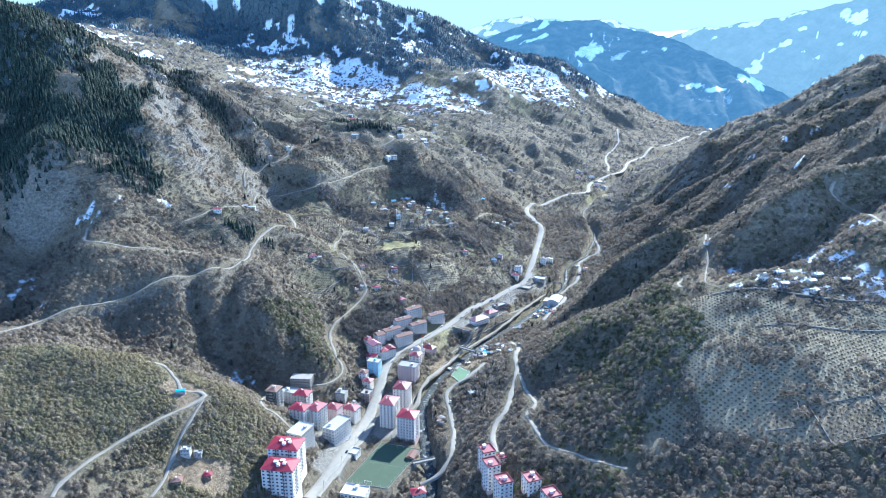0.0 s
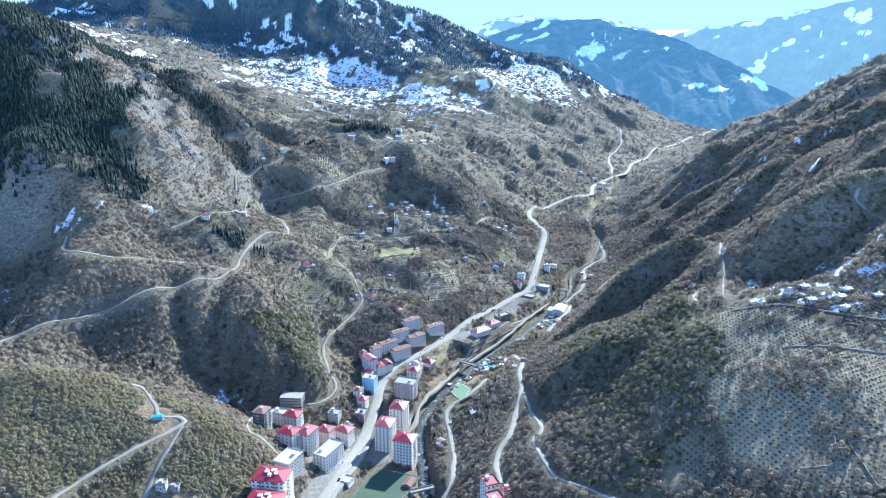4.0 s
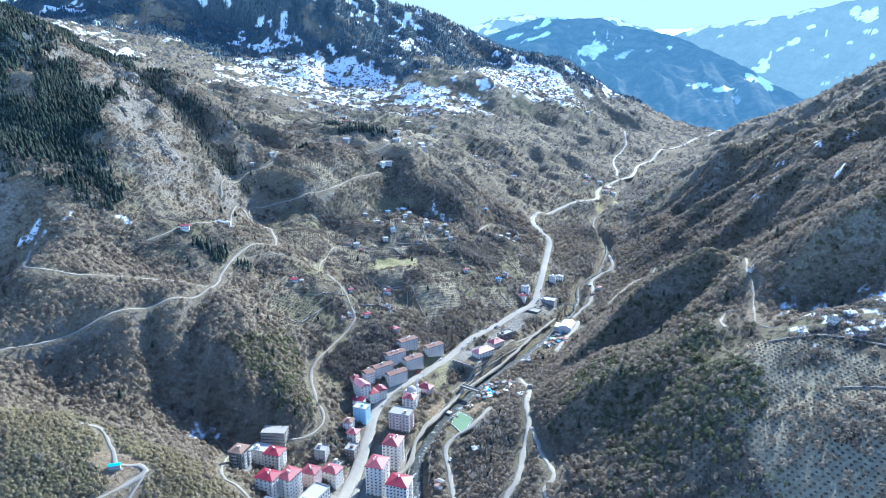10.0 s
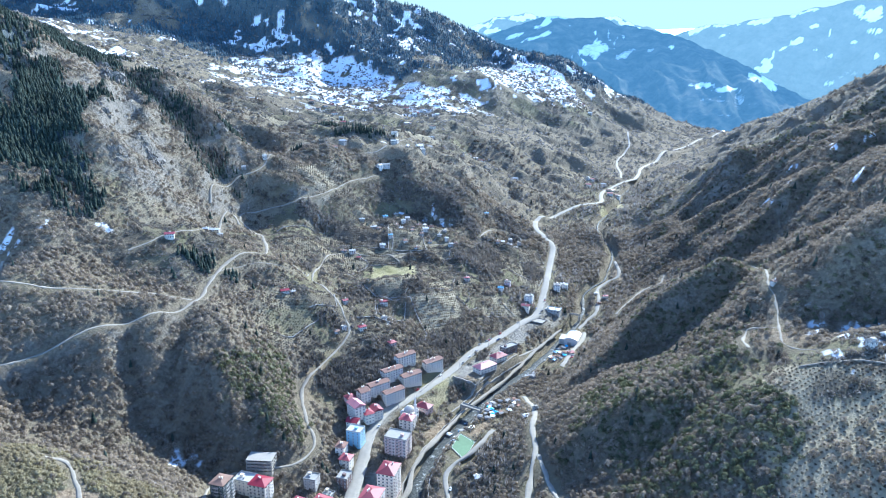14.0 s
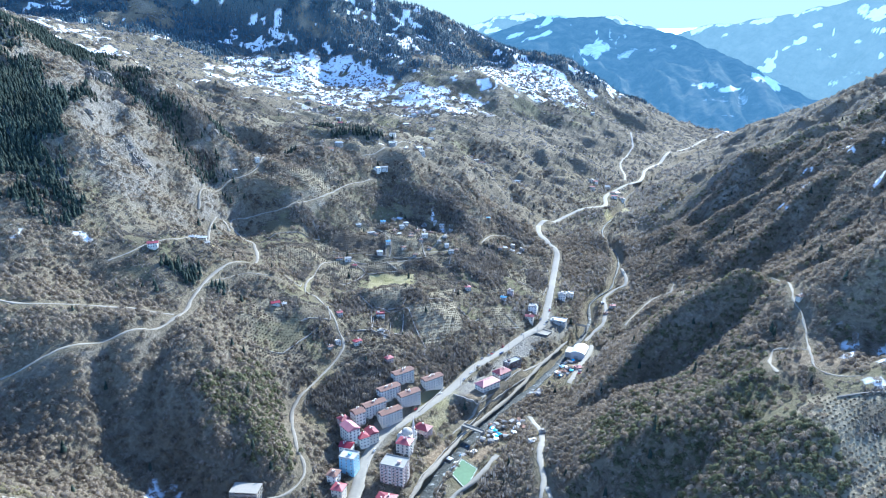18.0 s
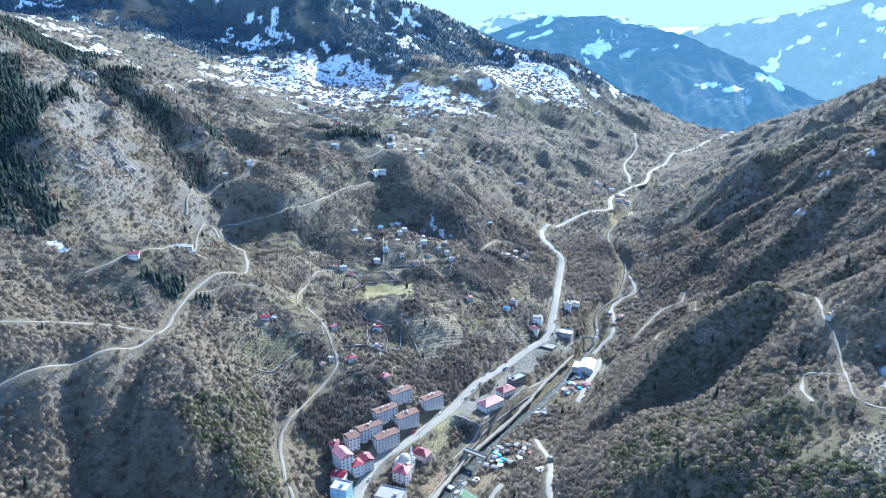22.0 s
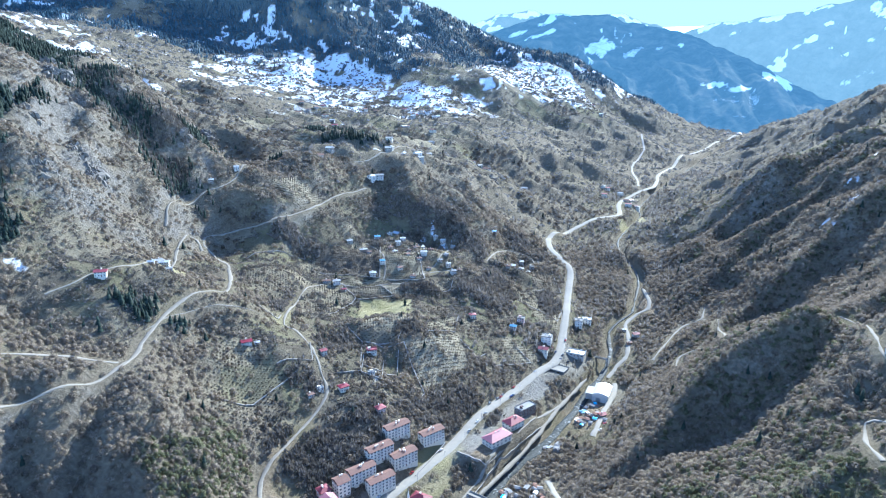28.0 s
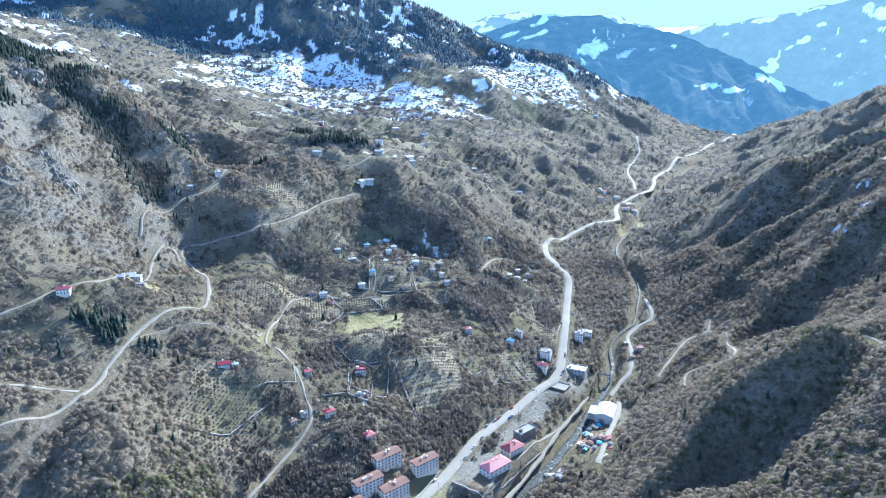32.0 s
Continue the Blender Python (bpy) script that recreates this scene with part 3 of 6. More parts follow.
for cx, cy, rx, ry, turn in [(-395, 722, 30, 8, 30), (-452, 625, 10, 36, 10), (-205, 565, 22, 6, 20), (305, 500, 40, 26, 0), (340, 480, 40, 16, 0), (-376, 752, 34, 9, 35), (-110, 1300, 50, 14, 30),
                             (-20, 1120, 26, 22, 0), (-66, 806, 10, 8, 0), (560, 1100, 60, 10, 30), (470, 1010, 60, 10, 30), (400, 560, 20, 10, 0), (617, 1233, 30, 12, 30), (576, 1055, 30, 10, 30), (618, 1098, 26, 10, 30), (540, 926, 20, 8, 30), (569, 940, 16, 10, 0), (621, 1052, 26, 8, 30), (281, 515, 14, 10, 0), (-60, 1140, 24, 8, 20), (310, 530, 55, 45, 0), (342, 460, 50, 45, 0), (320, 500, 40, 20, 0), (-212, 574, 36, 6, -8), (-442, 638, 9, 36, -20), (-405, 575, 12, 20, -40)]:
    snow = np.maximum(snow, 0.85 * spot(cx, cy, rx, ry, turn, 5, 0.8) * np.clip((fractal(GX, GY, 11, 3, 141) - 0.02) * 4, 0, 1))

# conifers: the steep west mountain, the wood over the plateau, and small groves
wood = np.maximum.reduce([0.8 * spot(-700, 1000, 90, 110, 0, 1), 1.2 * spot(-462, 860, 58, 140, 28, 2, 0.3), spot(-570, 905, 125, 185, 33, 8, 0.35), spot(-660, 860, 120, 130, 0, 9), spot(-630, 1185, 110, 55, -10, 7, 0.4), spot(-760, 1250, 170, 160, 0, 3), spot(-430, 1215, 60, 70, 0, 4),
                          0.5 * np.exp(-(line_distance(GX, GY, HOLLOWS[1][0]) / 26) ** 2), 0.7 * spot(-375, 1085, 30, 22, 0, 6)])
wood *= np.clip((patchy + 0.75) * 2.5, 0, 1)
high_wood = np.clip((GY - 2120) / 120, 0, 1) * np.clip((GZ - 310 + 50 * broad - np.clip(GY - 2500, 0, 500) * -0.2) / 45, 0, 1) * np.clip((far_noise + 0.95) * 3, 0, 1) * (1 - 0.9 * np.clip(bench * 1.3, 0, 1))
wood = np.maximum(wood, high_wood * (1 - 0.85 * snow))
for cx, cy, rx, ry in [(-248, 768, 28, 17), (-232, 776, 16, 10), (-255, 1210, 26, 18), (-150, 1330, 60, 14), 
                       (-290, 930, 12, 16), (-210, 1420, 40, 20), (-330, 1130, 20, 30)]:
    wood = np.maximum(wood, 0.75 * spot(cx, cy, rx, ry, 0, 12, 0.5))
wood *= np.clip((clear - 2) / 5, 0, 1)

# evergreen thickets
evergreen = np.maximum.reduce([0.3 * spot(150, 470, 60, 70, 0, 21), 0.4 * spot(125, 560, 35, 60, 0, 22), 0.15 * spot(200, 600, 70, 60, 30, 24),
                               0.12 * spot(240, 720, 60, 70, 0, 25), 0.1 * spot(300, 850, 60, 60, 0, 26), 0.45 * spot(-150, 640, 40, 60, 0, 27), 0.15 * spot(110, 400, 60, 60, 0, 28)])
# dark bushes added over the knoll's shadow to deepen it
evergreen = np.maximum(evergreen, 0.3 * spot(150, 488, 42, 52, 0, 29, 0.3))
evergreen *= np.clip((patchy + 0.55) * 2.2, 0, 1) * np.clip((clear - 1) / 4, 0, 1)

# rows of nut bushes
orchard = np.maximum.reduce([plot([(174, 361), (226, 316), (268, 360), (304, 440), (257, 484), (229, 519), (187, 488), (178, 430)]) * np.clip((patchy + 0.9) * 3, 0, 1), plot([(226, 316), (340, 285), (350, 420), (304, 440)]) * np.clip((patchy + 0.8) * 3, 0, 1),
                             plot([(-37, 853), (-15, 798), (28, 850), (17, 897)]), plot([(-96, 905), (-92, 870), (-36, 866), (-32, 897)]), plot([(95, 880), (110, 905), (70, 925), (60, 905)]),
                             plot([(110, 980), (150, 960), (150, 1060), (120, 1070)]), plot([(-6, 700), (18, 728), (26, 700), (10, 680)]), plot([(-110, 960), (-30, 965), (-40, 1000), (-110, 990)]),
                             plot([(-190, 700), (-140, 700), (-130, 790), (-190, 770)]) * 0.45, plot([(-230, 1090), (-170, 1060), (-160, 1120), (-210, 1140)])])
orchard *= np.clip((clear - 1) / 3, 0, 1)

# meadow: olive to straw-yellow grass; bright on a few mown plots
bright = np.maximum.reduce([plot([(-92, 908), (-34, 898), (-34, 956), (-94, 955)]), 0.8 * plot([(-12, 718), (-2, 712), (24, 744), (14, 752)]), 0.6 * plot([(-272, 838), (-252, 832), (-246, 868), (-266, 874)]),
                            0.7 * plot([(246, 324), (262, 320), (258, 330), (242, 334)], 1.5), 0.8 * plot([(330, 1400), (388, 1405), (392, 1442), (332, 1436)]), 0.5 * spot(-155, 850, 10, 26, -20, 32), 0.7 * plot([(-36, 682), (-28, 686), (4, 734), (0, 740), (-14, 728)], 2), 0.45 * plot([(-22, 690), (-8, 684), (14, 716), (4, 724)], 2)])
meadow = np.clip(0.02 + 0.7 * patchy + 0.5 * broad, 0, 1) * np.clip(1.2 - slope, 0, 1)
for cx, cy, rx, ry, amount in [(-300, 800, 70, 60, 0.5), (-140, 1400, 160, 90, 0.5), (-60, 1000, 120, 110, 0.3), (-100, 820, 70, 60, 0.35), (-170, 760, 40, 60, 0.4), (250, 450, 90, 110, 0.4),
                               (180, 900, 60, 60, 0.6), (130, 780, 40, 60, 0.8), (-240, 1500, 180, 60, 0.8), (380, 1520, 70, 120, 0.7), (-180, 390, 40, 40, 0.7),
                               (20, 640, 60, 90, 0.7), (120, 460, 30, 50, 0.5), (-110, 700, 24, 40, 0.8), (-280, 420, 140, 80, 0.4)]:
    meadow = np.maximum(meadow, amount * spot(cx, cy, rx, ry, 0, 41))
meadow *= (1 - 0.8 * wood) * (1 - 0.9 * orchard) * np.where(GY > 1750, 0.45, 1.0)
rock = np.clip((slope - 1.2) * 2.0 + 0.4 * patchy, 0, 1) * np.clip((GZ - 60) / 60, 0, 1)
for cx, cy, rx, ry in [(-515, 1105, 40, 26), (-470, 950, 50, 40), (-372, 930, 34, 26), (-440, 1010, 30, 50), (-360, 1170, 30, 24)]:
    rock = np.maximum(rock, spot(cx, cy, rx, ry, 0, 51, 0.8))
soil = np.maximum.reduce([0.8 * plot([(126, 812), (148, 802), (162, 824), (138, 838)], 2), plot([(-20, 640), (6, 632), (24, 664), (0, 676)]), spot(-212, 446, 16, 12, 0, 71), spot(-177, 392, 26, 20, 0, 72), 0.8 * plot([(205, 345), (222, 338), (228, 358), (212, 364)]),
                          0.8 * plot([(226, 318), (258, 312), (262, 342), (232, 350)]), plot([(22, 640), (34, 630), (52, 660), (40, 668)]), 0.7 * spot(140, 800, 22, 30, 30, 73), plot([(262, 1000), (275, 998), (281, 1025), (282, 1082), (256, 1097), (252, 1078), (266, 1040)], 2),
                          0.5 * spot(-120, 690, 14, 36, 0, 75), 0.7 * spot(250, 560, 18, 16, 0, 76), 0.9 * plot([(16, 738), (36, 725), (46, 740), (26, 752)], 1.5), 0.8 * plot([(-46, 806), (-86, 806), (-86, 838), (-46, 838)])])
paved = np.maximum.reduce([plot([(-92, 505), (-60, 506), (-28, 500), (-20, 545), (-30, 590), (-66, 600)], 2), plot([(-110, 440), (-84, 440), (-66, 540), (-84, 545)], 2), 0.9 * plot([(-58, 640), (-30, 690), (-42, 704), (-72, 668)], 2),
                           plot([(2, 733), (18, 726), (58, 775), (125, 872), (112, 884)], 2), plot([(140, 835), (172, 822), (194, 864), (160, 880)], 2), 0.8 * plot([(-130, 470), (-105, 462), (-90, 520), (-122, 540)], 2),
                           0.8 * plot([(110, 880), (140, 870), (175, 925), (140, 940)], 2), 0.7 * plot([(2, 560), (12, 556), (14, 600), (2, 606)], 2)])
paved *= np.clip(0.75 + 0.6 * speckle, 0, 1)
scrub = np.clip(0.95 + 0.5 * patchy + 0.3 * broad - 0.6 * meadow - bright - 0.9 * orchard - 0.9 * soil - 1.2 * paved - 0.5 * rock, 0, 1) * np.clip((clear - 1.5) / 4, 0, 1)
scrub *= np.clip((3400 - GY) / 200, 0, 1) * (1 - 0.8 * snow) * (1 - 0.8 * wood)


front_hill = spot(-275, 425, 160, 95, 0, 24, 0.25) * np.clip((clear - 1) / 3, 0, 1) * (1 - soil)
scrub, evergreen = scrub * (1 - 0.9 * front_hill), evergreen * (1 - 0.9 * front_hill)
farm = np.clip(np.maximum.reduce([spot(-60, 1010, 190, 190, 0, 91), spot(-140, 790, 80, 80, 0, 92), spot(250, 430, 120, 150, 0, 93), spot(-180, 1600, 330, 200, 0, 94), spot(-400, 2150, 560, 270, -12, 81), spot(370, 2420, 320, 300, 0, 95), spot(-300, 800, 70, 70, 0, 96), spot(400, 1560, 90, 150, 0, 97), spot(130, 1000, 70, 110, 0, 98)]), 0, 1) * np.clip((clear - 1) / 3, 0, 1)

# plots that stand out by themselves: shade, corners
PLOTS = [
    (0.75, (-80, 847), (-45, 852), (-35, 890), (-88, 876)),
    (0.55, (-97, 950), (-56, 962), (-75, 982), (-115, 974)),
    (0.52, (-150, 1001), (-76, 997), (-83, 1082), (-165, 1039)),
    (0.85, (-67, 995), (-21, 995), (-33, 1073), (-75, 1052)),
    (0.30, (-173, 713), (-152, 726), (-127, 770), (-148, 776), (-184, 741)),
    (0.95, (95, 1016), (142, 986), (155, 1022), (95, 1052)),
    (0.10, (-96, 793), (-76, 804), (-80, 847), (-103, 824)),
    (0.60, (11, 991), (62, 1003), (76, 1072), (16, 1046)),
    (0.90, (54, 866), (96, 888), (81, 907), (46, 881)),
    (0.95, (-15, 878), (14, 896), (19, 937), (-19, 896)),
    (0.30, (20, 884), (37, 866), (46, 878), (22, 901)),
    (0.97, (-178, 841), (-160, 841), (-160, 852), (-179, 851)),
    (0.20, (-56, 812), (-43, 815), (-43, 843), (-56, 843)),
    (0.15, (-228, 969), (-171, 1019), (-183, 1037), (-249, 1000)),
    (0.60, (120, 1057), (163, 1076), (160, 1128), (124, 1136)),
    (0.05, (-143, 768), (-117, 792), (-125, 820), (-148, 784)),
    (0.30, (-21, 707), (3, 751), (-2, 758), (-25, 727)),
    (0.70, (-18, 969), (11, 993), (16, 1021), (-21, 991)),
    (0.88, (-120, 888), (-99, 948), (-117, 973), (-152, 984)),
]
farm = np.clip(farm, 0, 1)

# the farmed benches are split into small plots with banks and hedges between them
PLOT_RNG = np.random.RandomState(44)
seeds = np.concatenate([np.stack([PLOT_RNG.uniform(x0, x1, n), PLOT_RNG.uniform(y0, y1, n)], 1) for x0, x1, y0, y1, n in
                        ((-260, 170, 680, 1230, 190), (120, 360, 290, 580, 60), (-500, 150, 1230, 1850, 160), (-380, -200, 720, 900, 25), (290, 560, 1380, 1800, 30), (-950, 140, 1850, 2400, 220), (120, 640, 2050, 2750, 110))])
m = farm > 0.02
mx, my = GX[m], GY[m] * 1.0
wx, wy = mx + 7 * fractal(mx, my, 40, 2, 151), my + 7 * fractal(mx, my, 40, 2, 152)
d1, d2, who = np.full(mx.shape, 1e9), np.full(mx.shape, 1e9), np.zeros(mx.shape, int)
for k, (sx, sy) in enumerate(seeds):
    d = np.hypot((wx - sx) * 0.8, wy - sy)
    near = d < d1
    d2 = np.where(near, d1, np.minimum(d2, d))
    who[near] = k
    d1 = np.where(near, d, d1)
tint_of = PLOT_RNG.uniform(0, 1, len(seeds))
plot_tint, hedge = np.zeros(GX.shape), np.zeros(GX.shape)
plot_tint[m] = tint_of[who]
hedge[m] = np.clip(1 - (d2 - d1) / 7, 0, 1) * farm[m]
for shade, *corners in PLOTS:
    inside = plot(corners, 6.0)
    held = inside > 0
    plot_tint[held], farm[held] = shade, 1.0
    hedge[held] = np.maximum(0, 1 - 2.2 * inside[held])
farm, hedge = farm * (1 - 0.9 * orchard), hedge * (1 - orchard) * (1 - bright)
hedge *= np.clip((clear - 1) / 3, 0, 1)
# bare woods between the plots; two of them stand in for patches of shade
grove = np.maximum.reduce([spot(cx, cy, rx, ry, 0, 61, 0.5) for cx, cy, rx, ry in [
    (12, 787, 44, 34), (-35, 876, 14, 16), (-94, 704, 36, 34), (-103, 847, 20, 18), (-187, 1032, 34, 14), (-120, 768, 19, 12), (53, 1001, 26, 40), (73, 1035, 16, 60), (2, 1157, 46, 36), (-21, 978, 27, 10),
    (-27, 775, 14, 14), (-97, 1092, 26, 14), (-215, 1032, 40, 12), (-79, 1171, 32, 18), (118, 1192, 32, 26), (140, 1027, 18, 34), (48, 1117, 23, 22), (-160, 880, 14, 40), (-60, 745, 20, 20), (-470, 1125, 24, 30), (-430, 1088, 34, 24), (-385, 1066, 34, 24), (-340, 1045, 24, 22), (-360, 1095, 30, 18)]]) * np.clip((clear - 1) / 3, 0, 1)
farm, hedge = farm * (1 - 0.8 * grove), hedge * (1 - grove)
rowed = (plot_tint > 0.48) * farm * (1 - hedge) * (GY < 1300) * (bright < 0.1) * (soil < 0.3)
scrub = np.clip(scrub * (1 - 0.85 * farm * (GY < 1700)), 0, 1)
# a few more are added on slopes turned from the sun, as shade
facing_north = np.clip((gy_z / np.gradient(GY, axis=0) - 0.12) * 2.5, 0, 1) * np.clip((GX - np.interp(GY, [p[1] for p in FLOOR_LINE], [p[0] for p in FLOOR_LINE]) - 40) / 40, 0, 1) * (GY < 2600) * (1 - farm) * (1 - orchard)
evergreen = np.maximum(evergreen, 0.1 * facing_north * np.clip((clear - 1) / 4, 0, 1)) * (1 - soil)


# ---- small mesh tools ----
def mesh_of(name, verts, faces, mats, slots=None, smooth_shade=False):
    """A mesh from arrays: faces all of one length."""
    verts, faces = np.asarray(verts, np.float32), np.asarray(faces, np.int32)
    n, k = faces.shape
    me = bpy.data.meshes.new(name)
    me.vertices.add(len(verts))
    me.vertices.foreach_set("co", verts.ravel())
    me.loops.add(n * k)
    me.loops.foreach_set("vertex_index", faces.ravel())
    me.polygons.add(n)
    me.polygons.foreach_set("loop_start", np.arange(0, n * k, k, dtype=np.int32))
    for m in mats:
        me.materials.append(m)
    if slots is not None:
        me.polygons.foreach_set("material_index", np.asarray(slots, np.int32))
    me.update(calc_edges=True)
    if smooth_shade:
        me.shade_smooth()
    return me


def grid_faces(r, c):
    idx = np.arange(r * c).reshape(r, c)
    return np.stack([idx[:-1, :-1], idx[:-1, 1:], idx[1:, 1:], idx[1:, :-1]], -1).reshape(-1, 4)


def sheet(name, r0, r1, mat):
    x, y, z = GX[r0:r1], GY[r0:r1], GZ[r0:r1]
    me = mesh_of(name, np.stack([x, y, z], -1).reshape(-1, 3), grid_faces(*x.shape), [mat], None, True)
    for key, field in (("snow", snow), ("meadow", meadow), ("rock", rock), ("soil", soil), ("bright", bright), ("wood", wood), ("orchard", orchard), ("farm", farm), ("paved", paved), ("plot_tint", plot_tint), ("hedge", hedge)):
        me.attributes.new(key, "FLOAT", "POINT").data.foreach_set("value", field[r0:r1].ravel().astype(np.float32))
    return new(name, me)


# ---- ground, distance, roads, river ----
tagged(sheet("ground", 0, ROWS, earth), "winter mountain valley ground with dry grass, rock and snow patches", "ground", kind="structure")


def far_range(name, label, mat, crest, foot, seed, rib, snowy):
    """A range that closes the view: crest in metres, its foot at a share of the way out, snow as bearing, height, half sizes, tilt, amount."""
    line = resample([(x, y) for x, y, z in crest], 14.0)
    along = np.concatenate([[0], np.cumsum(np.hypot(*np.diff(line, axis=0).T))])
    marks = np.array([0.0] + list(np.cumsum([math.hypot(b[0] - a[0], b[1] - a[1]) for a, b in zip(crest[:-1], crest[1:])])))
    top = np.interp(along * marks[-1] / along[-1], marks, [p[2] for p in crest])
    rows = np.concatenate([np.linspace(0, 1, 80), [1.03, 1.1]])
    k = np.array(foot)[0] + (1 - foot[0]) * rows
    x = line[:, 0][None] * k[:, None]
    y = 160 + (line[:, 1][None] - 160) * k[:, None]
    rise = np.where(rows < 1, rows ** 1.05, 1 - (rows - 1) * 6)[:, None]
    z = foot[1] + (top[None] - foot[1]) * rise
    s, v = along[None] + 0 * rise, 900 * rows[:, None] + 0 * along[None]
    z = z + np.sin(np.pi * np.clip(rows, 0, 1))[:, None] * rib * (ridged(s + 0.35 * v + 120 * fractal(s, v, 300, 2, seed), 0.35 * v, 330, 4, seed) - 0.4)
    z = z + 7 * fractal(s, v, 60, 3, seed + 5)
    bearing = np.degrees(np.arctan2(x, y - 160))
    high = np.degrees(np.arctan2(z - 310, np.hypot(x, y - 160)))
    field = np.zeros_like(x)
    rough = fractal(s, v * 0.6, 55, 4, seed + 9, 0.6)
    for b, e, rb, re, turn, amount in snowy:
        a = radians(turn)
        p, q = (bearing - b) * math.cos(a) + (high - e) * math.sin(a), -(bearing - b) * math.sin(a) + (high - e) * math.cos(a)
        field = np.maximum(field, 0.9 * amount * np.clip((0.95 - np.hypot(p / rb, q / re) + 0.55 * rough) * 2.2, 0, 1))
    me = mesh_of(name, np.stack([x, y, z], -1).reshape(-1, 3), grid_faces(*x.shape), [mat], None, True)
    me.attributes.new("snow", "FLOAT", "POINT").data.foreach_set("value", field.ravel().astype(np.float32))
    return tagged(new(name, me), label, "mountains", kind="structure")


far_range("backdrop_middle", "forested mountain with snow fields, blue haze painted in as glow", middle_range_cover,
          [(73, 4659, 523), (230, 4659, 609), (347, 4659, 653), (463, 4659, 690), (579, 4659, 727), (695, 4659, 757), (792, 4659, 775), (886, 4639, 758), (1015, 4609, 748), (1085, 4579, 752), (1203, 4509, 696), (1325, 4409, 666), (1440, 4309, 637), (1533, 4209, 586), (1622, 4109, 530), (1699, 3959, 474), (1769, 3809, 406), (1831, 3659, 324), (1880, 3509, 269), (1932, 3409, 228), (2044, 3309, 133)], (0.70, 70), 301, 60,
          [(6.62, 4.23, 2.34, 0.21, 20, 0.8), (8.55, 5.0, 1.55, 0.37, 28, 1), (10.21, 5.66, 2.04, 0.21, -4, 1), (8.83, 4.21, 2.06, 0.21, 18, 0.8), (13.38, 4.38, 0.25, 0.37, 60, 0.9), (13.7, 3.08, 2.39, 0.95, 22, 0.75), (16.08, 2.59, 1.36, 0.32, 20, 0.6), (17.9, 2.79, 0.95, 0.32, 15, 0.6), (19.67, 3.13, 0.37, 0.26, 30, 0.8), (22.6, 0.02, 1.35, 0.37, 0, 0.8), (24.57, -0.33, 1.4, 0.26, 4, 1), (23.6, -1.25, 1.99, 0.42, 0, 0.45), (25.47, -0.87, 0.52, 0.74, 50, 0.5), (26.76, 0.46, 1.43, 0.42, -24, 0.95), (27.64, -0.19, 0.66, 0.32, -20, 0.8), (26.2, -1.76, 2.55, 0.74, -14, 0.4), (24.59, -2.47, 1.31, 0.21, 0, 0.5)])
far_range("backdrop_high_west", "snow-capped peaks behind the forested mountain, haze painted as glow", high_range_cover,
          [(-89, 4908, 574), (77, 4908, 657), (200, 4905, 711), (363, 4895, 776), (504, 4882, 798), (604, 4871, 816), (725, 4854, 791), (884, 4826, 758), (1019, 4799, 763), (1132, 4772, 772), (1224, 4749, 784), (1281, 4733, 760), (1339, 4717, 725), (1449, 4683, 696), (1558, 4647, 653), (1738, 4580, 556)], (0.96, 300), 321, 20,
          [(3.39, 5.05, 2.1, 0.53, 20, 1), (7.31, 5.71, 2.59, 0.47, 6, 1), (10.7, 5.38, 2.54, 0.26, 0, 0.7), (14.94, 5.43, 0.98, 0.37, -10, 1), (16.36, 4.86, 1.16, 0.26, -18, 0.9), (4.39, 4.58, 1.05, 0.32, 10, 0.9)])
far_range("backdrop_high_east", "snow-streaked range closing the valley, pale blue haze painted as glow", high_range_cover,
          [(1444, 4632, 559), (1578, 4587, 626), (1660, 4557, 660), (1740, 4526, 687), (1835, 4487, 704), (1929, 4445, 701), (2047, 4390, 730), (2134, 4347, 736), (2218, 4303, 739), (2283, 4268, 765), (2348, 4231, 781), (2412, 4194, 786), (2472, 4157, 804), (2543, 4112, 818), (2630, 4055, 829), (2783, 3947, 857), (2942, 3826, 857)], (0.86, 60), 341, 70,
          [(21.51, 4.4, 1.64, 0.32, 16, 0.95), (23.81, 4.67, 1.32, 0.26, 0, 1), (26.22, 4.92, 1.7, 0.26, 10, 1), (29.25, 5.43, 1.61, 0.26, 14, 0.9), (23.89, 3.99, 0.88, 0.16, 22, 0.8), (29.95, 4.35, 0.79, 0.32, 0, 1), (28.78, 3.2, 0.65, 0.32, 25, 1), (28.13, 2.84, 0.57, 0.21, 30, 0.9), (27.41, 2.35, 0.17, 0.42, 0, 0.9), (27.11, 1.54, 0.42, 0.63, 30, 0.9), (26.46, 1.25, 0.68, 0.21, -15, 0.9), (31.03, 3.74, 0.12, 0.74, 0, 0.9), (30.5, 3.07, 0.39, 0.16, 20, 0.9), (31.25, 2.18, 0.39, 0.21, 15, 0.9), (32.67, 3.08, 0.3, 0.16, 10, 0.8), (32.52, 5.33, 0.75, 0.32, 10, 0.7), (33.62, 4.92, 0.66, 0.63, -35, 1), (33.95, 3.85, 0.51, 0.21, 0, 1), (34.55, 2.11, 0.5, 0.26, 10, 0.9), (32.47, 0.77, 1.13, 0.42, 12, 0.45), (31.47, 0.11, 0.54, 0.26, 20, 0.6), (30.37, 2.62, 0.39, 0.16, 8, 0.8)])


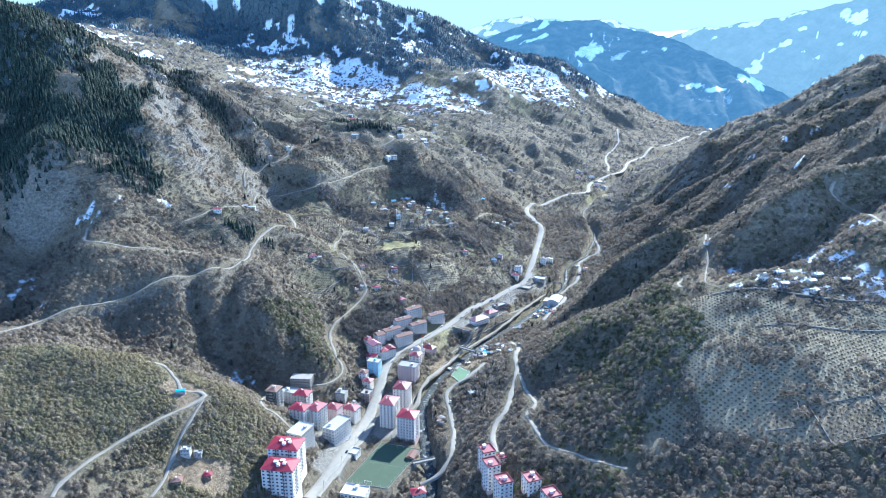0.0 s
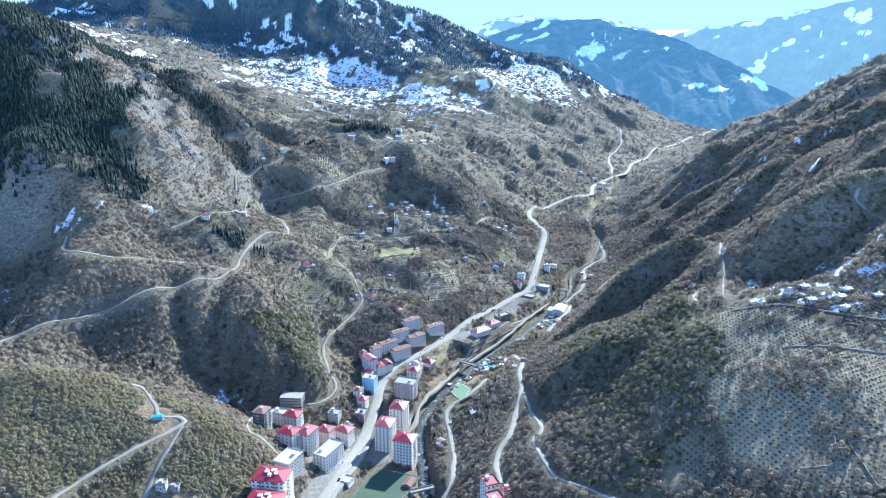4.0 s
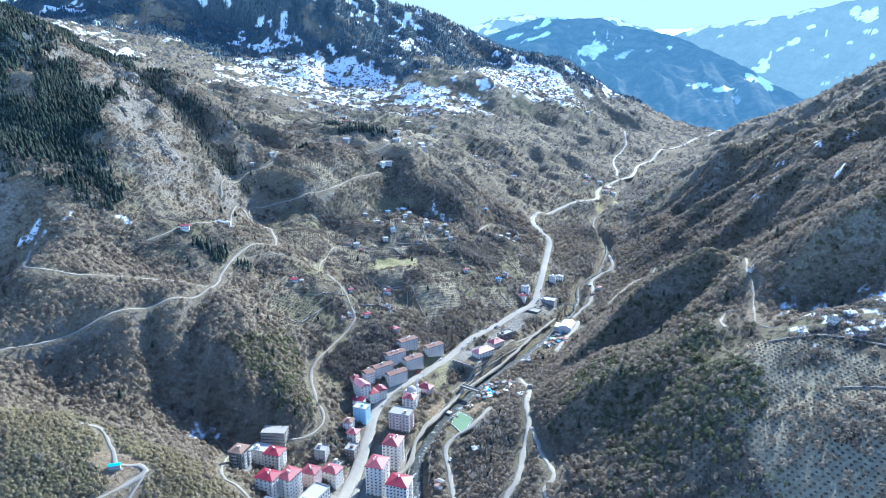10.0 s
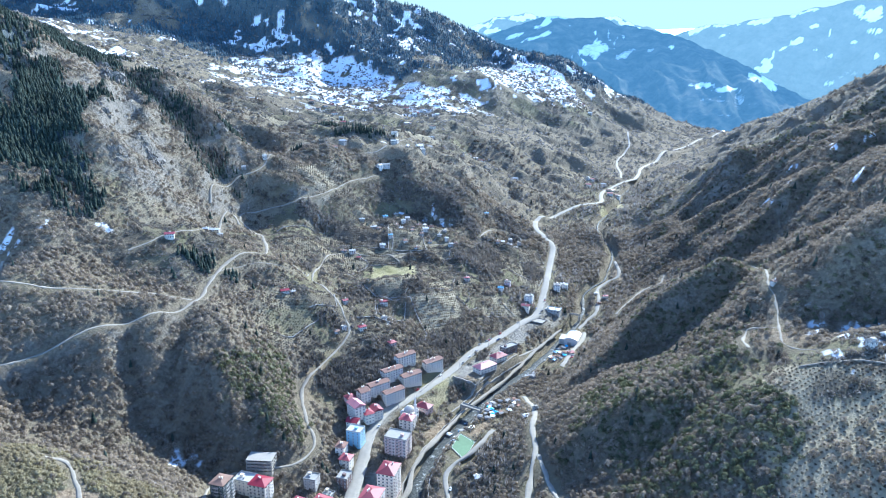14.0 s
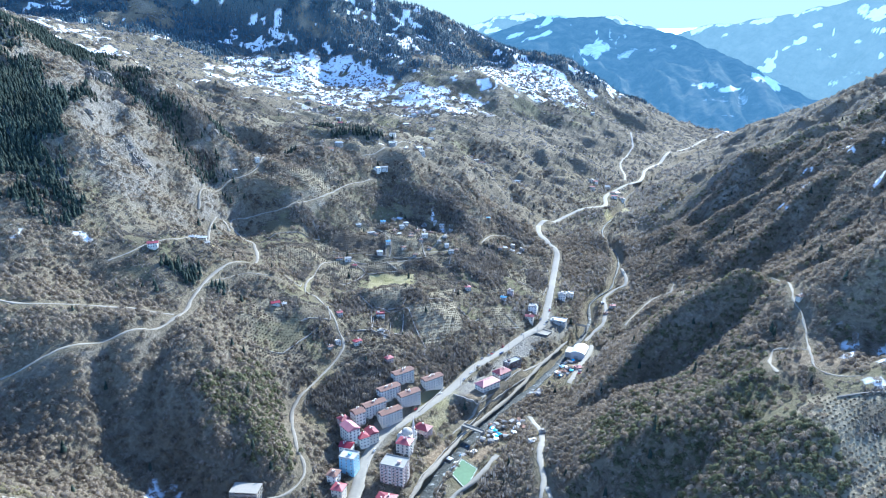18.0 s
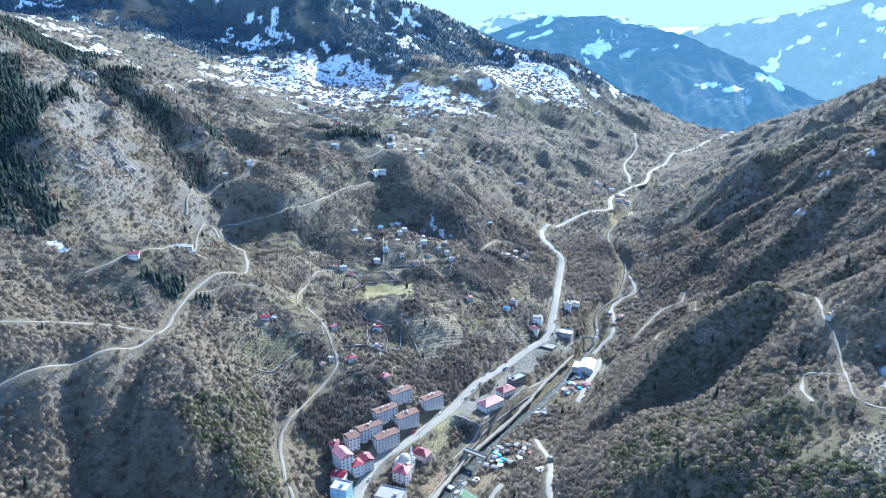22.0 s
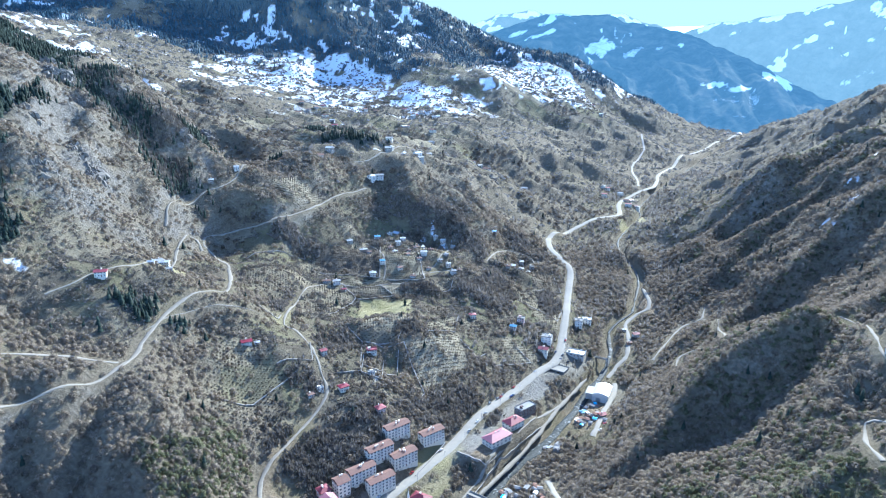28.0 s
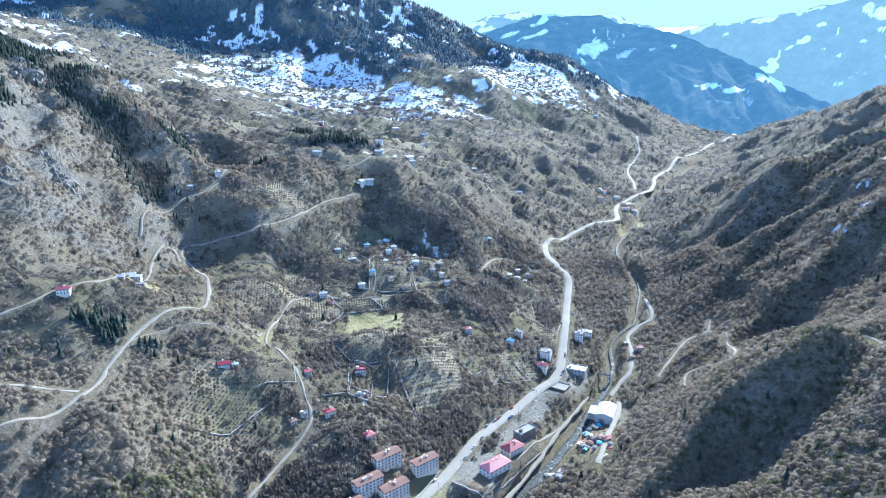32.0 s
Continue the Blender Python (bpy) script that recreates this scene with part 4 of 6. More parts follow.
def ribbon(name, p, z, width, mat, lift, seed=0, ragged=0.35, category="road", label=""):
    d = np.gradient(p, axis=0)
    d /= np.hypot(d[:, 0], d[:, 1])[:, None] + 1e-9
    side = np.stack([d[:, 1], -d[:, 0]], 1)
    rng = np.random.RandomState(seed)
    w0 = width / 2 + smooth(rng.uniform(-ragged, ragged, len(p)), 1)
    w1 = width / 2 + smooth(rng.uniform(-ragged, ragged, len(p)), 1)
    cols = [(-1.25, w0, -1.4), (-1.0, w0, 0.0), (-0.3, w0, 0.06), (0.3, w1, 0.06), (1.0, w1, 0.0), (1.25, w1, -1.4)]
    v = np.stack([np.concatenate([p + side * (k * w)[:, None], (z + lift + dz)[:, None]], 1) for k, w, dz in cols], 1)
    me = mesh_of(name, v.reshape(-1, 3), grid_faces(len(p), len(cols)), [mat])
    return tagged(new(name, me), label, category, kind="structure")


ROAD_WORDS = {"asphalt": "worn grey asphalt road along the valley floor", "concrete": "pale concrete lane on the valley side",
              "gravel": "pale gravel track cut into the hillside", "pale_gravel": "dusty pale road at the valley head"}
for k, (name, width, surface, p, z) in enumerate(ROADS):
    ribbon(name, p, np.maximum(z, ground(p[:, 0], p[:, 1])), width * (0.8 if surface == "gravel" else 1.0), SURFACES[surface], 0.22, k, 0.5 if surface == "asphalt" else 1.1, "road", ROAD_WORDS[surface])
ribbon("river", RIVER, river_z, np.interp(RIVER[:, 1], [700, 850, 1000, 1200], [9.0, 6.5, 3.5, 2.5]), water, 0.1, 77, 1.6, "river", "shallow mountain river with white riffles between stone banks")


# the pale sky low over the valley's head
sm, st, sb = material("pale_winter_sky", 1.0)
glow = st.nodes.new("ShaderNodeEmission")
glow.inputs["Color"].default_value, glow.inputs["Strength"].default_value = (0.235, 0.318, 0.345, 1), 1.0
st.links.new(glow.outputs[0], st.nodes["Material Output"].inputs["Surface"])
arc = np.linspace(-1.15, 1.15, 40)
rim = np.stack([4940 * np.sin(arc), 4940 * np.cos(arc) + 35, np.zeros(40)], 1)
tagged(new("backdrop_sky", mesh_of("backdrop_sky", np.concatenate([rim + [0, 0, 690], rim + [0, 0, 1000]]), grid_faces(2, 40), [sm])), "pale cyan winter sky behind the far range", "sky", kind="structure")


# ---- buildings ----
WALLS = {"white": plain("white_render", (0.76, 0.71, 0.63), 0.85, 0, 0.06, 0.5), "cream": plain("cream_render", (0.66, 0.60, 0.50), 0.85, 0, 0.07, 0.5),
         "pink": plain("pink_render", (0.55, 0.40, 0.37), 0.85, 0, 0.07, 0.5), "blue": plain("sky_blue_render", (0.30, 0.52, 0.66), 0.8, 0, 0.06, 0.5),
         "grey": plain("grey_render", (0.42, 0.40, 0.365), 0.88, 0, 0.08, 0.5), "dark": plain("dark_brown_render", (0.16, 0.11, 0.10), 0.85, 0, 0.1, 0.5),
         "raw": plain("raw_concrete", (0.30, 0.28, 0.25), 0.92, 0, 0.12, 0.5), "green": plain("dark_green_cladding", (0.06, 0.09, 0.08), 0.7, 0, 0.1, 0.5),
         "brick": plain("bare_brick", (0.36, 0.21, 0.14), 0.9, 0, 0.15, 0.8), "limewash": plain("weathered_limewash", (0.52, 0.48, 0.42), 0.9, 0, 0.14, 0.5), "stone": plain("rubble_stone", (0.30, 0.28, 0.25), 0.95, 0, 0.22, 0.9, 0.1)}
ROOFS = {"red": plain("crimson_sheet_roof", (0.22, 0.010, 0.030), 0.55, 0, 0.12, 0.35), "rose": plain("faded_red_roof", (0.26, 0.055, 0.07), 0.6, 0, 0.15, 0.35),
         "tile": plain("weathered_clay_tiles", (0.19, 0.105, 0.082), 0.85, 0, 0.25, 0.5), "maroon": plain("dark_red_roof", (0.19, 0.03, 0.045), 0.6, 0, 0.15, 0.35),
         "pale": plain("pale_sheet_roof", (0.40, 0.40, 0.385), 0.5, 0, 0.08, 0.3), "slab": plain("roof_slab", (0.28, 0.275, 0.26), 0.9, 0, 0.12, 0.4),
         "pinkpale": plain("pink_faded_sheet_roof", (0.42, 0.17, 0.19), 0.5, 0, 0.1, 0.3), "brown": plain("brown_roof", (0.20, 0.12, 0.09), 0.8, 0, 0.15, 0.4),
         "white": plain("white_sheet_roof", (0.55, 0.54, 0.52), 0.4, 0, 0.05, 0.3), "bluetin": plain("blue_sheet_roof", (0.12, 0.32, 0.48), 0.5, 0, 0.1, 0.4)}
frame_white = plain("white_window_frame", (0.72, 0.72, 0.70), 0.6, 0, 0.05, 2.0)
glass, gt, gb = material("dark_window_glass", 0.08)
gt.links.new(ramp(gt, noise_at(gt, 0.4, 2), (0.35, (0.03, 0.04, 0.05)), (0.7, (0.09, 0.11, 0.13))), gb.inputs["Base Color"])
rail_paint = plain("balcony_parapet", (0.58, 0.55, 0.52), 0.8, 0, 0.08, 1.0)
steel = plain("galvanised_steel", (0.42, 0.43, 0.44), 0.45, 0.7, 0.1, 1.0)


def box_list(boxes):
    """Corners and faces of upright boxes: centre x, y, base z, width, depth, height, bevel-free."""
    vs, fs = [], []
    for cx, cy, z, w, d, h in boxes:
        n = len(vs)
        vs += [(cx + sx * w / 2, cy + sy * d / 2, z + sz * h) for sz in (0, 1) for sy in (-1, 1) for sx in (-1, 1)]
        fs += [tuple(n + i for i in f) for f in ((0, 2, 3, 1), (4, 5, 7, 6), (0, 1, 5, 4), (2, 6, 7, 3), (0, 4, 6, 2), (1, 3, 7, 5))]
    return vs, fs


def solid(name, vs, fs, mats, slots=None):
    me = bpy.data.meshes.new(name)
    me.from_pydata(vs, [], fs)
    for m in mats:
        me.materials.append(m)
    if slots is not None:
        me.polygons.foreach_set("material_index", slots)
    me.update()
    return me


def part(name, mesh, parent, at=None, label=""):
    ob = new(name, mesh)
    ob.parent = parent
    if at is not None:
        ob.matrix_basis = at
    return tagged(ob, label) if label else ob


def window_mesh(w, h):
    """One moulded piece: a frame with its sill edge, and the pane set back in it."""
    a, c, e = w / 2, h / 2, 0.11
    ring = lambda x, z, y: [(-x, y, -z), (x, y, -z), (x, y, z), (-x, y, z)]
    vs = ring(a, c, 0.1) + ring(a, c, -0.1) + ring(a - e, c - e, -0.1) + ring(a - e, c - e, 0.0)
    fs = [(4 * k + i, 4 * k + (i + 1) % 4, 4 * k + 4 + (i + 1) % 4, 4 * k + 4 + i) for k in range(3) for i in range(4)] + [(12, 13, 14, 15)]
    return solid("window", vs, fs, [frame_white, glass], [0] * 12 + [1])


def balcony_mesh(w):
    vs, fs = box_list([(0, -0.55, -0.16, w, 1.1, 0.16), (0, -1.06, 0, w, 0.09, 0.95), (-w / 2 + 0.05, -0.55, 0, 0.09, 1.0, 0.95), (w / 2 - 0.05, -0.55, 0, 0.09, 1.0, 0.95)])
    return solid("balcony", vs, fs, [rail_paint])


def door_mesh():
    vs, fs = box_list([(0, 0, 0, 1.3, 0.14, 2.2), (0, -0.05, 0.1, 1.05, 0.12, 1.95)])
    return solid("door", vs, fs, [frame_white, WALLS["dark"]], [0] * 6 + [1] * 6)


WINDOW = {"s": window_mesh(1.3, 1.35), "m": window_mesh(1.8, 1.6), "l": window_mesh(2.2, 1.6)}
BALCONY, DOOR = balcony_mesh(3.0), door_mesh()


def hip_roof(w, d, rise, over=0.7, ridge=None):
    a, b = w / 2 + over, d / 2 + over
    if ridge is None:
        ridge = max(0.0, (max(w, d) - min(w, d)) / 2)
    rx, ry = (ridge, 0.0) if w >= d else (0.0, ridge)
    vs = [(-a, -b, -0.25), (a, -b, -0.25), (a, b, -0.25), (-a, b, -0.25), (-a, -b, 0), (a, -b, 0), (a, b, 0), (-a, b, 0)]
    if w >= d:
        vs += [(-rx - 0.15, 0, rise), (rx + 0.15, 0, rise)]
        fs = [(3, 2, 1, 0), (0, 1, 5, 4), (1, 2, 6, 5), (2, 3, 7, 6), (3, 0, 4, 7), (4, 5, 9, 8), (5, 6, 9), (6, 7, 8, 9), (7, 4, 8)]
    else:
        vs += [(0, -ry - 0.15, rise), (0, ry + 0.15, rise)]
        fs = [(3, 2, 1, 0), (0, 1, 5, 4), (1, 2, 6, 5), (2, 3, 7, 6), (3, 0, 4, 7), (4, 5, 8), (5, 6, 9, 8), (6, 7, 9), (7, 4, 8, 9)]
    return vs, fs


def flat_roof(w, d, rim=0.8):
    return box_list([(0, 0, 0, w + 0.5, d + 0.5, 0.25), (0, -d / 2 - 0.1, 0.25, w + 0.5, 0.25, rim), (0, d / 2 + 0.1, 0.25, w + 0.5, 0.25, rim),
                     (-w / 2 - 0.1, 0, 0.25, 0.25, d, rim), (w / 2 + 0.1, 0, 0.25, 0.25, d, rim)])


STOREY = 2.9


def building(name, x, y, w, d, storeys, turn, wall, roof, shape, label, group="", cols=0, rows=0, balconies=0, trim=None, size="m", rise=None, band=False, base=None, extras=2, back=True, level=2.9):
    """A rendered block with storeys of windows; local -y is its street front."""
    c, s = math.cos(radians(turn)), math.sin(radians(turn))
    corners = [(x + c * u * w / 2 - s * v * d / 2, y + s * u * w / 2 + c * v * d / 2) for u in (-1, 1) for v in (-1, 1)]
    zs = [float(ground(px, py)) for px, py in corners]
    z = base if base is not None else sum(zs) / 4
    foot = z - min(zs) + 1.5
    STOREY = level
    h = storeys * STOREY
    thing = new(name)
    thing.empty_display_size = 2
    thing.matrix_basis = pose(x, y, z, 0, 0, turn)
    tagged(thing, label, "building" if name != "house" else "house", group)
    part("wall", solid("wall", *box_list([(0, 0, -foot, w, d, h + foot)]), [WALLS[wall]]), thing)
    if band:
        course = solid("string_course", *box_list([(0, 0, 0, w + 0.16, d + 0.16, 0.24)]), [WALLS[trim or wall]])
        for k in range(1, storeys):
            part("string_course", course, thing, pose(0, 0, k * STOREY - 0.12))
    if storeys > 3:
        part("plinth", solid("plinth", *box_list([(0, 0, -foot, w + 0.3, d + 0.3, foot + 0.5)]), [WALLS[trim or "grey"]]), thing)
        part("cornice", solid("cornice", *box_list([(0, 0, h - 0.3, w + 0.5, d + 0.5, 0.3)]), [WALLS[wall]]), thing)
    if shape == "hip":
        vs, fs = hip_roof(w, d, rise or min(w, d) * 0.22)
    elif shape == "gable":
        vs, fs = hip_roof(w, d, rise or min(w, d) * 0.24, 0.6, max(w, d) / 2 + 0.4)
    else:
        vs, fs = flat_roof(w, d)
    top = part("roof", solid("roof", vs, fs, [ROOFS[roof]]), thing, pose(0, 0, h + (0.25 if shape != "flat" else 0.0)))
    rng = random.Random(int(x * 7 + y * 13))
    for k in range(extras):                                     # chimneys, or stair heads and tanks on flat roofs
        if shape == "flat":
            vs, fs = box_list([(0, 0, 0, 2.6, 2.2, 2.0), (0, 0, 2.0, 2.9, 2.5, 0.18)] if k == 0 else [(0, 0, 0, 1.1, 1.1, 1.2), (0, 0, 1.2, 1.25, 1.25, 0.1)])
            part("stair_head" if k == 0 else "water_tank", solid("stair_head", vs, fs, [WALLS[wall] if k == 0 else steel]), top, pose(rng.uniform(-0.28, 0.28) * w, rng.uniform(-0.28, 0.28) * d, 0.25))
        else:
            vs, fs = box_list([(0, 0, -1.6, 0.8, 0.8, 2.9), (0, 0, 1.3, 1.05, 1.05, 0.16)])
            part("chimney", solid("chimney", vs, fs, [WALLS["white"]]), top, pose(rng.uniform(-0.2, 0.2) * w, rng.uniform(-0.2, 0.2) * d, (rise or min(w, d) * 0.22) * 0.75))
    nx, ny = cols or max(2, round(w / 3.3)), rows or max(2, round(d / 3.6))
    for k in range(storeys):
        zc = k * STOREY + 1.55
        for i in range(nx):
            u = (i + 0.5) / nx * w - w / 2
            if k == 0 and i == nx // 2:
                part("door", DOOR, thing, pose(u, -d / 2 - 0.06, 0.1))
            else:
                part("window", WINDOW[size], thing, pose(u, -d / 2 - 0.05, zc))
            if back:
                part("window", WINDOW[size], thing, pose(u, d / 2 + 0.05, zc, 0, 0, 180))
            if balconies and k and i % balconies == balconies - 1:
                part("balcony", BALCONY, thing, pose(u, -d / 2 - 0.1, k * STOREY + 0.1))
        for i in range(ny):
            v = (i + 0.5) / ny * d - d / 2
            part("window", WINDOW[size], thing, pose(w / 2 + 0.05, v, zc, 0, 0, 90))
            part("window", WINDOW[size], thing, pose(-w / 2 - 0.05, v, zc, 0, 0, -90))
            if balconies and k and i % balconies == balconies - 1:
                part("balcony", BALCONY, thing, pose(w / 2 + 0.1, v, k * STOREY + 0.1, 0, 0, 90))
    return thing


TOWN = "apartment towers in the valley"
building("apartment_tower", -32, 512, 17, 15, 8, -16, "white", "red", "hip", "tall white apartment tower with a crimson hipped roof", TOWN, 6, 4, 3, "pink", "m", 3.2, True, -8)
building("apartment_tower", -51, 532, 14, 17, 9, -16, "white", "rose", "hip", "tall white apartment tower with a faded red roof", TOWN, 4, 5, 2, "pink", "m", 3.0, True, -8)
building("apartment_tower", -41, 566, 14, 17, 8, -16, "white", "maroon", "hip", "white apartment tower with a dark red roof", TOWN, 4, 5, 2, "pink", "m", 3.4, True, -7)
building("apartment_building", -37, 614, 20, 14, 6, -18, "pink", "slab", "flat", "pink apartment building on a dark brick base", TOWN, 6, 4, 3, "dark", "m", None, True)
building("apartment_building", -75, 622, 13, 11, 5, -18, "blue", "pale", "flat", "sky-blue apartment building beside the main road", TOWN, 3, 3, 0, "blue", "s")
for red_block in (building("apartment_building", -122, 424, 24, 17, 8, -8, "white", "red", "hip", "white apartment block with crimson roof and dark centre strip", TOWN, 7, 5, 3, "white", "m", 3.0, True),
                  building("apartment_building", -121, 402, 24, 16, 8, -8, "white", "red", "hip", "white apartment block under a bright crimson roof", TOWN, 7, 5, 3, "white", "m", 3.0, True)):
    for u in (-5.2, 5.2):
        part("dark_strip", solid("dark_strip", *box_list([(0, 0, 0, 1.3, 0.12, 8 * STOREY - 0.5)]), [WALLS["dark"]]), red_block, pose(u, -8.6, 0.2), "dark brown vertical facade strip")
    for u, v, w0 in ((-3, -1, 3.2), (1.5, 1, 3.6), (4, -2, 2.4), (0, -4, 2.2)):
        vs, fs = hip_roof(w0, 2.6, 0.8, 0.2)
        part("dormer", solid("dormer", *box_list([(0, 0, -2.0, w0, 2.4, 3.2)]), [WALLS["white"]]), red_block, pose(u, v, 8 * STOREY + 2.2))
building("apartment_building", -119, 458, 14, 19, 5, -22, "grey", "white", "flat", "grey apartment block with a pale flat roof", TOWN, 4, 6, 0, "grey", "m", None, True)
building("apartment_building", -95, 492, 13, 25, 5, -26, "white", "pale", "flat", "long white block with a pale roof edged dark red", TOWN, 4, 8, 3, "white", "m", None, True)
building("apartment_building", -114, 501, 12, 15, 7, -24, "white", "rose", "hip", "slim white apartment block with a red roof", TOWN, 3, 5, 2, "white", "m", 2.6, True)
building("apartment_building", -128, 496, 15, 12, 5, -20, "white", "red", "hip", "white block with crimson roof and balconies", TOWN, 4, 3, 2, "white", "m", 2.4, True)
building("apartment_building", -103, 525, 12, 11, 5, -20, "pink", "maroon", "hip", "dusky pink block with a dark roof", TOWN, 4, 3, 0, "pink", "s", 2.0)
building("apartment_building", -89, 538, 14, 11, 4, -24, "white", "rose", "hip", "low white block with a faded red hipped roof", TOWN, 4, 3, 0, "white", "s", 2.6)
building("apartment_building", -137, 546, 14, 12, 5, -16, "white", "red", "hip", "white block with a crimson roof near the gorge", TOWN, 4, 3, 2, "cream", "m", 2.4, True)
building("apartment_building", -151, 553, 14, 11, 4, -16, "white", "pale", "flat", "white block with a pale flat roof near the gorge", TOWN, 4, 3, 0, "white", "s")
building("apartment_building", -160, 529, 11, 12, 6, -16, "green", "brown", "hip", "dark green clad apartment block by the gorge mouth", TOWN, 3, 4, 2, "grey", "m", 2.0, True)
building("apartment_building", -102, 563, 10, 9, 3, -14, "grey", "slab", "flat", "small grey block with a flat roof", TOWN, 3, 2, 0, "grey", "s")
building("apartment_building", -79, 592, 9, 9, 3, -16, "cream", "rose", "hip", "narrow cream street house with red roof", TOWN, 3, 2, 0, None, "s")
building("apartment_building", -78, 573, 9, 11, 3, -16, "dark", "slab", "flat", "dark brown street block with terrace roof", TOWN, 3, 3, 0, None, "s")
building("apartment_building", -85, 605, 8, 9, 3, -16, "white", "tile", "hip", "small white street house with tiled roof", TOWN, 2, 2, 0, None, "s")
building("house", -88, 556, 8, 6, 1, -20, "grey", "slab", "flat", "low grey street shed beside the road", "street sheds", 2, 2, 0, None, "s")
building("sports_hall", -70, 424, 20, 13, 2, -14, "white", "white", "flat", "low white hall with a pale roof by the pitch", "", 6, 3, 0, None, "m")
building("changing_room", -27, 480, 7, 11, 1, -20, "brick", "tile", "gable", "small brick changing room beside the pitch", "", 2, 3, 0, None, "s", None, False, None, 0)
building("shed", -77, 474, 7, 9, 1, -20, "white", "pale", "flat", "white lean-to shed beside the pitch", "", 2, 2, 0, None, "s", None, False, None, 0)
building("house", -20, 430, 11, 8, 2, 20, "white", "red", "hip", "white house with crimson roof near the river", "river houses", 3, 2, 0, None, "s")
for bx, by, top in ((34, 417, 40), (36, 398, 41), (43, 378, 41), (63, 379, 42), (74, 362, 42)):
    g = float(ground(bx, by))
    building("hillside_tower", bx, by, 10, 11, max(4, round((top - g) / STOREY)), 20, "white", "rose", "flat", "slim pinkish-white apartment tower on the east slope", "towers on the east slope", 3, 3, 2, "pink", "m", None, True, top - STOREY * max(4, round((top - g) / STOREY)))
building("house", 46, 419, 6, 6, 1, 20, "pink", "rose", "flat", "small pink flat-roofed house on the east slope", "hillside houses", 2, 2, 0, None, "s")

for bx, by in ((-38, 738), (-9, 747), (-50, 713), (-31, 716), (-62, 692), (-47, 689)):
    building("estate_block", bx, by, 22, 8.5, 4, 38, "white", "tile", "gable", "white four-storey housing block with clay-tiled roof", "housing estate blocks", 7, 2, 3, "cream", "m", 1.5, True, None, 4, True, 2.6)
building("estate_block", -75, 678, 10, 10, 4, 38, "white", "tile", "gable", "small white housing block with clay-tiled roof", "housing estate blocks", 3, 3, 0, None, "m", 2.2)
building("apartment_building", -79, 656, 11, 15, 5, 38, "white", "pinkpale", "gable", "white apartment block with faded pink roof", TOWN, 3, 4, 0, None, "m")
building("house", -87, 671, 8, 8, 3, 38, "pink", "maroon", "hip", "narrow pink house with dark red roof", "street houses", 2, 2, 0, None, "s")
building("house", -68, 655, 9, 9, 3, 30, "white", "red", "hip", "white street house with crimson hipped roof", "street houses", 3, 2, 0, None, "s")
building("house", -61, 662, 9, 11, 3, 30, "cream", "maroon", "gable", "cream street house with dark red roof", "street houses", 3, 3, 0, None, "s")
building("house", -80, 641, 10, 9, 3, -16, "white", "red", "gable", "white house with bright crimson roof", "street houses", 3, 2, 0, None, "s")
building("apartment_building", -31, 651, 12, 11, 4, -18, "white", "rose", "hip", "white apartment block with rose-red roof terraces", TOWN, 3, 3, 2, None, "m")
building("house", -16, 682, 14, 10, 2, -30, "pink", "maroon", "hip", "low building with dark red hipped roof beside the mosque", "street houses", 4, 3, 0, None, "s", 3.0)
building("school_block", 48, 753, 24, 12, 2, 40, "white", "pinkpale", "hip", "white hall with faded pink hipped roof on the terrace", "buildings on the terrace", 5, 3, 0, None, "l", 3.6, False, 10)
building("school_block", 65, 778, 17, 11, 2, 40, "white", "rose", "hip", "white hall with half-red hipped roof on the terrace", "buildings on the terrace", 4, 3, 0, None, "l", 3.4, False, 10)
building("office_block", 79, 802, 20, 9, 3, 40, "dark", "slab", "flat", "dark brown block with a pale flat roof", "buildings on the terrace", 5, 3, 0, None, "l", None, True, 8)
building("house", 120, 931, 11, 10, 3, -20, "white", "slab", "flat", "white flat-roofed house beside the main road", "roadside houses", 3, 3, 0, None, "s")
building("house", 113, 912, 10, 8, 2, -20, "cream", "rose", "gable", "cream house with faded red roof beside the road", "roadside houses", 3, 2, 0, None, "s")
building("roadside_hall", 150, 922, 24, 13, 1, -25, "grey", "pale", "flat", "low grey hall with a broad pale roof", "", 6, 3, 0, None, "l")
building("house", 168, 985, 9, 9, 3, -15, "white", "slab", "flat", "white house on the slope above the river", "roadside houses", 3, 2, 0, None, "s")
building("house", 181, 998, 11, 9, 2, -15, "white", "pale", "flat", "white house with pale flat roof by the river", "roadside houses", 3, 2, 0, None, "s")
HILL = "scattered hillside houses"
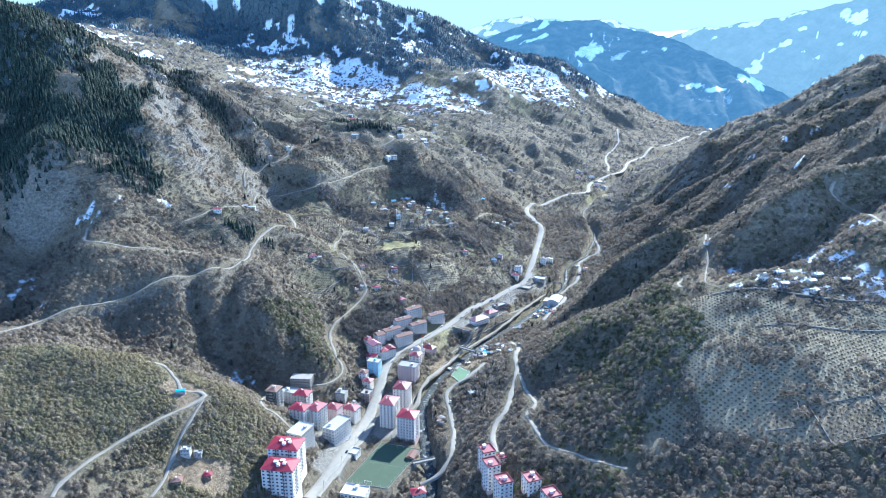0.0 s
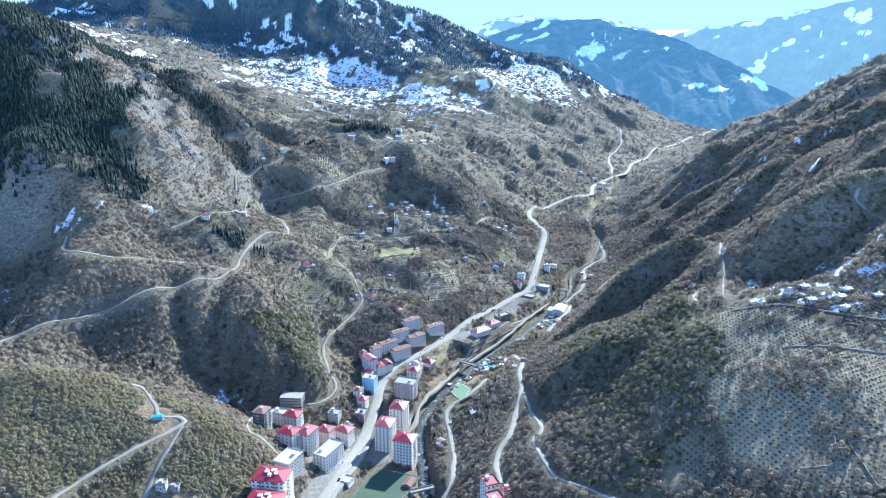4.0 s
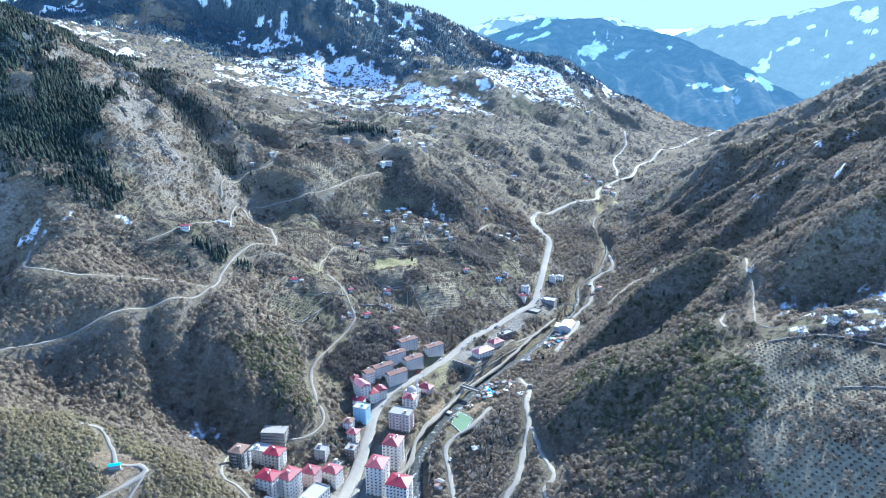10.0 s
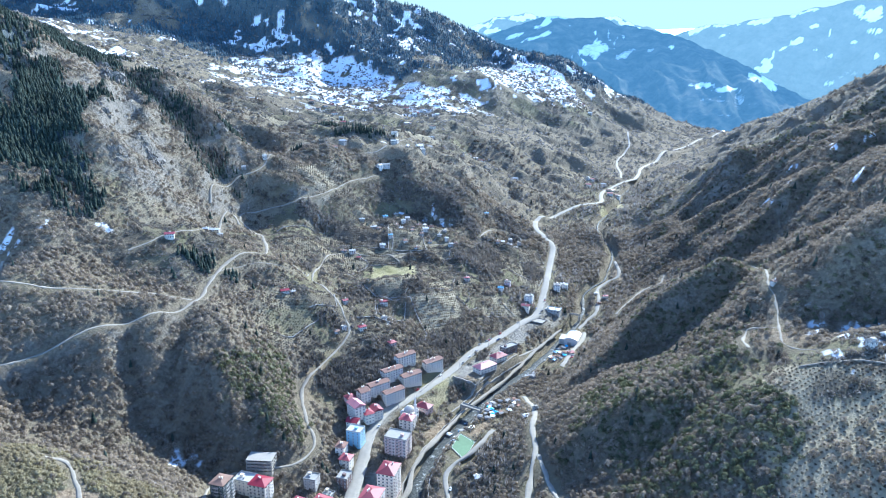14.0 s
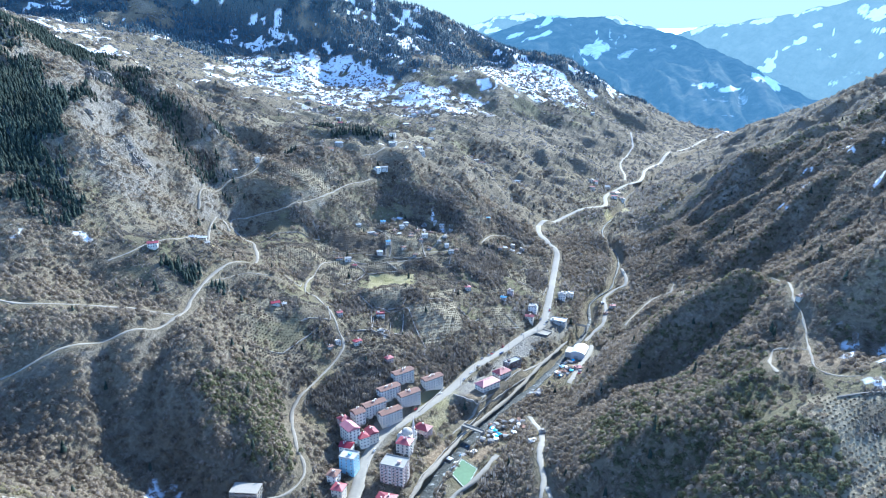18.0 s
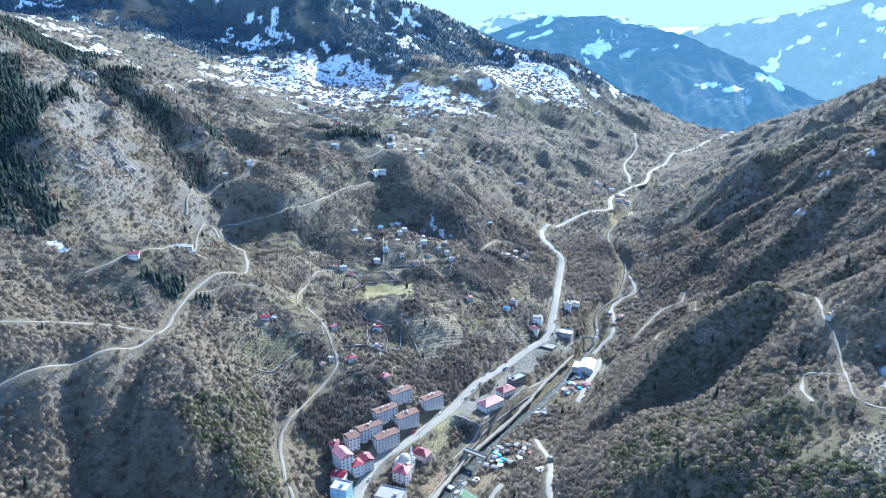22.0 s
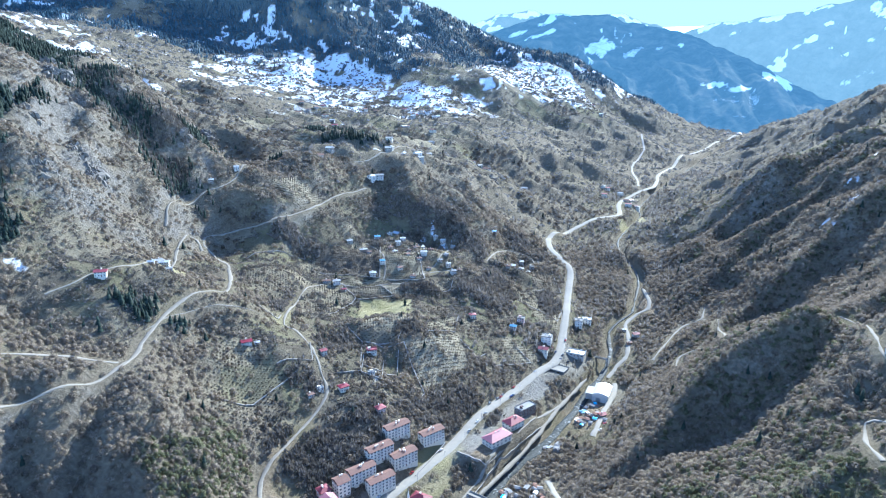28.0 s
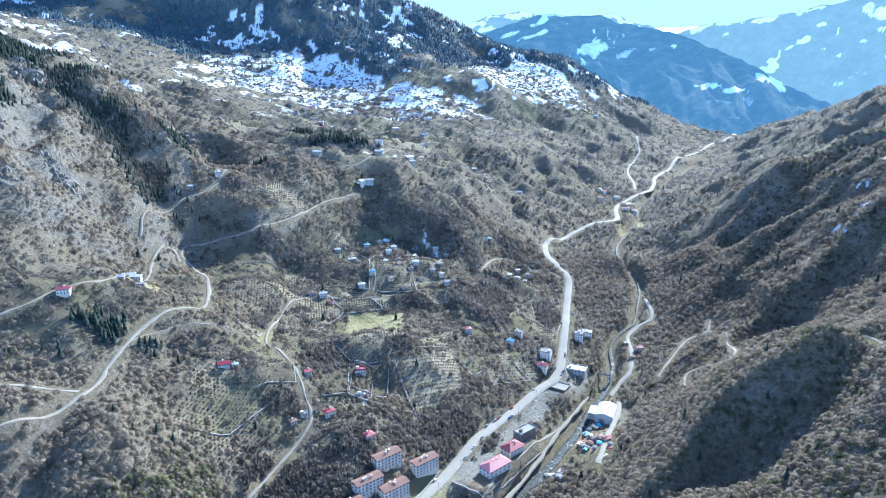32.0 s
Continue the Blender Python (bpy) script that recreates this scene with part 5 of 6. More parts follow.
for k, (bx, by, w, d, st, turn, wall, roof, shape, label) in enumerate([
        (-292, 783, 13, 9, 2, 15, "white", "rose", "gable", "white farmhouse with faded red roof on the bench"),
        (-285, 872, 13, 9, 2, 20, "white", "pale", "gable", "white house with a pale tin roof on the bench"),
        (-268, 850, 12, 8, 2, 10, "white", "white", "gable", "white house with a snowy pale roof"),
        (-272, 832, 8, 7, 1, 10, "stone", "pale", "gable", "small stone barn with tin roof"),
        (-258, 836, 8, 6, 1, 30, "grey", "slab", "gable", "grey outbuilding on the bench"),
        (-171, 778, 12, 8, 1, 25, "white", "red", "gable", "long low house with crimson roof among terraces"),
        (-163, 782, 6, 5, 1, 25, "grey", "pale", "gable", "grey shed beside the red-roofed house"),
        (-125, 973, 11, 8, 2, 20, "blue", "pale", "gable", "pale blue house with tin roof"),
        (-137, 975, 12, 7, 1, 10, "grey", "brown", "gable", "low brown-roofed farm building on a lane"),
        (-115, 962, 8, 6, 1, 5, "cream", "rose", "gable", "cream shed with faded red roof"),
        (-69, 838, 13, 9, 2, 10, "white", "rose", "flat", "white house with red roof above a walled yard"),
        (-90, 1108, 10, 8, 2, 20, "grey", "bluetin", "gable", "grey farmhouse with a blue tin roof"),
        (-105, 1071, 14, 7, 1, 25, "stone", "pale", "gable", "long stone barn with pale roof"),
        (-85, 1001, 10, 8, 2, 15, "white", "white", "gable", "white farmhouse with a pale roof"),
        (-24, 1057, 11, 9, 2, 10, "white", "white", "gable", "white two-storey farmhouse with pale roof"),
        (-30, 1046, 8, 7, 1, 30, "grey", "brown", "gable", "small dark-roofed grey barn"),
        (-53, 1015, 9, 8, 1, 30, "cream", "tile", "hip", "cream cottage with tiled roof"),
        (-36, 1001, 8, 7, 1, 10, "grey", "brown", "gable", "small grey barn by the lane"),
        (14, 1027, 9, 8, 2, 20, "grey", "slab", "gable", "grey farmhouse at the lane's end"),
        (1, 1123, 9, 8, 2, 10, "white", "pale", "gable", "white farmhouse below the spur"),
        (-8, 1108, 12, 7, 1, 20, "stone", "pale", "gable", "stone barn with pale sheet roof"),
        (-70, 1075, 9, 7, 1, 35, "stone", "brown", "gable", "weathered barn in the hamlet"),
        (-60, 1090, 9, 8, 2, 15, "cream", "pale", "gable", "cream house with tin roof in the hamlet"),
        (-15, 1075, 9, 7, 1, 0, "grey", "tile", "gable", "grey cottage with tiled roof in the hamlet"),
        (-45, 1050, 8, 7, 1, 40, "white", "tile", "gable", "white cottage with tiled roof in the hamlet"),
        (5, 1065, 8, 7, 1, 20, "stone", "slab", "gable", "stone hut beside the orchard"),
        (-124, 1079, 10, 7, 1, 20, "stone", "pale", "gable", "long stone barn with pale roof"),
        (-95, 1053, 8, 7, 1, 10, "grey", "brown", "gable", "small grey barn by the lane"),
        (-74, 1121, 9, 7, 1, 25, "grey", "slab", "gable", "grey outbuilding above the hamlet"),
        (-54, 1102, 9, 8, 2, 10, "white", "white", "gable", "white farmhouse with a pale roof"),
        (-36, 1081, 9, 7, 1, 15, "stone", "brown", "gable", "weathered barn in the hamlet"),
        (-27, 1092, 7, 6, 1, 40, "grey", "pale", "gable", "small tin-roofed shed in the hamlet"),
        (-44, 1067, 8, 6, 1, 5, "stone", "brown", "gable", "weathered barn in the hamlet"),
        (-62, 1058, 8, 6, 1, 30, "grey", "pale", "gable", "small tin-roofed shed in the hamlet"),
        (-3, 1050, 8, 7, 1, 15, "stone", "slab", "gable", "stone hut beside the orchard"),
        (-17, 1030, 8, 6, 1, 10, "grey", "brown", "gable", "small grey barn by the lane"),
        (8, 1046, 8, 6, 2, 20, "white", "pale", "gable", "white farmhouse at the lane's end"),
        (22, 1036, 7, 6, 1, 10, "stone", "brown", "gable", "weathered barn at the lane's end"),
        (-75, 1022, 8, 7, 2, 15, "white", "bluetin", "gable", "white cottage with a blue roof"),
        (-10, 1134, 8, 7, 1, 20, "grey", "pale", "gable", "tin-roofed barn above the hamlet"),
        (15, 1110, 8, 6, 1, 20, "stone", "slab", "gable", "stone hut above the hamlet"),
        (-298, 1067, 9, 7, 1, 20, "stone", "pale", "gable", "stone barn beside the upper track"),
        (-275, 1101, 9, 7, 2, 30, "white", "pale", "gable", "white farmhouse beside the upper track"),
        (90, 1090, 8, 7, 1, 10, "stone", "brown", "gable", "weathered barn on the spur"),
        (118, 1160, 9, 7, 2, 15, "white", "pale", "gable", "white house high on the spur"),
        (124, 1128, 7, 6, 1, 10, "grey", "pale", "gable", "tin-roofed shed on the spur"),
        (-66, 806, 9, 6, 1, 10, "white", "slab", "flat", "low white shed in the walled yard"),
        (35, 936, 9, 8, 2, 15, "white", "rose", "hip", "white house with red roof among orchards"),
        (82, 938, 10, 8, 2, -20, "white", "bluetin", "gable", "white house with blue roof above the road"),
        (93, 956, 11, 9, 3, -20, "pink", "slab", "flat", "pink house under construction above the road"),
        (113, 1123, 10, 8, 2, 10, "white", "pale", "gable", "white house on the spur above the bend"),
        (100, 1112, 9, 8, 2, 10, "blue", "white", "gable", "pale blue house on the spur"),
        (131, 1140, 9, 8, 2, 10, "grey", "slab", "flat", "grey house on the spur"),
        (108, 1098, 8, 7, 1, 10, "white", "slab", "flat", "small white house on the spur"),
        (78, 1180, 9, 7, 1, 20, "grey", "bluetin", "gable", "grey barn with blue roof on the spur"),
        (-111, 811, 8, 7, 2, 30, "white", "rose", "gable", "white cottage with red roof by the ridge lane"),
        (-87, 773, 11, 8, 2, 35, "cream", "red", "hip", "cream house with crimson roof by the ridge lane"),
        (-106, 764, 8, 6, 1, 35, "white", "pale", "flat", "white shed by the ridge lane"),
        (-112, 754, 7, 6, 1, 35, "grey", "brown", "gable", "grey shed by the ridge lane"),
        (-53, 756, 10, 9, 2, 38, "pink", "rose", "hip", "red-roofed pink villa above the housing estate"),
        (235, 972, 10, 8, 2, 10, "blue", "rose", "gable", "blue house with red roof beside the upstream road"),
        (226, 990, 6, 5, 1, 10, "grey", "pale", "gable", "grey hut beside the upstream road"),
        (222, 955, 8, 5, 1, 20, "brick", "brown", "gable", "brick shed beside the upstream road"),
        (-188, 378, 9, 8, 1, 15, "brick", "tile", "hip", "small brick house with orange tiled roof"),
        (-171, 390, 7, 6, 1, 10, "brick", "red", "hip", "small house with bright red roof"),
        (-190, 401, 9, 7, 2, 5, "grey", "slab", "flat", "unfinished grey house on the front hill"),
        (-182, 403, 7, 6, 1, 5, "raw", "slab", "flat", "raw concrete shed on the front hill"),
        (286, 640, 7, 6, 1, 20, "grey", "brown", "gable", "small grey hut on the east slope"),
        (293, 512, 9, 7, 1, 10, "grey", "white", "gable", "farm hut with snow on its roof"),
        (306, 486, 9, 7, 1, 20, "stone", "white", "gable", "stone hut with a white roof"),
        (282, 483, 8, 7, 2, 5, "dark", "white", "gable", "dark wooden farmhouse with a snowy roof"),
        (318, 498, 10, 7, 1, 15, "grey", "white", "gable", "grey farmhouse with snowy roof"),
        (300, 470, 8, 6, 1, 30, "stone", "pale", "gable", "stone barn on the terraces"),
        (330, 480, 8, 6, 1, 0, "dark", "white", "gable", "dark barn with a white roof"),
        (274, 500, 7, 6, 2, 5, "grey", "slab", "flat", "narrow grey farmhouse on the terraces"),
        (151, 798, 9, 7, 1, 20, "grey", "rose", "gable", "grey shed with faded red roof by the works"),
        (138, 818, 8, 6, 1, 20, "brick", "bluetin", "gable", "brick shed with blue roof by the works"),
        (76, 628, 7, 6, 1, 20, "grey", "white", "gable", "small hut with a white roof by the lane"),
        (86, 640, 6, 5, 1, 20, "stone", "slab", "flat", "small stone hut by the lane"),
        (30, 565, 8, 6, 1, 15, "grey", "white", "gable", "grey hut with pale roof above the river")]):
    wall = {"white": "limewash", "blue": "limewash"}.get(wall, wall)
    building("house", bx, by, w * 0.72, d * 0.72, st, turn, wall, roof, shape, label, HILL, max(2, w // 3), 1, 0, None, "s", None, False, None, 1, False, 2.2)

# far hamlets, a few metres of wall and roof each
rng = random.Random(5)
FAR_ROOFS = ["pale", "brown", "tile", "white", "slab", "rose"]
for cx, cy, sx, sy, n in ((-180, 1640, 180, 90, 16), (-380, 1960, 190, 120, 16), (-70, 1960, 110, 80, 10), (370, 2400, 150, 140, 16), (120, 1500, 60, 60, 5), (385, 1620, 30, 60, 9), (-40, 1330, 60, 40, 6), (-130, 1240, 60, 30, 4), (1190, 2770, 60, 70, 12)):
    for k in range(n):
        bx, by = cx + rng.uniform(-sx, sx), cy + rng.uniform(-sy, sy)
        building("house", bx, by, rng.uniform(9, 13), rng.uniform(8, 10), rng.choice((1, 2, 2)), rng.uniform(-40, 40), rng.choice(("white", "grey", "stone", "cream")), rng.choice(FAR_ROOFS), "gable",
                 "distant farmhouse on the high bench", "far hamlet houses", 2, 1, 0, None, "m", None, False, None, 0, False)


def unfinished_frame(x, y, w, d, storeys, turn):
    z = float(ground(x, y))
    thing = tagged(new("unfinished_building"), "raw concrete frame of an unfinished block at the gorge", "building")
    thing.matrix_basis = pose(x, y, z, 0, 0, turn)
    for k in range(storeys + 1):
        vs, fs = box_list([(0, 0, k * STOREY - 0.3, w, d, 0.3)] + ([(0, 0, -4, w, d, 3.9)] if k == 0 else []))
        part("slab", solid("slab", vs, fs, [WALLS["raw"]]), thing)
    column = solid("column", *box_list([(0, 0, 0, 0.6, 0.6, STOREY - 0.3)]), [WALLS["raw"]])
    panel = solid("infill_wall", *box_list([(0, 0, 0, w / 6 - 0.9, 0.25, STOREY - 1.5)]), [WALLS["raw"]])
    core = solid("inner_wall", *box_list([(0, 0, 0, w - 3, 0.3, STOREY - 0.3)]), [WALLS["dark"]])
    for k in range(storeys):
        part("inner_wall", core, thing, pose(0, 1.0, k * STOREY))
        for i in range(7):
            u = -w / 2 + 0.4 + i * (w - 0.8) / 6
            for v in (-d / 2 + 0.35, d / 2 - 0.35):
                part("column", column, thing, pose(u, v, k * STOREY))
            if i < 6:
                part("infill_wall", panel, thing, pose(u + (w - 0.8) / 12, -d / 2 + 0.3, k * STOREY))
        for v in (-d / 6, d / 6):
            for u in (-w / 2 + 0.4, w / 2 - 0.4):
                part("column", column, thing, pose(u, v, k * STOREY))


unfinished_frame(-143, 570, 21, 12, 4, -4)


def lathe(profile, n=14):
    vs, fs = [], []
    for r, z in profile:
        vs += [(r * math.cos(2 * math.pi * i / n), r * math.sin(2 * math.pi * i / n), z) for i in range(n)]
    for k in range(len(profile) - 1):
        fs += [(k * n + i, k * n + (i + 1) % n, (k + 1) * n + (i + 1) % n, (k + 1) * n + i) for i in range(n)]
    return vs, fs


def mosque(x, y, turn):
    z = float(ground(x, y))
    thing = tagged(new("mosque"), "white mosque with grey domes and a slim minaret", "mosque")
    thing.matrix_basis = pose(x, y, z, 0, 0, turn)
    vs, fs = box_list([(0, 0, -3, 13, 13, 10.5), (0, 0, 7.3, 13.6, 13.6, 0.35), (0, -8, -3, 12, 4, 7.2)])
    part("wall", solid("wall", vs, fs, [WALLS["white"]]), thing)
    lead = WALLS["grey"]
    dome = [(5.2, 0), (5.2, 1.0), (4.9, 2.2), (4.1, 3.5), (2.8, 4.5), (1.3, 5.1), (0.15, 5.3), (0.1, 6.4), (0.02, 6.6)]
    part("dome", solid("dome", *lathe(dome), [lead]), thing, pose(0, 0, 7.6), "grey lead-covered central dome")
    small = solid("small_dome", *lathe([(1.7 * r / 5.2, 1.7 * h / 5.2) for r, h in dome], 10), [lead])
    for u in (-1, 1):
        for v in (-1, 1):
            part("small_dome", small, thing, pose(5.0 * u, 5.0 * v, 7.6))
    for u in (-4, 0, 4):
        part("small_dome", small, thing, pose(u, -8, 4.2))
    tower = [(1.5, -3), (1.5, 6), (1.0, 7), (0.95, 16), (1.6, 16.4), (1.6, 17.4), (0.85, 17.5), (0.8, 21), (0.95, 21.2), (0.05, 26.5), (0.05, 28)]
    part("minaret", solid("minaret", *lathe(tower, 12), [WALLS["white"]]), thing, pose(8.2, -2.5, 0), "slim white minaret with a pointed cap")
    for k in range(3):
        for i in (-4, 0, 4):
            if k < 2:
                part("window", WINDOW["m"], thing, pose(i, -6.55 if k else -10.05, 1.8 + 3.2 * k))
                part("window", WINDOW["m"], thing, pose(6.55, i, 1.8 + 3.2 * k, 0, 0, 90))
                part("window", WINDOW["m"], thing, pose(-6.55, i, 1.8 + 3.2 * k, 0, 0, -90))


mosque(-30, 668, -28)


def warehouse(x, y, w, d, h, turn):
    z = 1.5
    thing = tagged(new("warehouse"), "white sheet-metal factory hall with a low pitched roof", "warehouse")
    thing.matrix_basis = pose(x, y, z, 0, 0, turn)
    vs, fs = box_list([(0, 0, -3, w, d, h + 3)])
    part("wall", solid("wall", vs, fs, [ROOFS["white"]]), thing)
    a, b, n = w / 2 + 0.4, d / 2 + 0.4, 7
    prof = [(-a + 2 * a * i / (n - 1), 2.6 * math.sin(math.pi * i / (n - 1)) ** 0.8) for i in range(n)]
    vs = [(u, -b, k) for u, k in prof] + [(u, b, k) for u, k in prof]
    fs = [(i, i + 1, n + i + 1, n + i) for i in range(n - 1)] + [tuple(range(n))[::-1], tuple(range(n, 2 * n))]
    part("roof", solid("roof", vs, fs, [ROOFS["white"]]), thing, pose(0, 0, h))
    for k in range(6):
        vs, fs = box_list([(0, 0, 0, 0.25, 0.3, h)])
        part("pilaster", solid("pilaster", vs, fs, [ROOFS["pale"]]), thing, pose(-w / 2 - 0.1, -d / 2 + 1 + k * (d - 2) / 5, 0))
    part("gate", solid("gate", *box_list([(0, 0, 0, 4.5, 0.15, 4.2), (0, -0.06, 0, 0.12, 0.1, 4.2)]), [steel]), thing, pose(-2, -d / 2 - 0.08, 0))
    for k in range(5):
        part("window", WINDOW["l"], thing, pose(-w / 2 - 0.05, -d / 2 + 3 + k * 4.4, h - 1.6, 0, 0, -90))
        part("window", WINDOW["l"], thing, pose(w / 2 + 0.05, -d / 2 + 3 + k * 4.4, h - 1.6, 0, 0, 90))
    vs, fs = box_list([(0, 0, -3, 8, 16, 6.5), (0, 0, 3.5, 8.5, 16.5, 0.3)])
    part("annex", solid("annex", vs, fs, [WALLS["grey"]]), thing, pose(-w / 2 - 4, 3, 0))


warehouse(164, 848, 16, 25, 7.5, -24)

# ---- sports ground, terraces, walls, bridge ----
worn_line = plain("worn_line", (0.13, 0.15, 0.12), 0.9, 0, 0.2, 0.5)
pale_turf = plain("faded_green_court", (0.12, 0.20, 0.11), 0.9, 0, 0.15, 0.3)
turf = plain("dull_green_turf", (0.055, 0.085, 0.05), 0.9, 0, 0.14, 0.12)
line_paint = plain("white_line", (0.75, 0.76, 0.75), 0.8, 0, 0.05, 0.5)


def playing_field(name, corners, z, label, goals=True):
    thing = tagged(new(name), label, "sports pitch")
    c = [Vector((x, y, 0)) for x, y in corners]
    mid = sum(c, Vector()) / 4
    thing.matrix_basis = pose(mid.x, mid.y, z)
    loc = [v - mid for v in c]
    part("turf", solid("turf", [(v.x, v.y, h) for h in (-0.6, 0.25) for v in loc], [(4, 5, 6, 7), (0, 1, 5, 4), (1, 2, 6, 5), (2, 3, 7, 6), (3, 0, 4, 7)], [turf if goals else pale_turf]), thing)

    def stripe(a, b, w=0.10):
        d = (b - a).normalized()
        n = Vector((-d.y, d.x, 0)) * w
        part("line", solid("line", [tuple(p + Vector((0, 0, 0.262))) for p in (a - n, b - n, b + n, a + n)], [(0, 1, 2, 3)], [worn_line if goals else line_paint]), thing)
    inset = [v * 0.93 for v in loc]
    for i in range(4):
        stripe(inset[i], inset[(i + 1) % 4])
    if goals:
        stripe((inset[0] + inset[3]) / 2, (inset[1] + inset[2]) / 2)
        for a, b in ((0, 1), (3, 2)):
            m = (inset[a] + inset[b]) / 2
            d = (inset[b] - inset[a]).normalized()
            vs, fs = box_list([(-3, 0, 0, 0.14, 0.14, 2.3), (3, 0, 0, 0.14, 0.14, 2.3), (0, 0, 2.2, 6.1, 0.14, 0.14)])
            part("goal", solid("goal", vs, fs, [line_paint]), thing, Matrix.Translation((m.x, m.y, 0.26)) @ pose(0, 0, 0, 0, 0, math.degrees(math.atan2(d.y, d.x))))
    for i in range(4):                                   # low wall with a mesh fence's posts
        a, b = loc[i] * 1.01, loc[(i + 1) % 4] * 1.01
        n = max(3, int((b - a).length / 6))
        ang = math.degrees(math.atan2(b.y - a.y, b.x - a.x))
        m = (a + b) / 2
        part("kerb", solid("kerb", *box_list([(0, 0, -0.6, (b - a).length, 0.3, 1.1)]), [WALLS["raw"]]), thing, pose(m.x, m.y, 0, 0, 0, ang))
        for k in range(n):
            q = a + (b - a) * k / n
            part("fence_post", solid("fence_post", *box_list([(0, 0, 0, 0.12, 0.12, 3.4)]), [steel]), thing, pose(q.x, q.y, 0))


playing_field("football_pitch", [(-80, 443), (-45, 434), (-19, 489), (-56, 500)], -8.0, "dull green football pitch with worn lines")
playing_field("small_court", [(9, 618), (20, 598), (31, 626), (18, 640)], 1.6, "small pale green sports court beside the river", False)


cliff = plain("grey_cliff_rock", (0.20, 0.18, 0.155), 0.95, 0, 0.4, 0.2, 0.8)


def wall_run(name, line, height, thick, mat, label, sink=2.0, cap=True):
    """A masonry wall along a line, one panel a stretch."""
    thing = tagged(new(name), label, "wall")
    x0, y0 = line[0]
    z0 = float(ground(x0, y0))
    thing.matrix_basis = pose(x0, y0, z0)
    for (ax, ay), (bx, by) in zip(line[:-1], line[1:]):
        n = max(1, int(math.hypot(bx - ax, by - ay) / 5))
        for k in range(n):
            u = (k + 0.5) / n
            px, py = ax + (bx - ax) * u, ay + (by - ay) * u
            length = math.hypot(bx - ax, by - ay) / n
            boxes = [(0, 0, -sink, length, thick, height + sink)] + ([(0, 0, height, length, thick + 0.25, 0.15)] if cap else [])
            dx, dy = (bx - ax) / n / 2, (by - ay) / n / 2
            g, g0, g1 = (float(ground(px + q * dx, py + q * dy)) for q in (0, -1, 1))
            vs, fs = box_list(boxes)
            vs = [(u, v, h + (g0 if u < 0 else g1) - g) for u, v, h in vs]          # the wall follows the slope
            part("panel", solid("panel", vs, fs, [mat]), thing, pose(px - x0, py - y0, g - z0, 0, 0, math.degrees(math.atan2(by - ay, bx - ax))))


wall_run("retaining_wall", [(13, 738), (36, 723), (50, 742)], 1.2, 0.8, WALLS["stone"], "tall stone retaining wall round the terrace yard", 11)
wall_run("retaining_wall", [(50, 742), (88, 794)], 0.9, 0.7, WALLS["raw"], "concrete retaining wall above the river bank", 8)
wall_run("river_wall", [(-30, 540), (-31, 580), (-16, 624), (3, 662), (26, 702), (50, 740), (78, 772), (104, 806)], 0.8, 0.6, WALLS["raw"], "pale concrete flood wall on the west bank", 5)
wall_run("river_wall", [(-10, 540), (-9, 578), (5, 618), (23, 656), (46, 697)], 0.8, 0.6, WALLS["raw"], "concrete flood wall on the east bank", 5)
wall_run("yard_wall", [(-76, 832), (-75, 802), (-56, 800), (-57, 831)], 1.6, 0.4, WALLS["raw"], "grey block wall round an empty yard")
wall_run("yard_wall", [(-75, 816), (-56, 815)], 1.4, 0.4, WALLS["raw"], "grey block wall dividing an empty yard")
wall_run("field_wall", [(-96, 870), (-80, 852), (-56, 846), (-38, 852)], 0.9, 0.8, WALLS["stone"], "dry stone field wall among orchards")
wall_run("field_wall", [(-38, 852), (-16, 798), (-30, 770)], 0.9, 0.8, WALLS["stone"], "dry stone wall beside a nut plot")
wall_run("field_wall", [(228, 316), (260, 311), (264, 342), (232, 350), (228, 316)], 0.6, 0.5, cliff, "stone wall round a ploughed garden")
wall_run("field_wall", [(204, 345), (222, 338), (229, 358), (212, 365)], 0.6, 0.5, cliff, "stone wall round a small garden")
for shade, *corner in PLOTS:
    wall_run("field_wall", [corner[0], corner[1], corner[2]], 0.8, 0.7, WALLS["stone"], "dry stone wall along a small farm plot")
wall_run("terrace_wall", [(230, 500), (262, 488), (300, 462), (340, 440)], 0.7, 0.8, cliff, "stone terrace wall below the hamlet")
wall_run("terrace_wall", [(240, 440), (270, 430), (320, 405)], 0.7, 0.8, cliff, "stone terrace wall between orchard plots")


def bridge(x, y, length, width, turn, z, label):
    thing = tagged(new("bridge"), label, "bridge")
    thing.matrix_basis = pose(x, y, z, 0, 0, turn)
    part("deck", solid("deck", *box_list([(0, 0, -0.7, length, width, 0.7)]), [concrete]), thing)
    for v in (-1, 1):
        part("parapet", solid("parapet", *box_list([(0, 0, 0, length, 0.25, 0.9)]), [WALLS["raw"]]), thing, pose(0, v * (width / 2 - 0.13), 0))
        part("abutment", solid("abutment", *box_list([(0, 0, -8, 1.6, width + 1, 7.4)]), [WALLS["stone"]]), thing, pose(v * (length / 2 - 0.8), 0, 0))


bridge(30, 690, 22, 5, -35, 0.5, "concrete road bridge over the river")
bridge(174, 929, 34, 2.6, -27, 8.5, "narrow concrete footbridge over the river")
bridge(-16, 470, 20, 4.5, 20, -6.0, "concrete bridge by the football pitch")


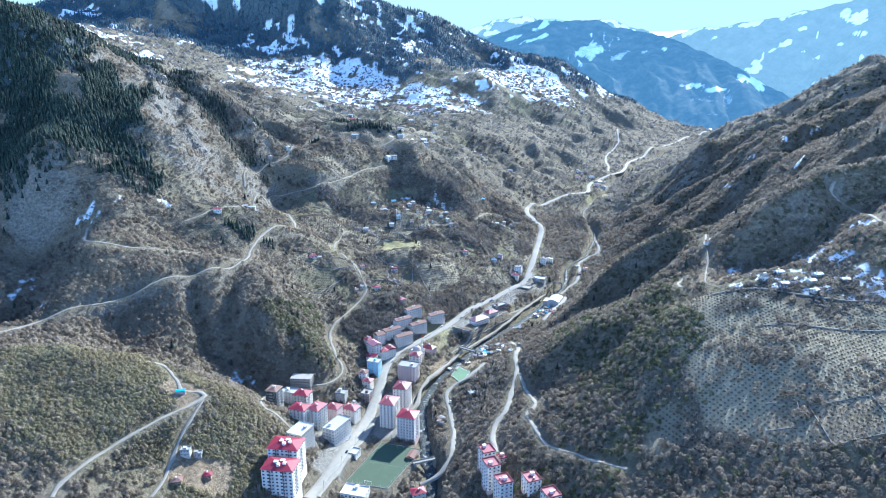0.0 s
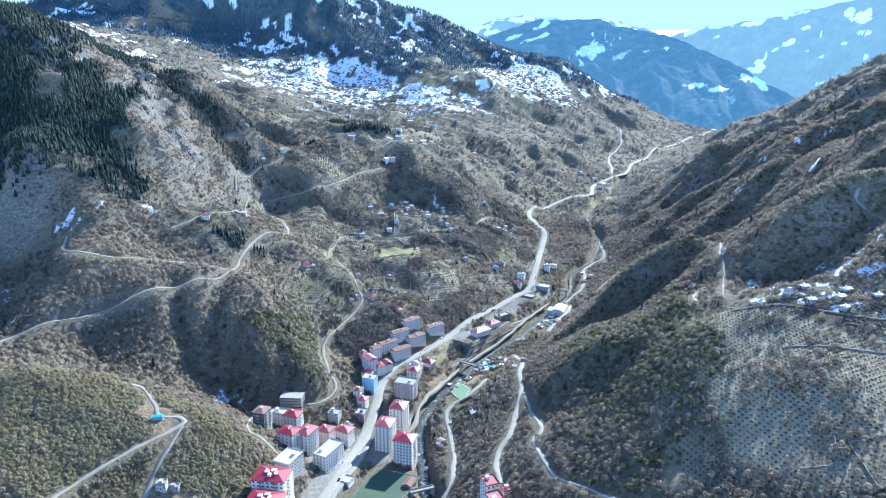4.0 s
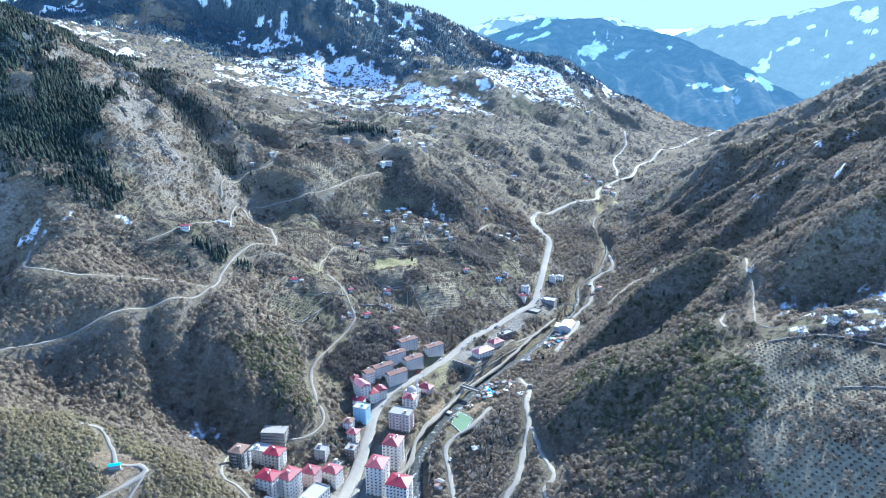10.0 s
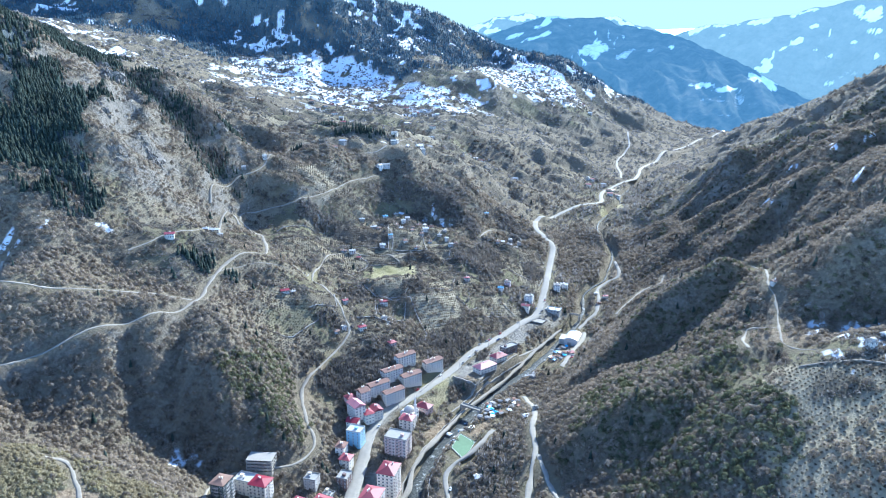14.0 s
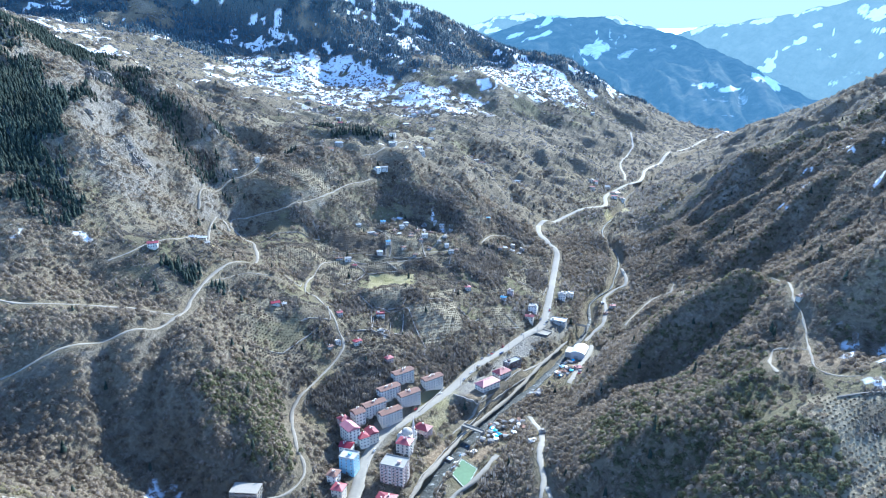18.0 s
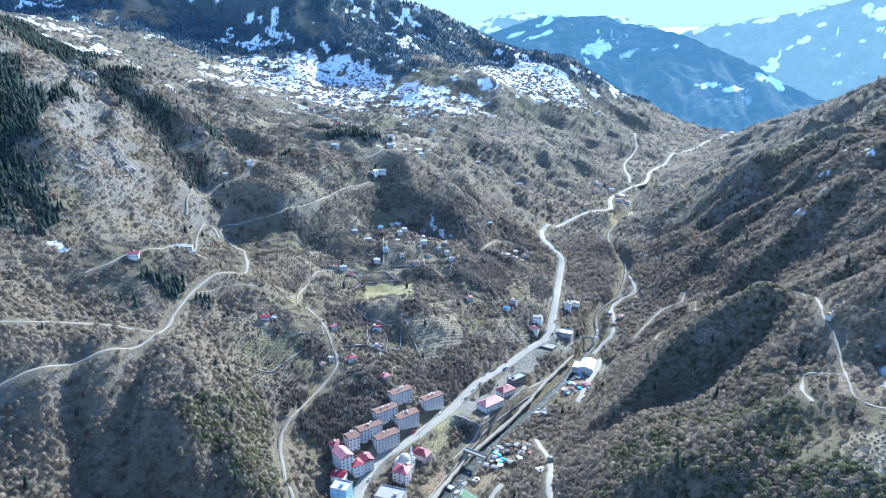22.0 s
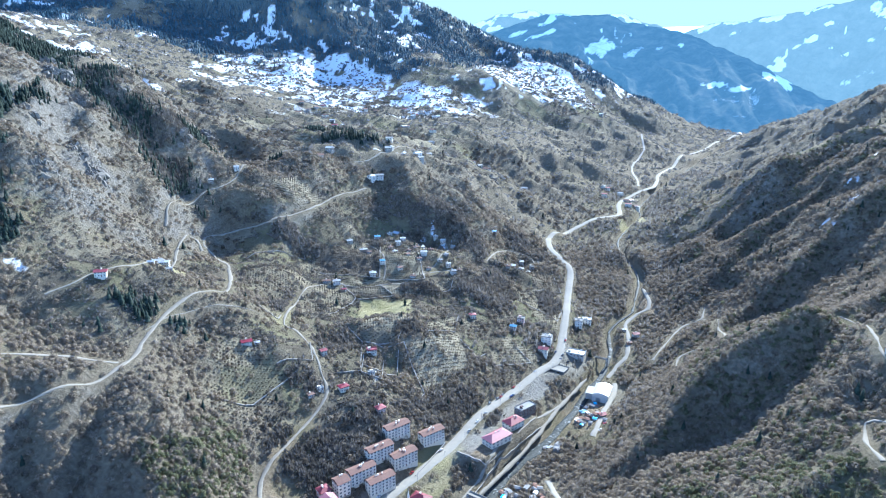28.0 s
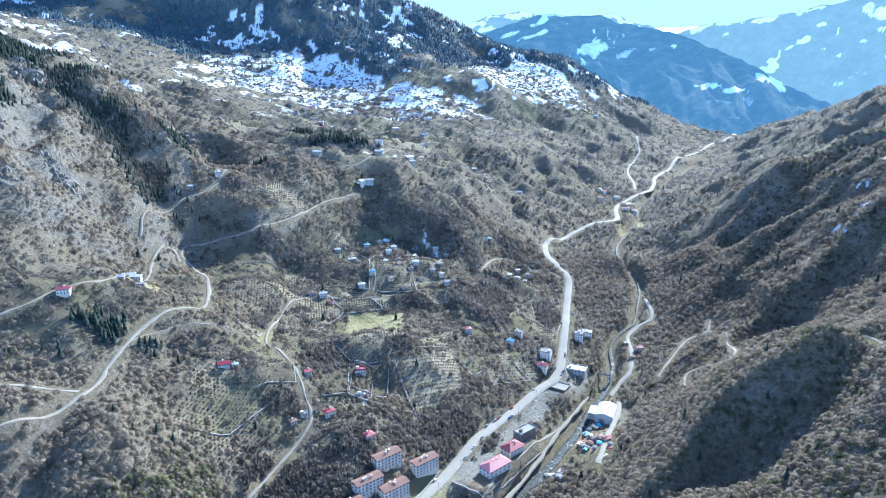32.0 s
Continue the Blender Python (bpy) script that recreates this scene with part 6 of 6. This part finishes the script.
def parking_deck(x, y, w, d, h, turn, z):
    thing = tagged(new("parking_deck"), "flat concrete parking deck beside the main road", "parking deck")
    thing.matrix_basis = pose(x, y, z, 0, 0, turn)
    part("slab", solid("slab", *box_list([(0, 0, -0.6, w, d, 0.6)]), [concrete]), thing)
    for sx, sy, lx, ly in ((0, -1, w, 0.3), (0, 1, w, 0.3), (-1, 0, 0.3, d), (1, 0, 0.3, d)):
        part("parapet", solid("parapet", *box_list([(0, 0, 0, lx, ly, 0.8)]), [WALLS["raw"]]), thing, pose(sx * (w / 2 - 0.15), sy * (d / 2 - 0.15), 0))
    for u in (-0.45, 0, 0.45):
        for v in (-0.45, 0.45):
            part("pillar", solid("pillar", *box_list([(0, 0, -h, 0.7, 0.7, h - 0.6)]), [WALLS["raw"]]), thing, pose(u * w, v * d, 0))
    part("back_wall", solid("back_wall", *box_list([(0, 0, -h, w - 1, 0.4, h - 0.6)]), [WALLS["dark"]]), thing, pose(0, d * 0.2, 0))


parking_deck(126, 887, 19, 15, 7, -34, 14.5)


# ---- rock outcrops ----


def rock_mesh(seed):
    rng = random.Random(seed)
    bm = bmesh.new()
    for slab in range(3):                       # split, leaning slabs
        shift = Vector((rng.uniform(-0.5, 0.5), rng.uniform(-0.3, 0.3), rng.uniform(-0.3, 0.1)))
        size = Vector((rng.uniform(0.4, 0.75), rng.uniform(0.35, 0.6), rng.uniform(0.7, 1.2)))
        vs = []
        for k in range(15):
            p = Vector((rng.uniform(-1, 1), rng.uniform(-1, 1), rng.uniform(-1, 1)))
            p = p / max(abs(p.x), abs(p.y), abs(p.z)) if rng.random() < 0.6 else p.normalized()
            p = Vector((p.x * size.x, p.y * size.y, p.z * size.z)) + shift
            p.x += p.z * 0.3
            vs.append(bm.verts.new(p))
        bmesh.ops.convex_hull(bm, input=vs)
    bmesh.ops.delete(bm, geom=[v for v in bm.verts if not v.link_faces], context="VERTS")
    me = bpy.data.meshes.new("rock")
    bm.to_mesh(me)
    bm.free()
    me.materials.append(cliff)
    return me


ROCKS = [rock_mesh(k) for k in range(6)]


def outcrop(x, y, spread, tall, n, seed, label):
    rng = random.Random(seed)
    z = float(ground(x, y))
    thing = tagged(new("rock_outcrop"), label, "rocks", "rock outcrops")
    thing.matrix_basis = pose(x, y, z)
    for k in range(2 * n):
        u, v = rng.gauss(0, 0.5) * spread, rng.gauss(0, 0.35) * spread
        h = 0.62 * tall * rng.uniform(0.35, 1.0) * (1 - min(0.6, abs(u) / (2.2 * spread)))
        ob = part("rock", ROCKS[rng.randrange(6)], thing)
        ob.matrix_basis = pose(u, v, float(ground(x + u, y + v)) - z - h * 0.12, rng.uniform(-14, 14), rng.uniform(-14, 14), rng.uniform(0, 360)) @ Matrix.Diagonal((h * rng.uniform(0.4, 0.75), h * rng.uniform(0.35, 0.6), h * 0.5, 1))


for k, (ox, oy, sp, tall, n) in enumerate(((-497, 1110, 18, 34, 12), (-531, 1140, 24, 32, 14), (-480, 1125, 18, 26, 10), (-365, 928, 13, 22, 14), (-383, 925, 10, 15, 8), (-338, 1090, 14, 20, 8), (-380, 868, 14, 12, 10), (-386, 1305, 14, 24, 10), (-422, 923, 12, 14, 8), (-440, 1010, 16, 12, 8),
                                           (-480, 1060, 20, 15, 7), (-415, 1120, 18, 16, 7), (-200, 640, 8, 9, 5), (-170, 610, 8, 8, 5), (105, 1440, 14, 22, 7), (92, 1405, 12, 16, 6), (-545, 1035, 22, 16, 7))):
    outcrop(ox, oy, sp, tall, n, 30 + k, "jagged grey cliff outcrop breaking the hillside")


# ---- cars, masts, poles, sheds ----
CAR_PAINTS = [plain("white_car_paint", (0.72, 0.72, 0.72), 0.3, 0, 0.03, 1), plain("silver_car_paint", (0.38, 0.39, 0.40), 0.3, 0.4, 0.03, 1), plain("black_car_paint", (0.03, 0.03, 0.035), 0.25, 0, 0.03, 1),
              plain("red_car_paint", (0.38, 0.03, 0.03), 0.3, 0, 0.03, 1), plain("blue_car_paint", (0.05, 0.10, 0.26), 0.3, 0, 0.03, 1)]
CAR_WORDS = ["white", "silver", "black", "red", "blue"]
tyre = plain("tyre_rubber", (0.02, 0.02, 0.02), 0.9, 0, 0.1, 3)


def car_shape(paint):
    side = [(-2.05, 0.35), (-2.1, 0.75), (-1.35, 0.92), (1.75, 0.95), (2.1, 0.85), (2.1, 0.35)]
    n = len(side)
    vs = [(x, v, z) for v in (-0.85, 0.85) for x, z in side]
    fs = [(i, (i + 1) % n, n + (i + 1) % n, n + i) for i in range(n)] + [tuple(range(n))[::-1], tuple(range(n, 2 * n))]
    body = solid("body", vs, fs, [paint])
    cab = [(-1.0, 0.9), (-0.45, 1.45), (1.1, 1.45), (1.75, 0.92)]
    vs = [(x, v * (0.78 if z < 1 else 0.64), z) for v in (-1, 1) for x, z in cab]
    cabin = solid("cabin", vs, [(0, 1, 5, 4), (1, 2, 6, 5), (2, 3, 7, 6), (3, 0, 4, 7), (3, 2, 1, 0), (4, 5, 6, 7)], [glass, paint], [0, 1, 0, 0, 0, 0])
    return body, cabin


wheel = solid("wheel", *lathe([(0.05, -0.1), (0.33, -0.1), (0.33, 0.1), (0.05, 0.1)], 10), [tyre])
CARS = [car_shape(p) for p in CAR_PAINTS]


def car(x, y, turn, paint, z=None):
    thing = tagged(new("car"), CAR_WORDS[paint] + " parked car beside the road", "car", "parked cars")
    thing.matrix_basis = pose(x, y, (float(ground(x, y)) + 0.47) if z is None else z, 0, 0, turn)
    part("body", CARS[paint][0], thing)
    part("cabin", CARS[paint][1], thing)
    for u in (-1.3, 1.3):
        for v in (-0.8, 0.8):
            part("wheel", wheel, thing, pose(u, v, 0.33, 90))


rng = random.Random(11)
main = [r for r in ROADS if r[0] == "main_road"][0][3]
for k in range(6, len(main) - 2):
    if main[k][1] > 960 or rng.random() > 0.17:
        continue
    dx, dy = main[k + 1] - main[k - 1]
    ln = math.hypot(dx, dy)
    off = rng.choice((-1, 1)) * rng.uniform(3.2, 4.0)
    car(main[k][0] + dy / ln * off, main[k][1] - dx / ln * off, math.degrees(math.atan2(dy, dx)) + rng.choice((0, 180)), rng.choice((0, 0, 1, 1, 2, 3, 4)))
for bx, by, turn in ((-60, 560, 60), (-57, 566, 60), (-66, 585, 70), (-28, 545, 20), (-24, 552, 10), (131, 905, 40), (135, 912, 40), (128, 918, 60), (125, 923, 60), (140, 904, 30), (-50, 628, 70), (-46, 640, 70), (8, 562, 80), (11, 628, 20), (148, 776, 10), (142, 769, 40)):
    car(bx, by, turn, rng.choice((0, 0, 1, 2, 3, 4)))


pylon_steel = plain("dull_pylon_steel", (0.16, 0.16, 0.155), 0.7, 0.2, 0.1, 1.0)


def lattice_mast(x, y, h, turn, arms=True):
    z = float(ground(x, y))
    thing = tagged(new("electricity_pylon"), "tall grey steel lattice pylon on the slope", "pylon", "pylons")
    thing.matrix_basis = pose(x, y, z - 0.5, 0, 0, turn)

    def strut(a, b, w=0.16):
        a, b = Vector(a), Vector(b)
        ob = part("strut", solid("strut", *box_list([(0, 0, 0, w, w, (b - a).length)]), [pylon_steel]), thing)
        ob.matrix_basis = Matrix.Translation(a) @ (b - a).to_track_quat("Z", "Y").to_matrix().to_4x4()
    lev = [(0, 2.6), (h * 0.3, 1.8), (h * 0.6, 1.0), (h, 0.35)]
    for (z0, r0), (z1, r1) in zip(lev[:-1], lev[1:]):
        pts = [(1, 1), (-1, 1), (-1, -1), (1, -1)]
        for i, (u, v) in enumerate(pts):
            u2, v2 = pts[(i + 1) % 4]
            strut((u * r0, v * r0, z0), (u * r1, v * r1, z1), 0.22)
            strut((u * r0, v * r0, z0), (u2 * r1, v2 * r1, z1), 0.13)
            strut((u * r1, v * r1, z1), (u2 * r1, v2 * r1, z1), 0.13)
    if arms:
        for q in (0.68, 0.80, 0.92):
            strut((-4.2, 0, h * q), (4.2, 0, h * q), 0.2)
            strut((-4.2, 0, h * q), (0, 0, h * q + 1.6), 0.12)
            strut((4.2, 0, h * q), (0, 0, h * q + 1.6), 0.12)


lattice_mast(305, 913, 24, 20)


def street_lamp(x, y, turn):
    thing = tagged(new("street_lamp"), "grey steel street lamp beside the main road", "street lamp", "street lamps")
    thing.matrix_basis = pose(x, y, float(ground(x, y)), 0, 0, turn)
    part("pole", POLE, thing)
    part("lamp_head", HEAD, thing, pose(0, 1.6, 8.6))


POLE = solid("pole", *box_list([(0, 0, -0.5, 0.22, 0.22, 9.2), (0, 0.8, 8.6, 0.12, 1.7, 0.12)]), [steel])
HEAD = solid("lamp_head", *box_list([(0, 0, -0.05, 0.35, 0.8, 0.16)]), [WALLS["grey"]])
for k in range(4, len(main) - 2, 8):
    if main[k][1] < 1000:
        dx, dy = main[k + 1] - main[k - 1]
        ln = math.hypot(dx, dy)
        street_lamp(main[k][0] + dy / ln * 5.6, main[k][1] - dx / ln * 5.6, math.degrees(math.atan2(dx, -dy)) + 90)

TARPS = [plain("blue_tarpaulin", (0.05, 0.42, 0.72), 0.45, 0, 0.12, 0.8), plain("white_tarpaulin", (0.78, 0.79, 0.80), 0.5, 0, 0.06, 0.8), plain("rusty_sheet", (0.25, 0.13, 0.09), 0.8, 0, 0.25, 0.8),
         plain("grey_board", (0.28, 0.27, 0.26), 0.9, 0, 0.15, 0.8)]
TARP_WORDS = ["blue tarpaulin", "white tarpaulin", "rusty sheet metal", "grey board"]


def shack(x, y, w, d, h, turn, cover):
    thing = tagged(new("shack"), "makeshift shack under " + TARP_WORDS[cover] + " by the river", "shack", "riverside shacks")
    thing.matrix_basis = pose(x, y, float(ground(x, y)), 0, 0, turn)
    part("wall", solid("wall", *box_list([(0, 0, -1, w, d, h + 1)]), [TARPS[3]]), thing)
    a, b = w / 2 + 0.3, d / 2 + 0.3
    vs = [(-a, -b, 0), (a, -b, 0), (a, b, 0.1), (-a, b, 0.1), (-a, 0, 0.8), (a, 0, 0.7), (-a, -b, -0.12), (a, -b, -0.12), (a, b, -0.02), (-a, b, -0.02)]
    part("roof", solid("roof", vs, [(0, 1, 5, 4), (4, 5, 2, 3), (0, 4, 3), (1, 2, 5), (6, 7, 1, 0), (8, 9, 3, 2)], [TARPS[cover]]), thing, pose(0, 0, h))


rng = random.Random(21)
for cx, cy, sx, sy, n in ((62, 690, 16, 16, 26), (48, 672, 12, 8, 8), (137, 800, 14, 14, 16), (98, 762, 7, 7, 8), (-3, 532, 3, 6, 6), (20, 652, 12, 8, 6), (148, 830, 8, 6, 4)):
    for k in range(n):
        shack(cx + rng.uniform(-sx, sx), cy + rng.uniform(-sy, sy), rng.uniform(2.5, 6), rng.uniform(2.2, 4.5), rng.uniform(1.6, 2.8), rng.uniform(-60, 60), rng.choice((0, 1, 2, 2, 3, 3, 3)))
shack(-210, 446, 7, 3, 2.4, 15, 0)


# ---- plants: bare scrub, evergreens, conifers, rows of nut bushes ----
def draw_places(field, count, seed, y_low=280.0, y_high=3300.0, lean=0.0):
    """Places by weight of a cover field; lean > 0 thickens the far rows."""
    rng = np.random.RandomState(seed)
    rows = np.where((ROW_Y > y_low) & (ROW_Y < y_high))[0]
    cell = (np.gradient(ROW_Y)[rows] * half_width(ROW_Y[rows])) ** (0.5 + lean)
    inside = np.abs(GX[rows]) < 0.80 * (GY[rows] + 160)
    w = (field[rows] * inside * cell[:, None]).ravel()
    pick = rng.choice(w.size, count, p=w / w.sum())
    i, j = rows[pick // COLS], pick % COLS
    y = ROW_Y[i] + rng.uniform(-0.5, 0.5, count) * np.gradient(ROW_Y)[i]
    x = (GX[i, j] / half_width(ROW_Y[i]) + rng.uniform(-1, 1, count) / COLS) * half_width(y)
    return x, y, rng


def shards(x, y, z, radius, height, per, rng, fat=0.16, droop=0.0, core=0.15):
    """Clumps of upright, spreading slivers: three corners each."""
    n = len(x)
    a = rng.uniform(0, 2 * math.pi, (n, per))
    r = np.sqrt(rng.uniform(core, 1, (n, per)))
    top = rng.uniform(0.55, 1.0, (n, per)) * (1.0 - 0.55 * r ** 2)
    bx, by = np.cos(a) * r, np.sin(a) * r
    tipx, tipy = bx * rng.uniform(0.7, 1.25, (n, per)), by * rng.uniform(0.7, 1.25, (n, per))
    low = rng.uniform(0.0, 0.35, (n, per)) * top - droop
    t = a + math.pi / 2 + rng.uniform(-0.9, 0.9, (n, per))
    w = fat * rng.uniform(0.6, 1.5, (n, per))
    R, H, X, Y, Z = radius[:, None], height[:, None], x[:, None], y[:, None], z[:, None]
    p0 = np.stack([X + R * (bx * 0.75 + np.cos(t) * w), Y + R * (by * 0.75 + np.sin(t) * w), Z + H * low], -1)
    p1 = np.stack([X + R * (bx * 0.75 - np.cos(t) * w), Y + R * (by * 0.75 - np.sin(t) * w), Z + H * (low + 0.05)], -1)
    p2 = np.stack([X + R * tipx, Y + R * tipy, Z + H * top], -1)
    v = np.stack([p0, p1, p2], 2).reshape(-1, 3)
    return v, np.arange(len(v)).reshape(-1, 3)


def crowns(x, y, z, radius, height, rng):
    """Ragged open crowns: two uneven rings and a tip, with holes left by the twig material."""
    n = len(x)
    a0 = rng.uniform(0, 2 * math.pi, n)
    pts = []
    for low, wide in ((0.12, 0.95), (0.62, 0.78)):
        for k in range(4):
            a = a0 + (k + (0.5 if low > 0.5 else 0)) * math.pi / 2 + rng.uniform(-0.3, 0.3, n)
            r = radius * wide * rng.uniform(0.6, 1.25, n)
            pts.append(np.stack([x + np.cos(a) * r, y + np.sin(a) * r, z + height * (low + rng.uniform(-0.14, 0.14, n))], -1))
    pts.append(np.stack([x + rng.uniform(-0.3, 0.3, n) * radius, y + rng.uniform(-0.3, 0.3, n) * radius, z + height * rng.uniform(0.85, 1.1, n)], -1))
    f = []
    for k in range(4):
        m = (k + 1) % 4
        f += [(k, m, 4 + k), (m, 4 + m, 4 + k), (4 + k, 4 + m, 8)]
    return np.stack(pts, 1).reshape(-1, 3), (np.arange(n)[:, None, None] * 9 + np.array(f)[None]).reshape(-1, 3)


def woods(name, field, count, size, mat, seed, label, category, y_low=280.0, y_high=1250.0, lean=0.1, tall=1.15):
    x, y, rng = draw_places(field, count, seed, y_low, y_high, lean)
    r = size * rng.uniform(0.55, 1.35, count) * (1 + np.clip((y - 900) / 1600, 0, 1.2))
    v, f = crowns(x, y, ground(x, y) - 0.3, r, r * tall * rng.uniform(0.8, 1.6, count), rng)
    return tagged(new(name, mesh_of(name, v, f, [mat])), label, category, kind="stuff")


def thicket(name, field, count, size, per, mat, seed, label, category, fat=0.16, y_high=2600.0, lean=0.0, tall=0.9, y_low=280.0):
    x, y, rng = draw_places(field, count, seed, y_low, y_high, lean)
    r = size * rng.uniform(0.55, 1.35, count) * (1 + np.clip((y - 900) / 1600, 0, 1.2))
    v, f = shards(x, y, ground(x, y) - 0.2, r, r * tall * rng.uniform(0.8, 1.5, count), per, rng, fat)
    return tagged(new(name, mesh_of(name, v, f, [mat])), label, category, kind="stuff")


open_land = np.clip((clear - 1.5) / 4, 0, 1) * (1 - np.clip(bright + orchard + soil + paved, 0, 1)) * (1 - 0.7 * snow) * (1 - 0.8 * wood)
woods("bare_scrub", scrub, 90000, 2.4, open_twig, 3, "grey-brown leafless deciduous woods covering the slopes", "shrubs", 280.0, 1250.0, 0.12, 1.0)
woods("far_scrub", scrub * (1 - 0.95 * np.clip(bench * 1.2, 0, 1)), 20000, 2.9, far_twig, 13, "leafless woods on the farther slopes, greyed to imitate haze", "shrubs", 1150.0, 3330.0, 0.1, 0.9)
woods("dark_scrub", np.clip(scrub + 0.2, 0, 1) * open_land * np.clip(0.4 - patchy, 0, 1), 12000, 2.6, open_dark, 4, "dark leafless brush in hollows", "shrubs", 280.0, 1700.0, 0.08)
thicket("hedges", hedge * (GY < 1500), 12000, 1.7, 9, twig_dark, 16, "dark hedges and banks between small plots", "hedges", 0.32, 1700.0, 0.1, 1.2)
woods("olive_brush", front_hill, 15000, 1.7, open_olive, 19, "light olive-brown brush covering the front hill", "shrubs", 280.0, 640.0, 0.0, 0.9)
thicket("bare_woodland", grove, 6800, 2.9, 13, twig_dark, 18, "dark bare woods between the village plots, some standing in for shade", "trees", 0.26, 1400.0, 0.0, 1.5)
thicket("valley_trees", np.clip(1 - np.abs(floor_d - 45) / 60, 0, 1) * open_land * np.clip(patchy + 0.5, 0, 1), 2600, 2.2, 16, twig, 17, "tall bare trees along the river and road", "trees", 0.16, 1900.0, 0.1, 2.4)
woods("evergreen_thicket", evergreen, 7000, 2.3, open_leaf, 5, "dull green evergreen bushes, some added to darken shaded slopes", "shrubs", 280.0, 1400.0, 0.0, 1.1)
thicket("low_brush", np.clip(meadow * 0.6 + 0.3 * farm + 0.1, 0, 1) * open_land, 16000, 1.4, 8, twig_dark, 6, "low tangled brush on dry meadows and banks", "shrubs", 0.34, 1800.0)
thicket("bench_trees", np.clip(0.15 * bench + hedge * bench, 0, 1) * (GZ > 200), 4500, 2.3, 8, twig_dark, 14, "dark bare trees and hedges on the snowy bench", "trees", 0.36, 2700.0, 0.1, 1.4, 1400.0)


def conifers(name, field, count, seed, y_low, y_high, tall, label, lean=0.0, mat=needle):
    x, y, rng = draw_places(field, count, seed, y_low, y_high, lean)
    z = ground(x, y)
    h = tall * rng.uniform(0.6, 1.25, count)
    vs, fs, n0 = [], [], 0
    for k, (lo, hi, wide) in enumerate([(0.04, 0.55, 0.27), (0.30, 0.80, 0.20), (0.58, 1.0, 0.125)]):
        a0 = rng.uniform(0, 2 * math.pi, count)
        ring = []
        for s in range(5):
            a = a0 + s * 2 * math.pi / 5
            q = wide * h * rng.uniform(0.7, 1.25, count)
            ring.append(np.stack([x + np.cos(a) * q, y + np.sin(a) * q, z + h * (lo + rng.uniform(-0.05, 0.05, count))], -1))
        tip = np.stack([x + rng.uniform(-0.02, 0.02, count) * h, y, z + h * hi], -1)
        v = np.stack(ring + [tip], 1)
        f = np.array([[s, (s + 1) % 5, 5] for s in range(5)])
        fs.append((np.arange(count)[:, None, None] * 6 + f[None] + n0).reshape(-1, 3))
        vs.append(v.reshape(-1, 3))
        n0 += count * 6
    return tagged(new(name, mesh_of(name, np.concatenate(vs), np.concatenate(fs), [mat])), label, "trees", kind="stuff")


conifers("conifer_wood", wood, 15000, 8, 600.0, 1500.0, 9.5, "dark green conifers on the steep west mountain and in groves")
conifers("high_forest", wood, 25000, 9, 1500.0, 3330.0, 12.0, "spruce forest above the snowy plateau, blue haze painted into its needles", 0.1, spruce)
conifers("scattered_conifers", np.clip(meadow * 0.3 + 0.2 * scrub, 0, 1) * np.clip((clear - 3) / 4, 0, 1), 700, 10, 500.0, 2200.0, 8.0, "single conifers scattered over the slopes")


def rows_of_bushes(field, spacing, seed):
    rng = np.random.RandomState(seed)
    xs, ys = [], []
    for x0, x1, y0, y1, turn in [(150, 350, 290, 560, 18), (-40, 35, 790, 900, 30), (-100, -28, 862, 1005, 8), (55, 155, 875, 1075, 25), (-10, 30, 676, 732, 30), (-195, -125, 695, 795, 20), (-235, -155, 1055, 1145, 10), (-250, -30, 900, 1250, 12), (-28, 60, 905, 1200, 40), (60, 160, 1076, 1200, 25), (-124, -42, 690, 860, 35)]:
        u, v = np.meshgrid(np.arange(-200, 200, spacing), np.arange(-200, 200, spacing * 1.3))
        a = radians(turn)
        x = (x0 + x1) / 2 + u * math.cos(a) - v * math.sin(a)
        y = (y0 + y1) / 2 + u * math.sin(a) + v * math.cos(a)
        m = (x > x0) & (x < x1) & (y > y0) & (y < y1)
        xs.append(x[m]), ys.append(y[m])
    x, y = np.concatenate(xs), np.concatenate(ys)
    x, y = x + rng.normal(0, 0.13, x.size), y + rng.normal(0, 0.13, x.size)
    i = np.clip(np.searchsorted(ROW_Y, y), 0, ROWS - 1)
    j = np.clip(((x / half_width(y) + 1) / 2 * (COLS - 1)).round().astype(int), 0, COLS - 1)
    keep = (field[i, j] > 0.4) & (np.abs(x) < 0.8 * (y + 160)) & (rng.uniform(0, 1, x.size) < 0.96)
    x, y = x[keep], y[keep]
    r = rng.uniform(0.8, 1.2, x.size)
    v, f = crowns(x, y, ground(x, y), r, r * 1.2, rng)
    return tagged(new("nut_orchard", mesh_of("nut_orchard", v, f, [nut_twig])), "rows of bare nut bushes on terraced plots", "orchard", kind="stuff")


rows_of_bushes(np.maximum(orchard, rowed), 2.8, 15)
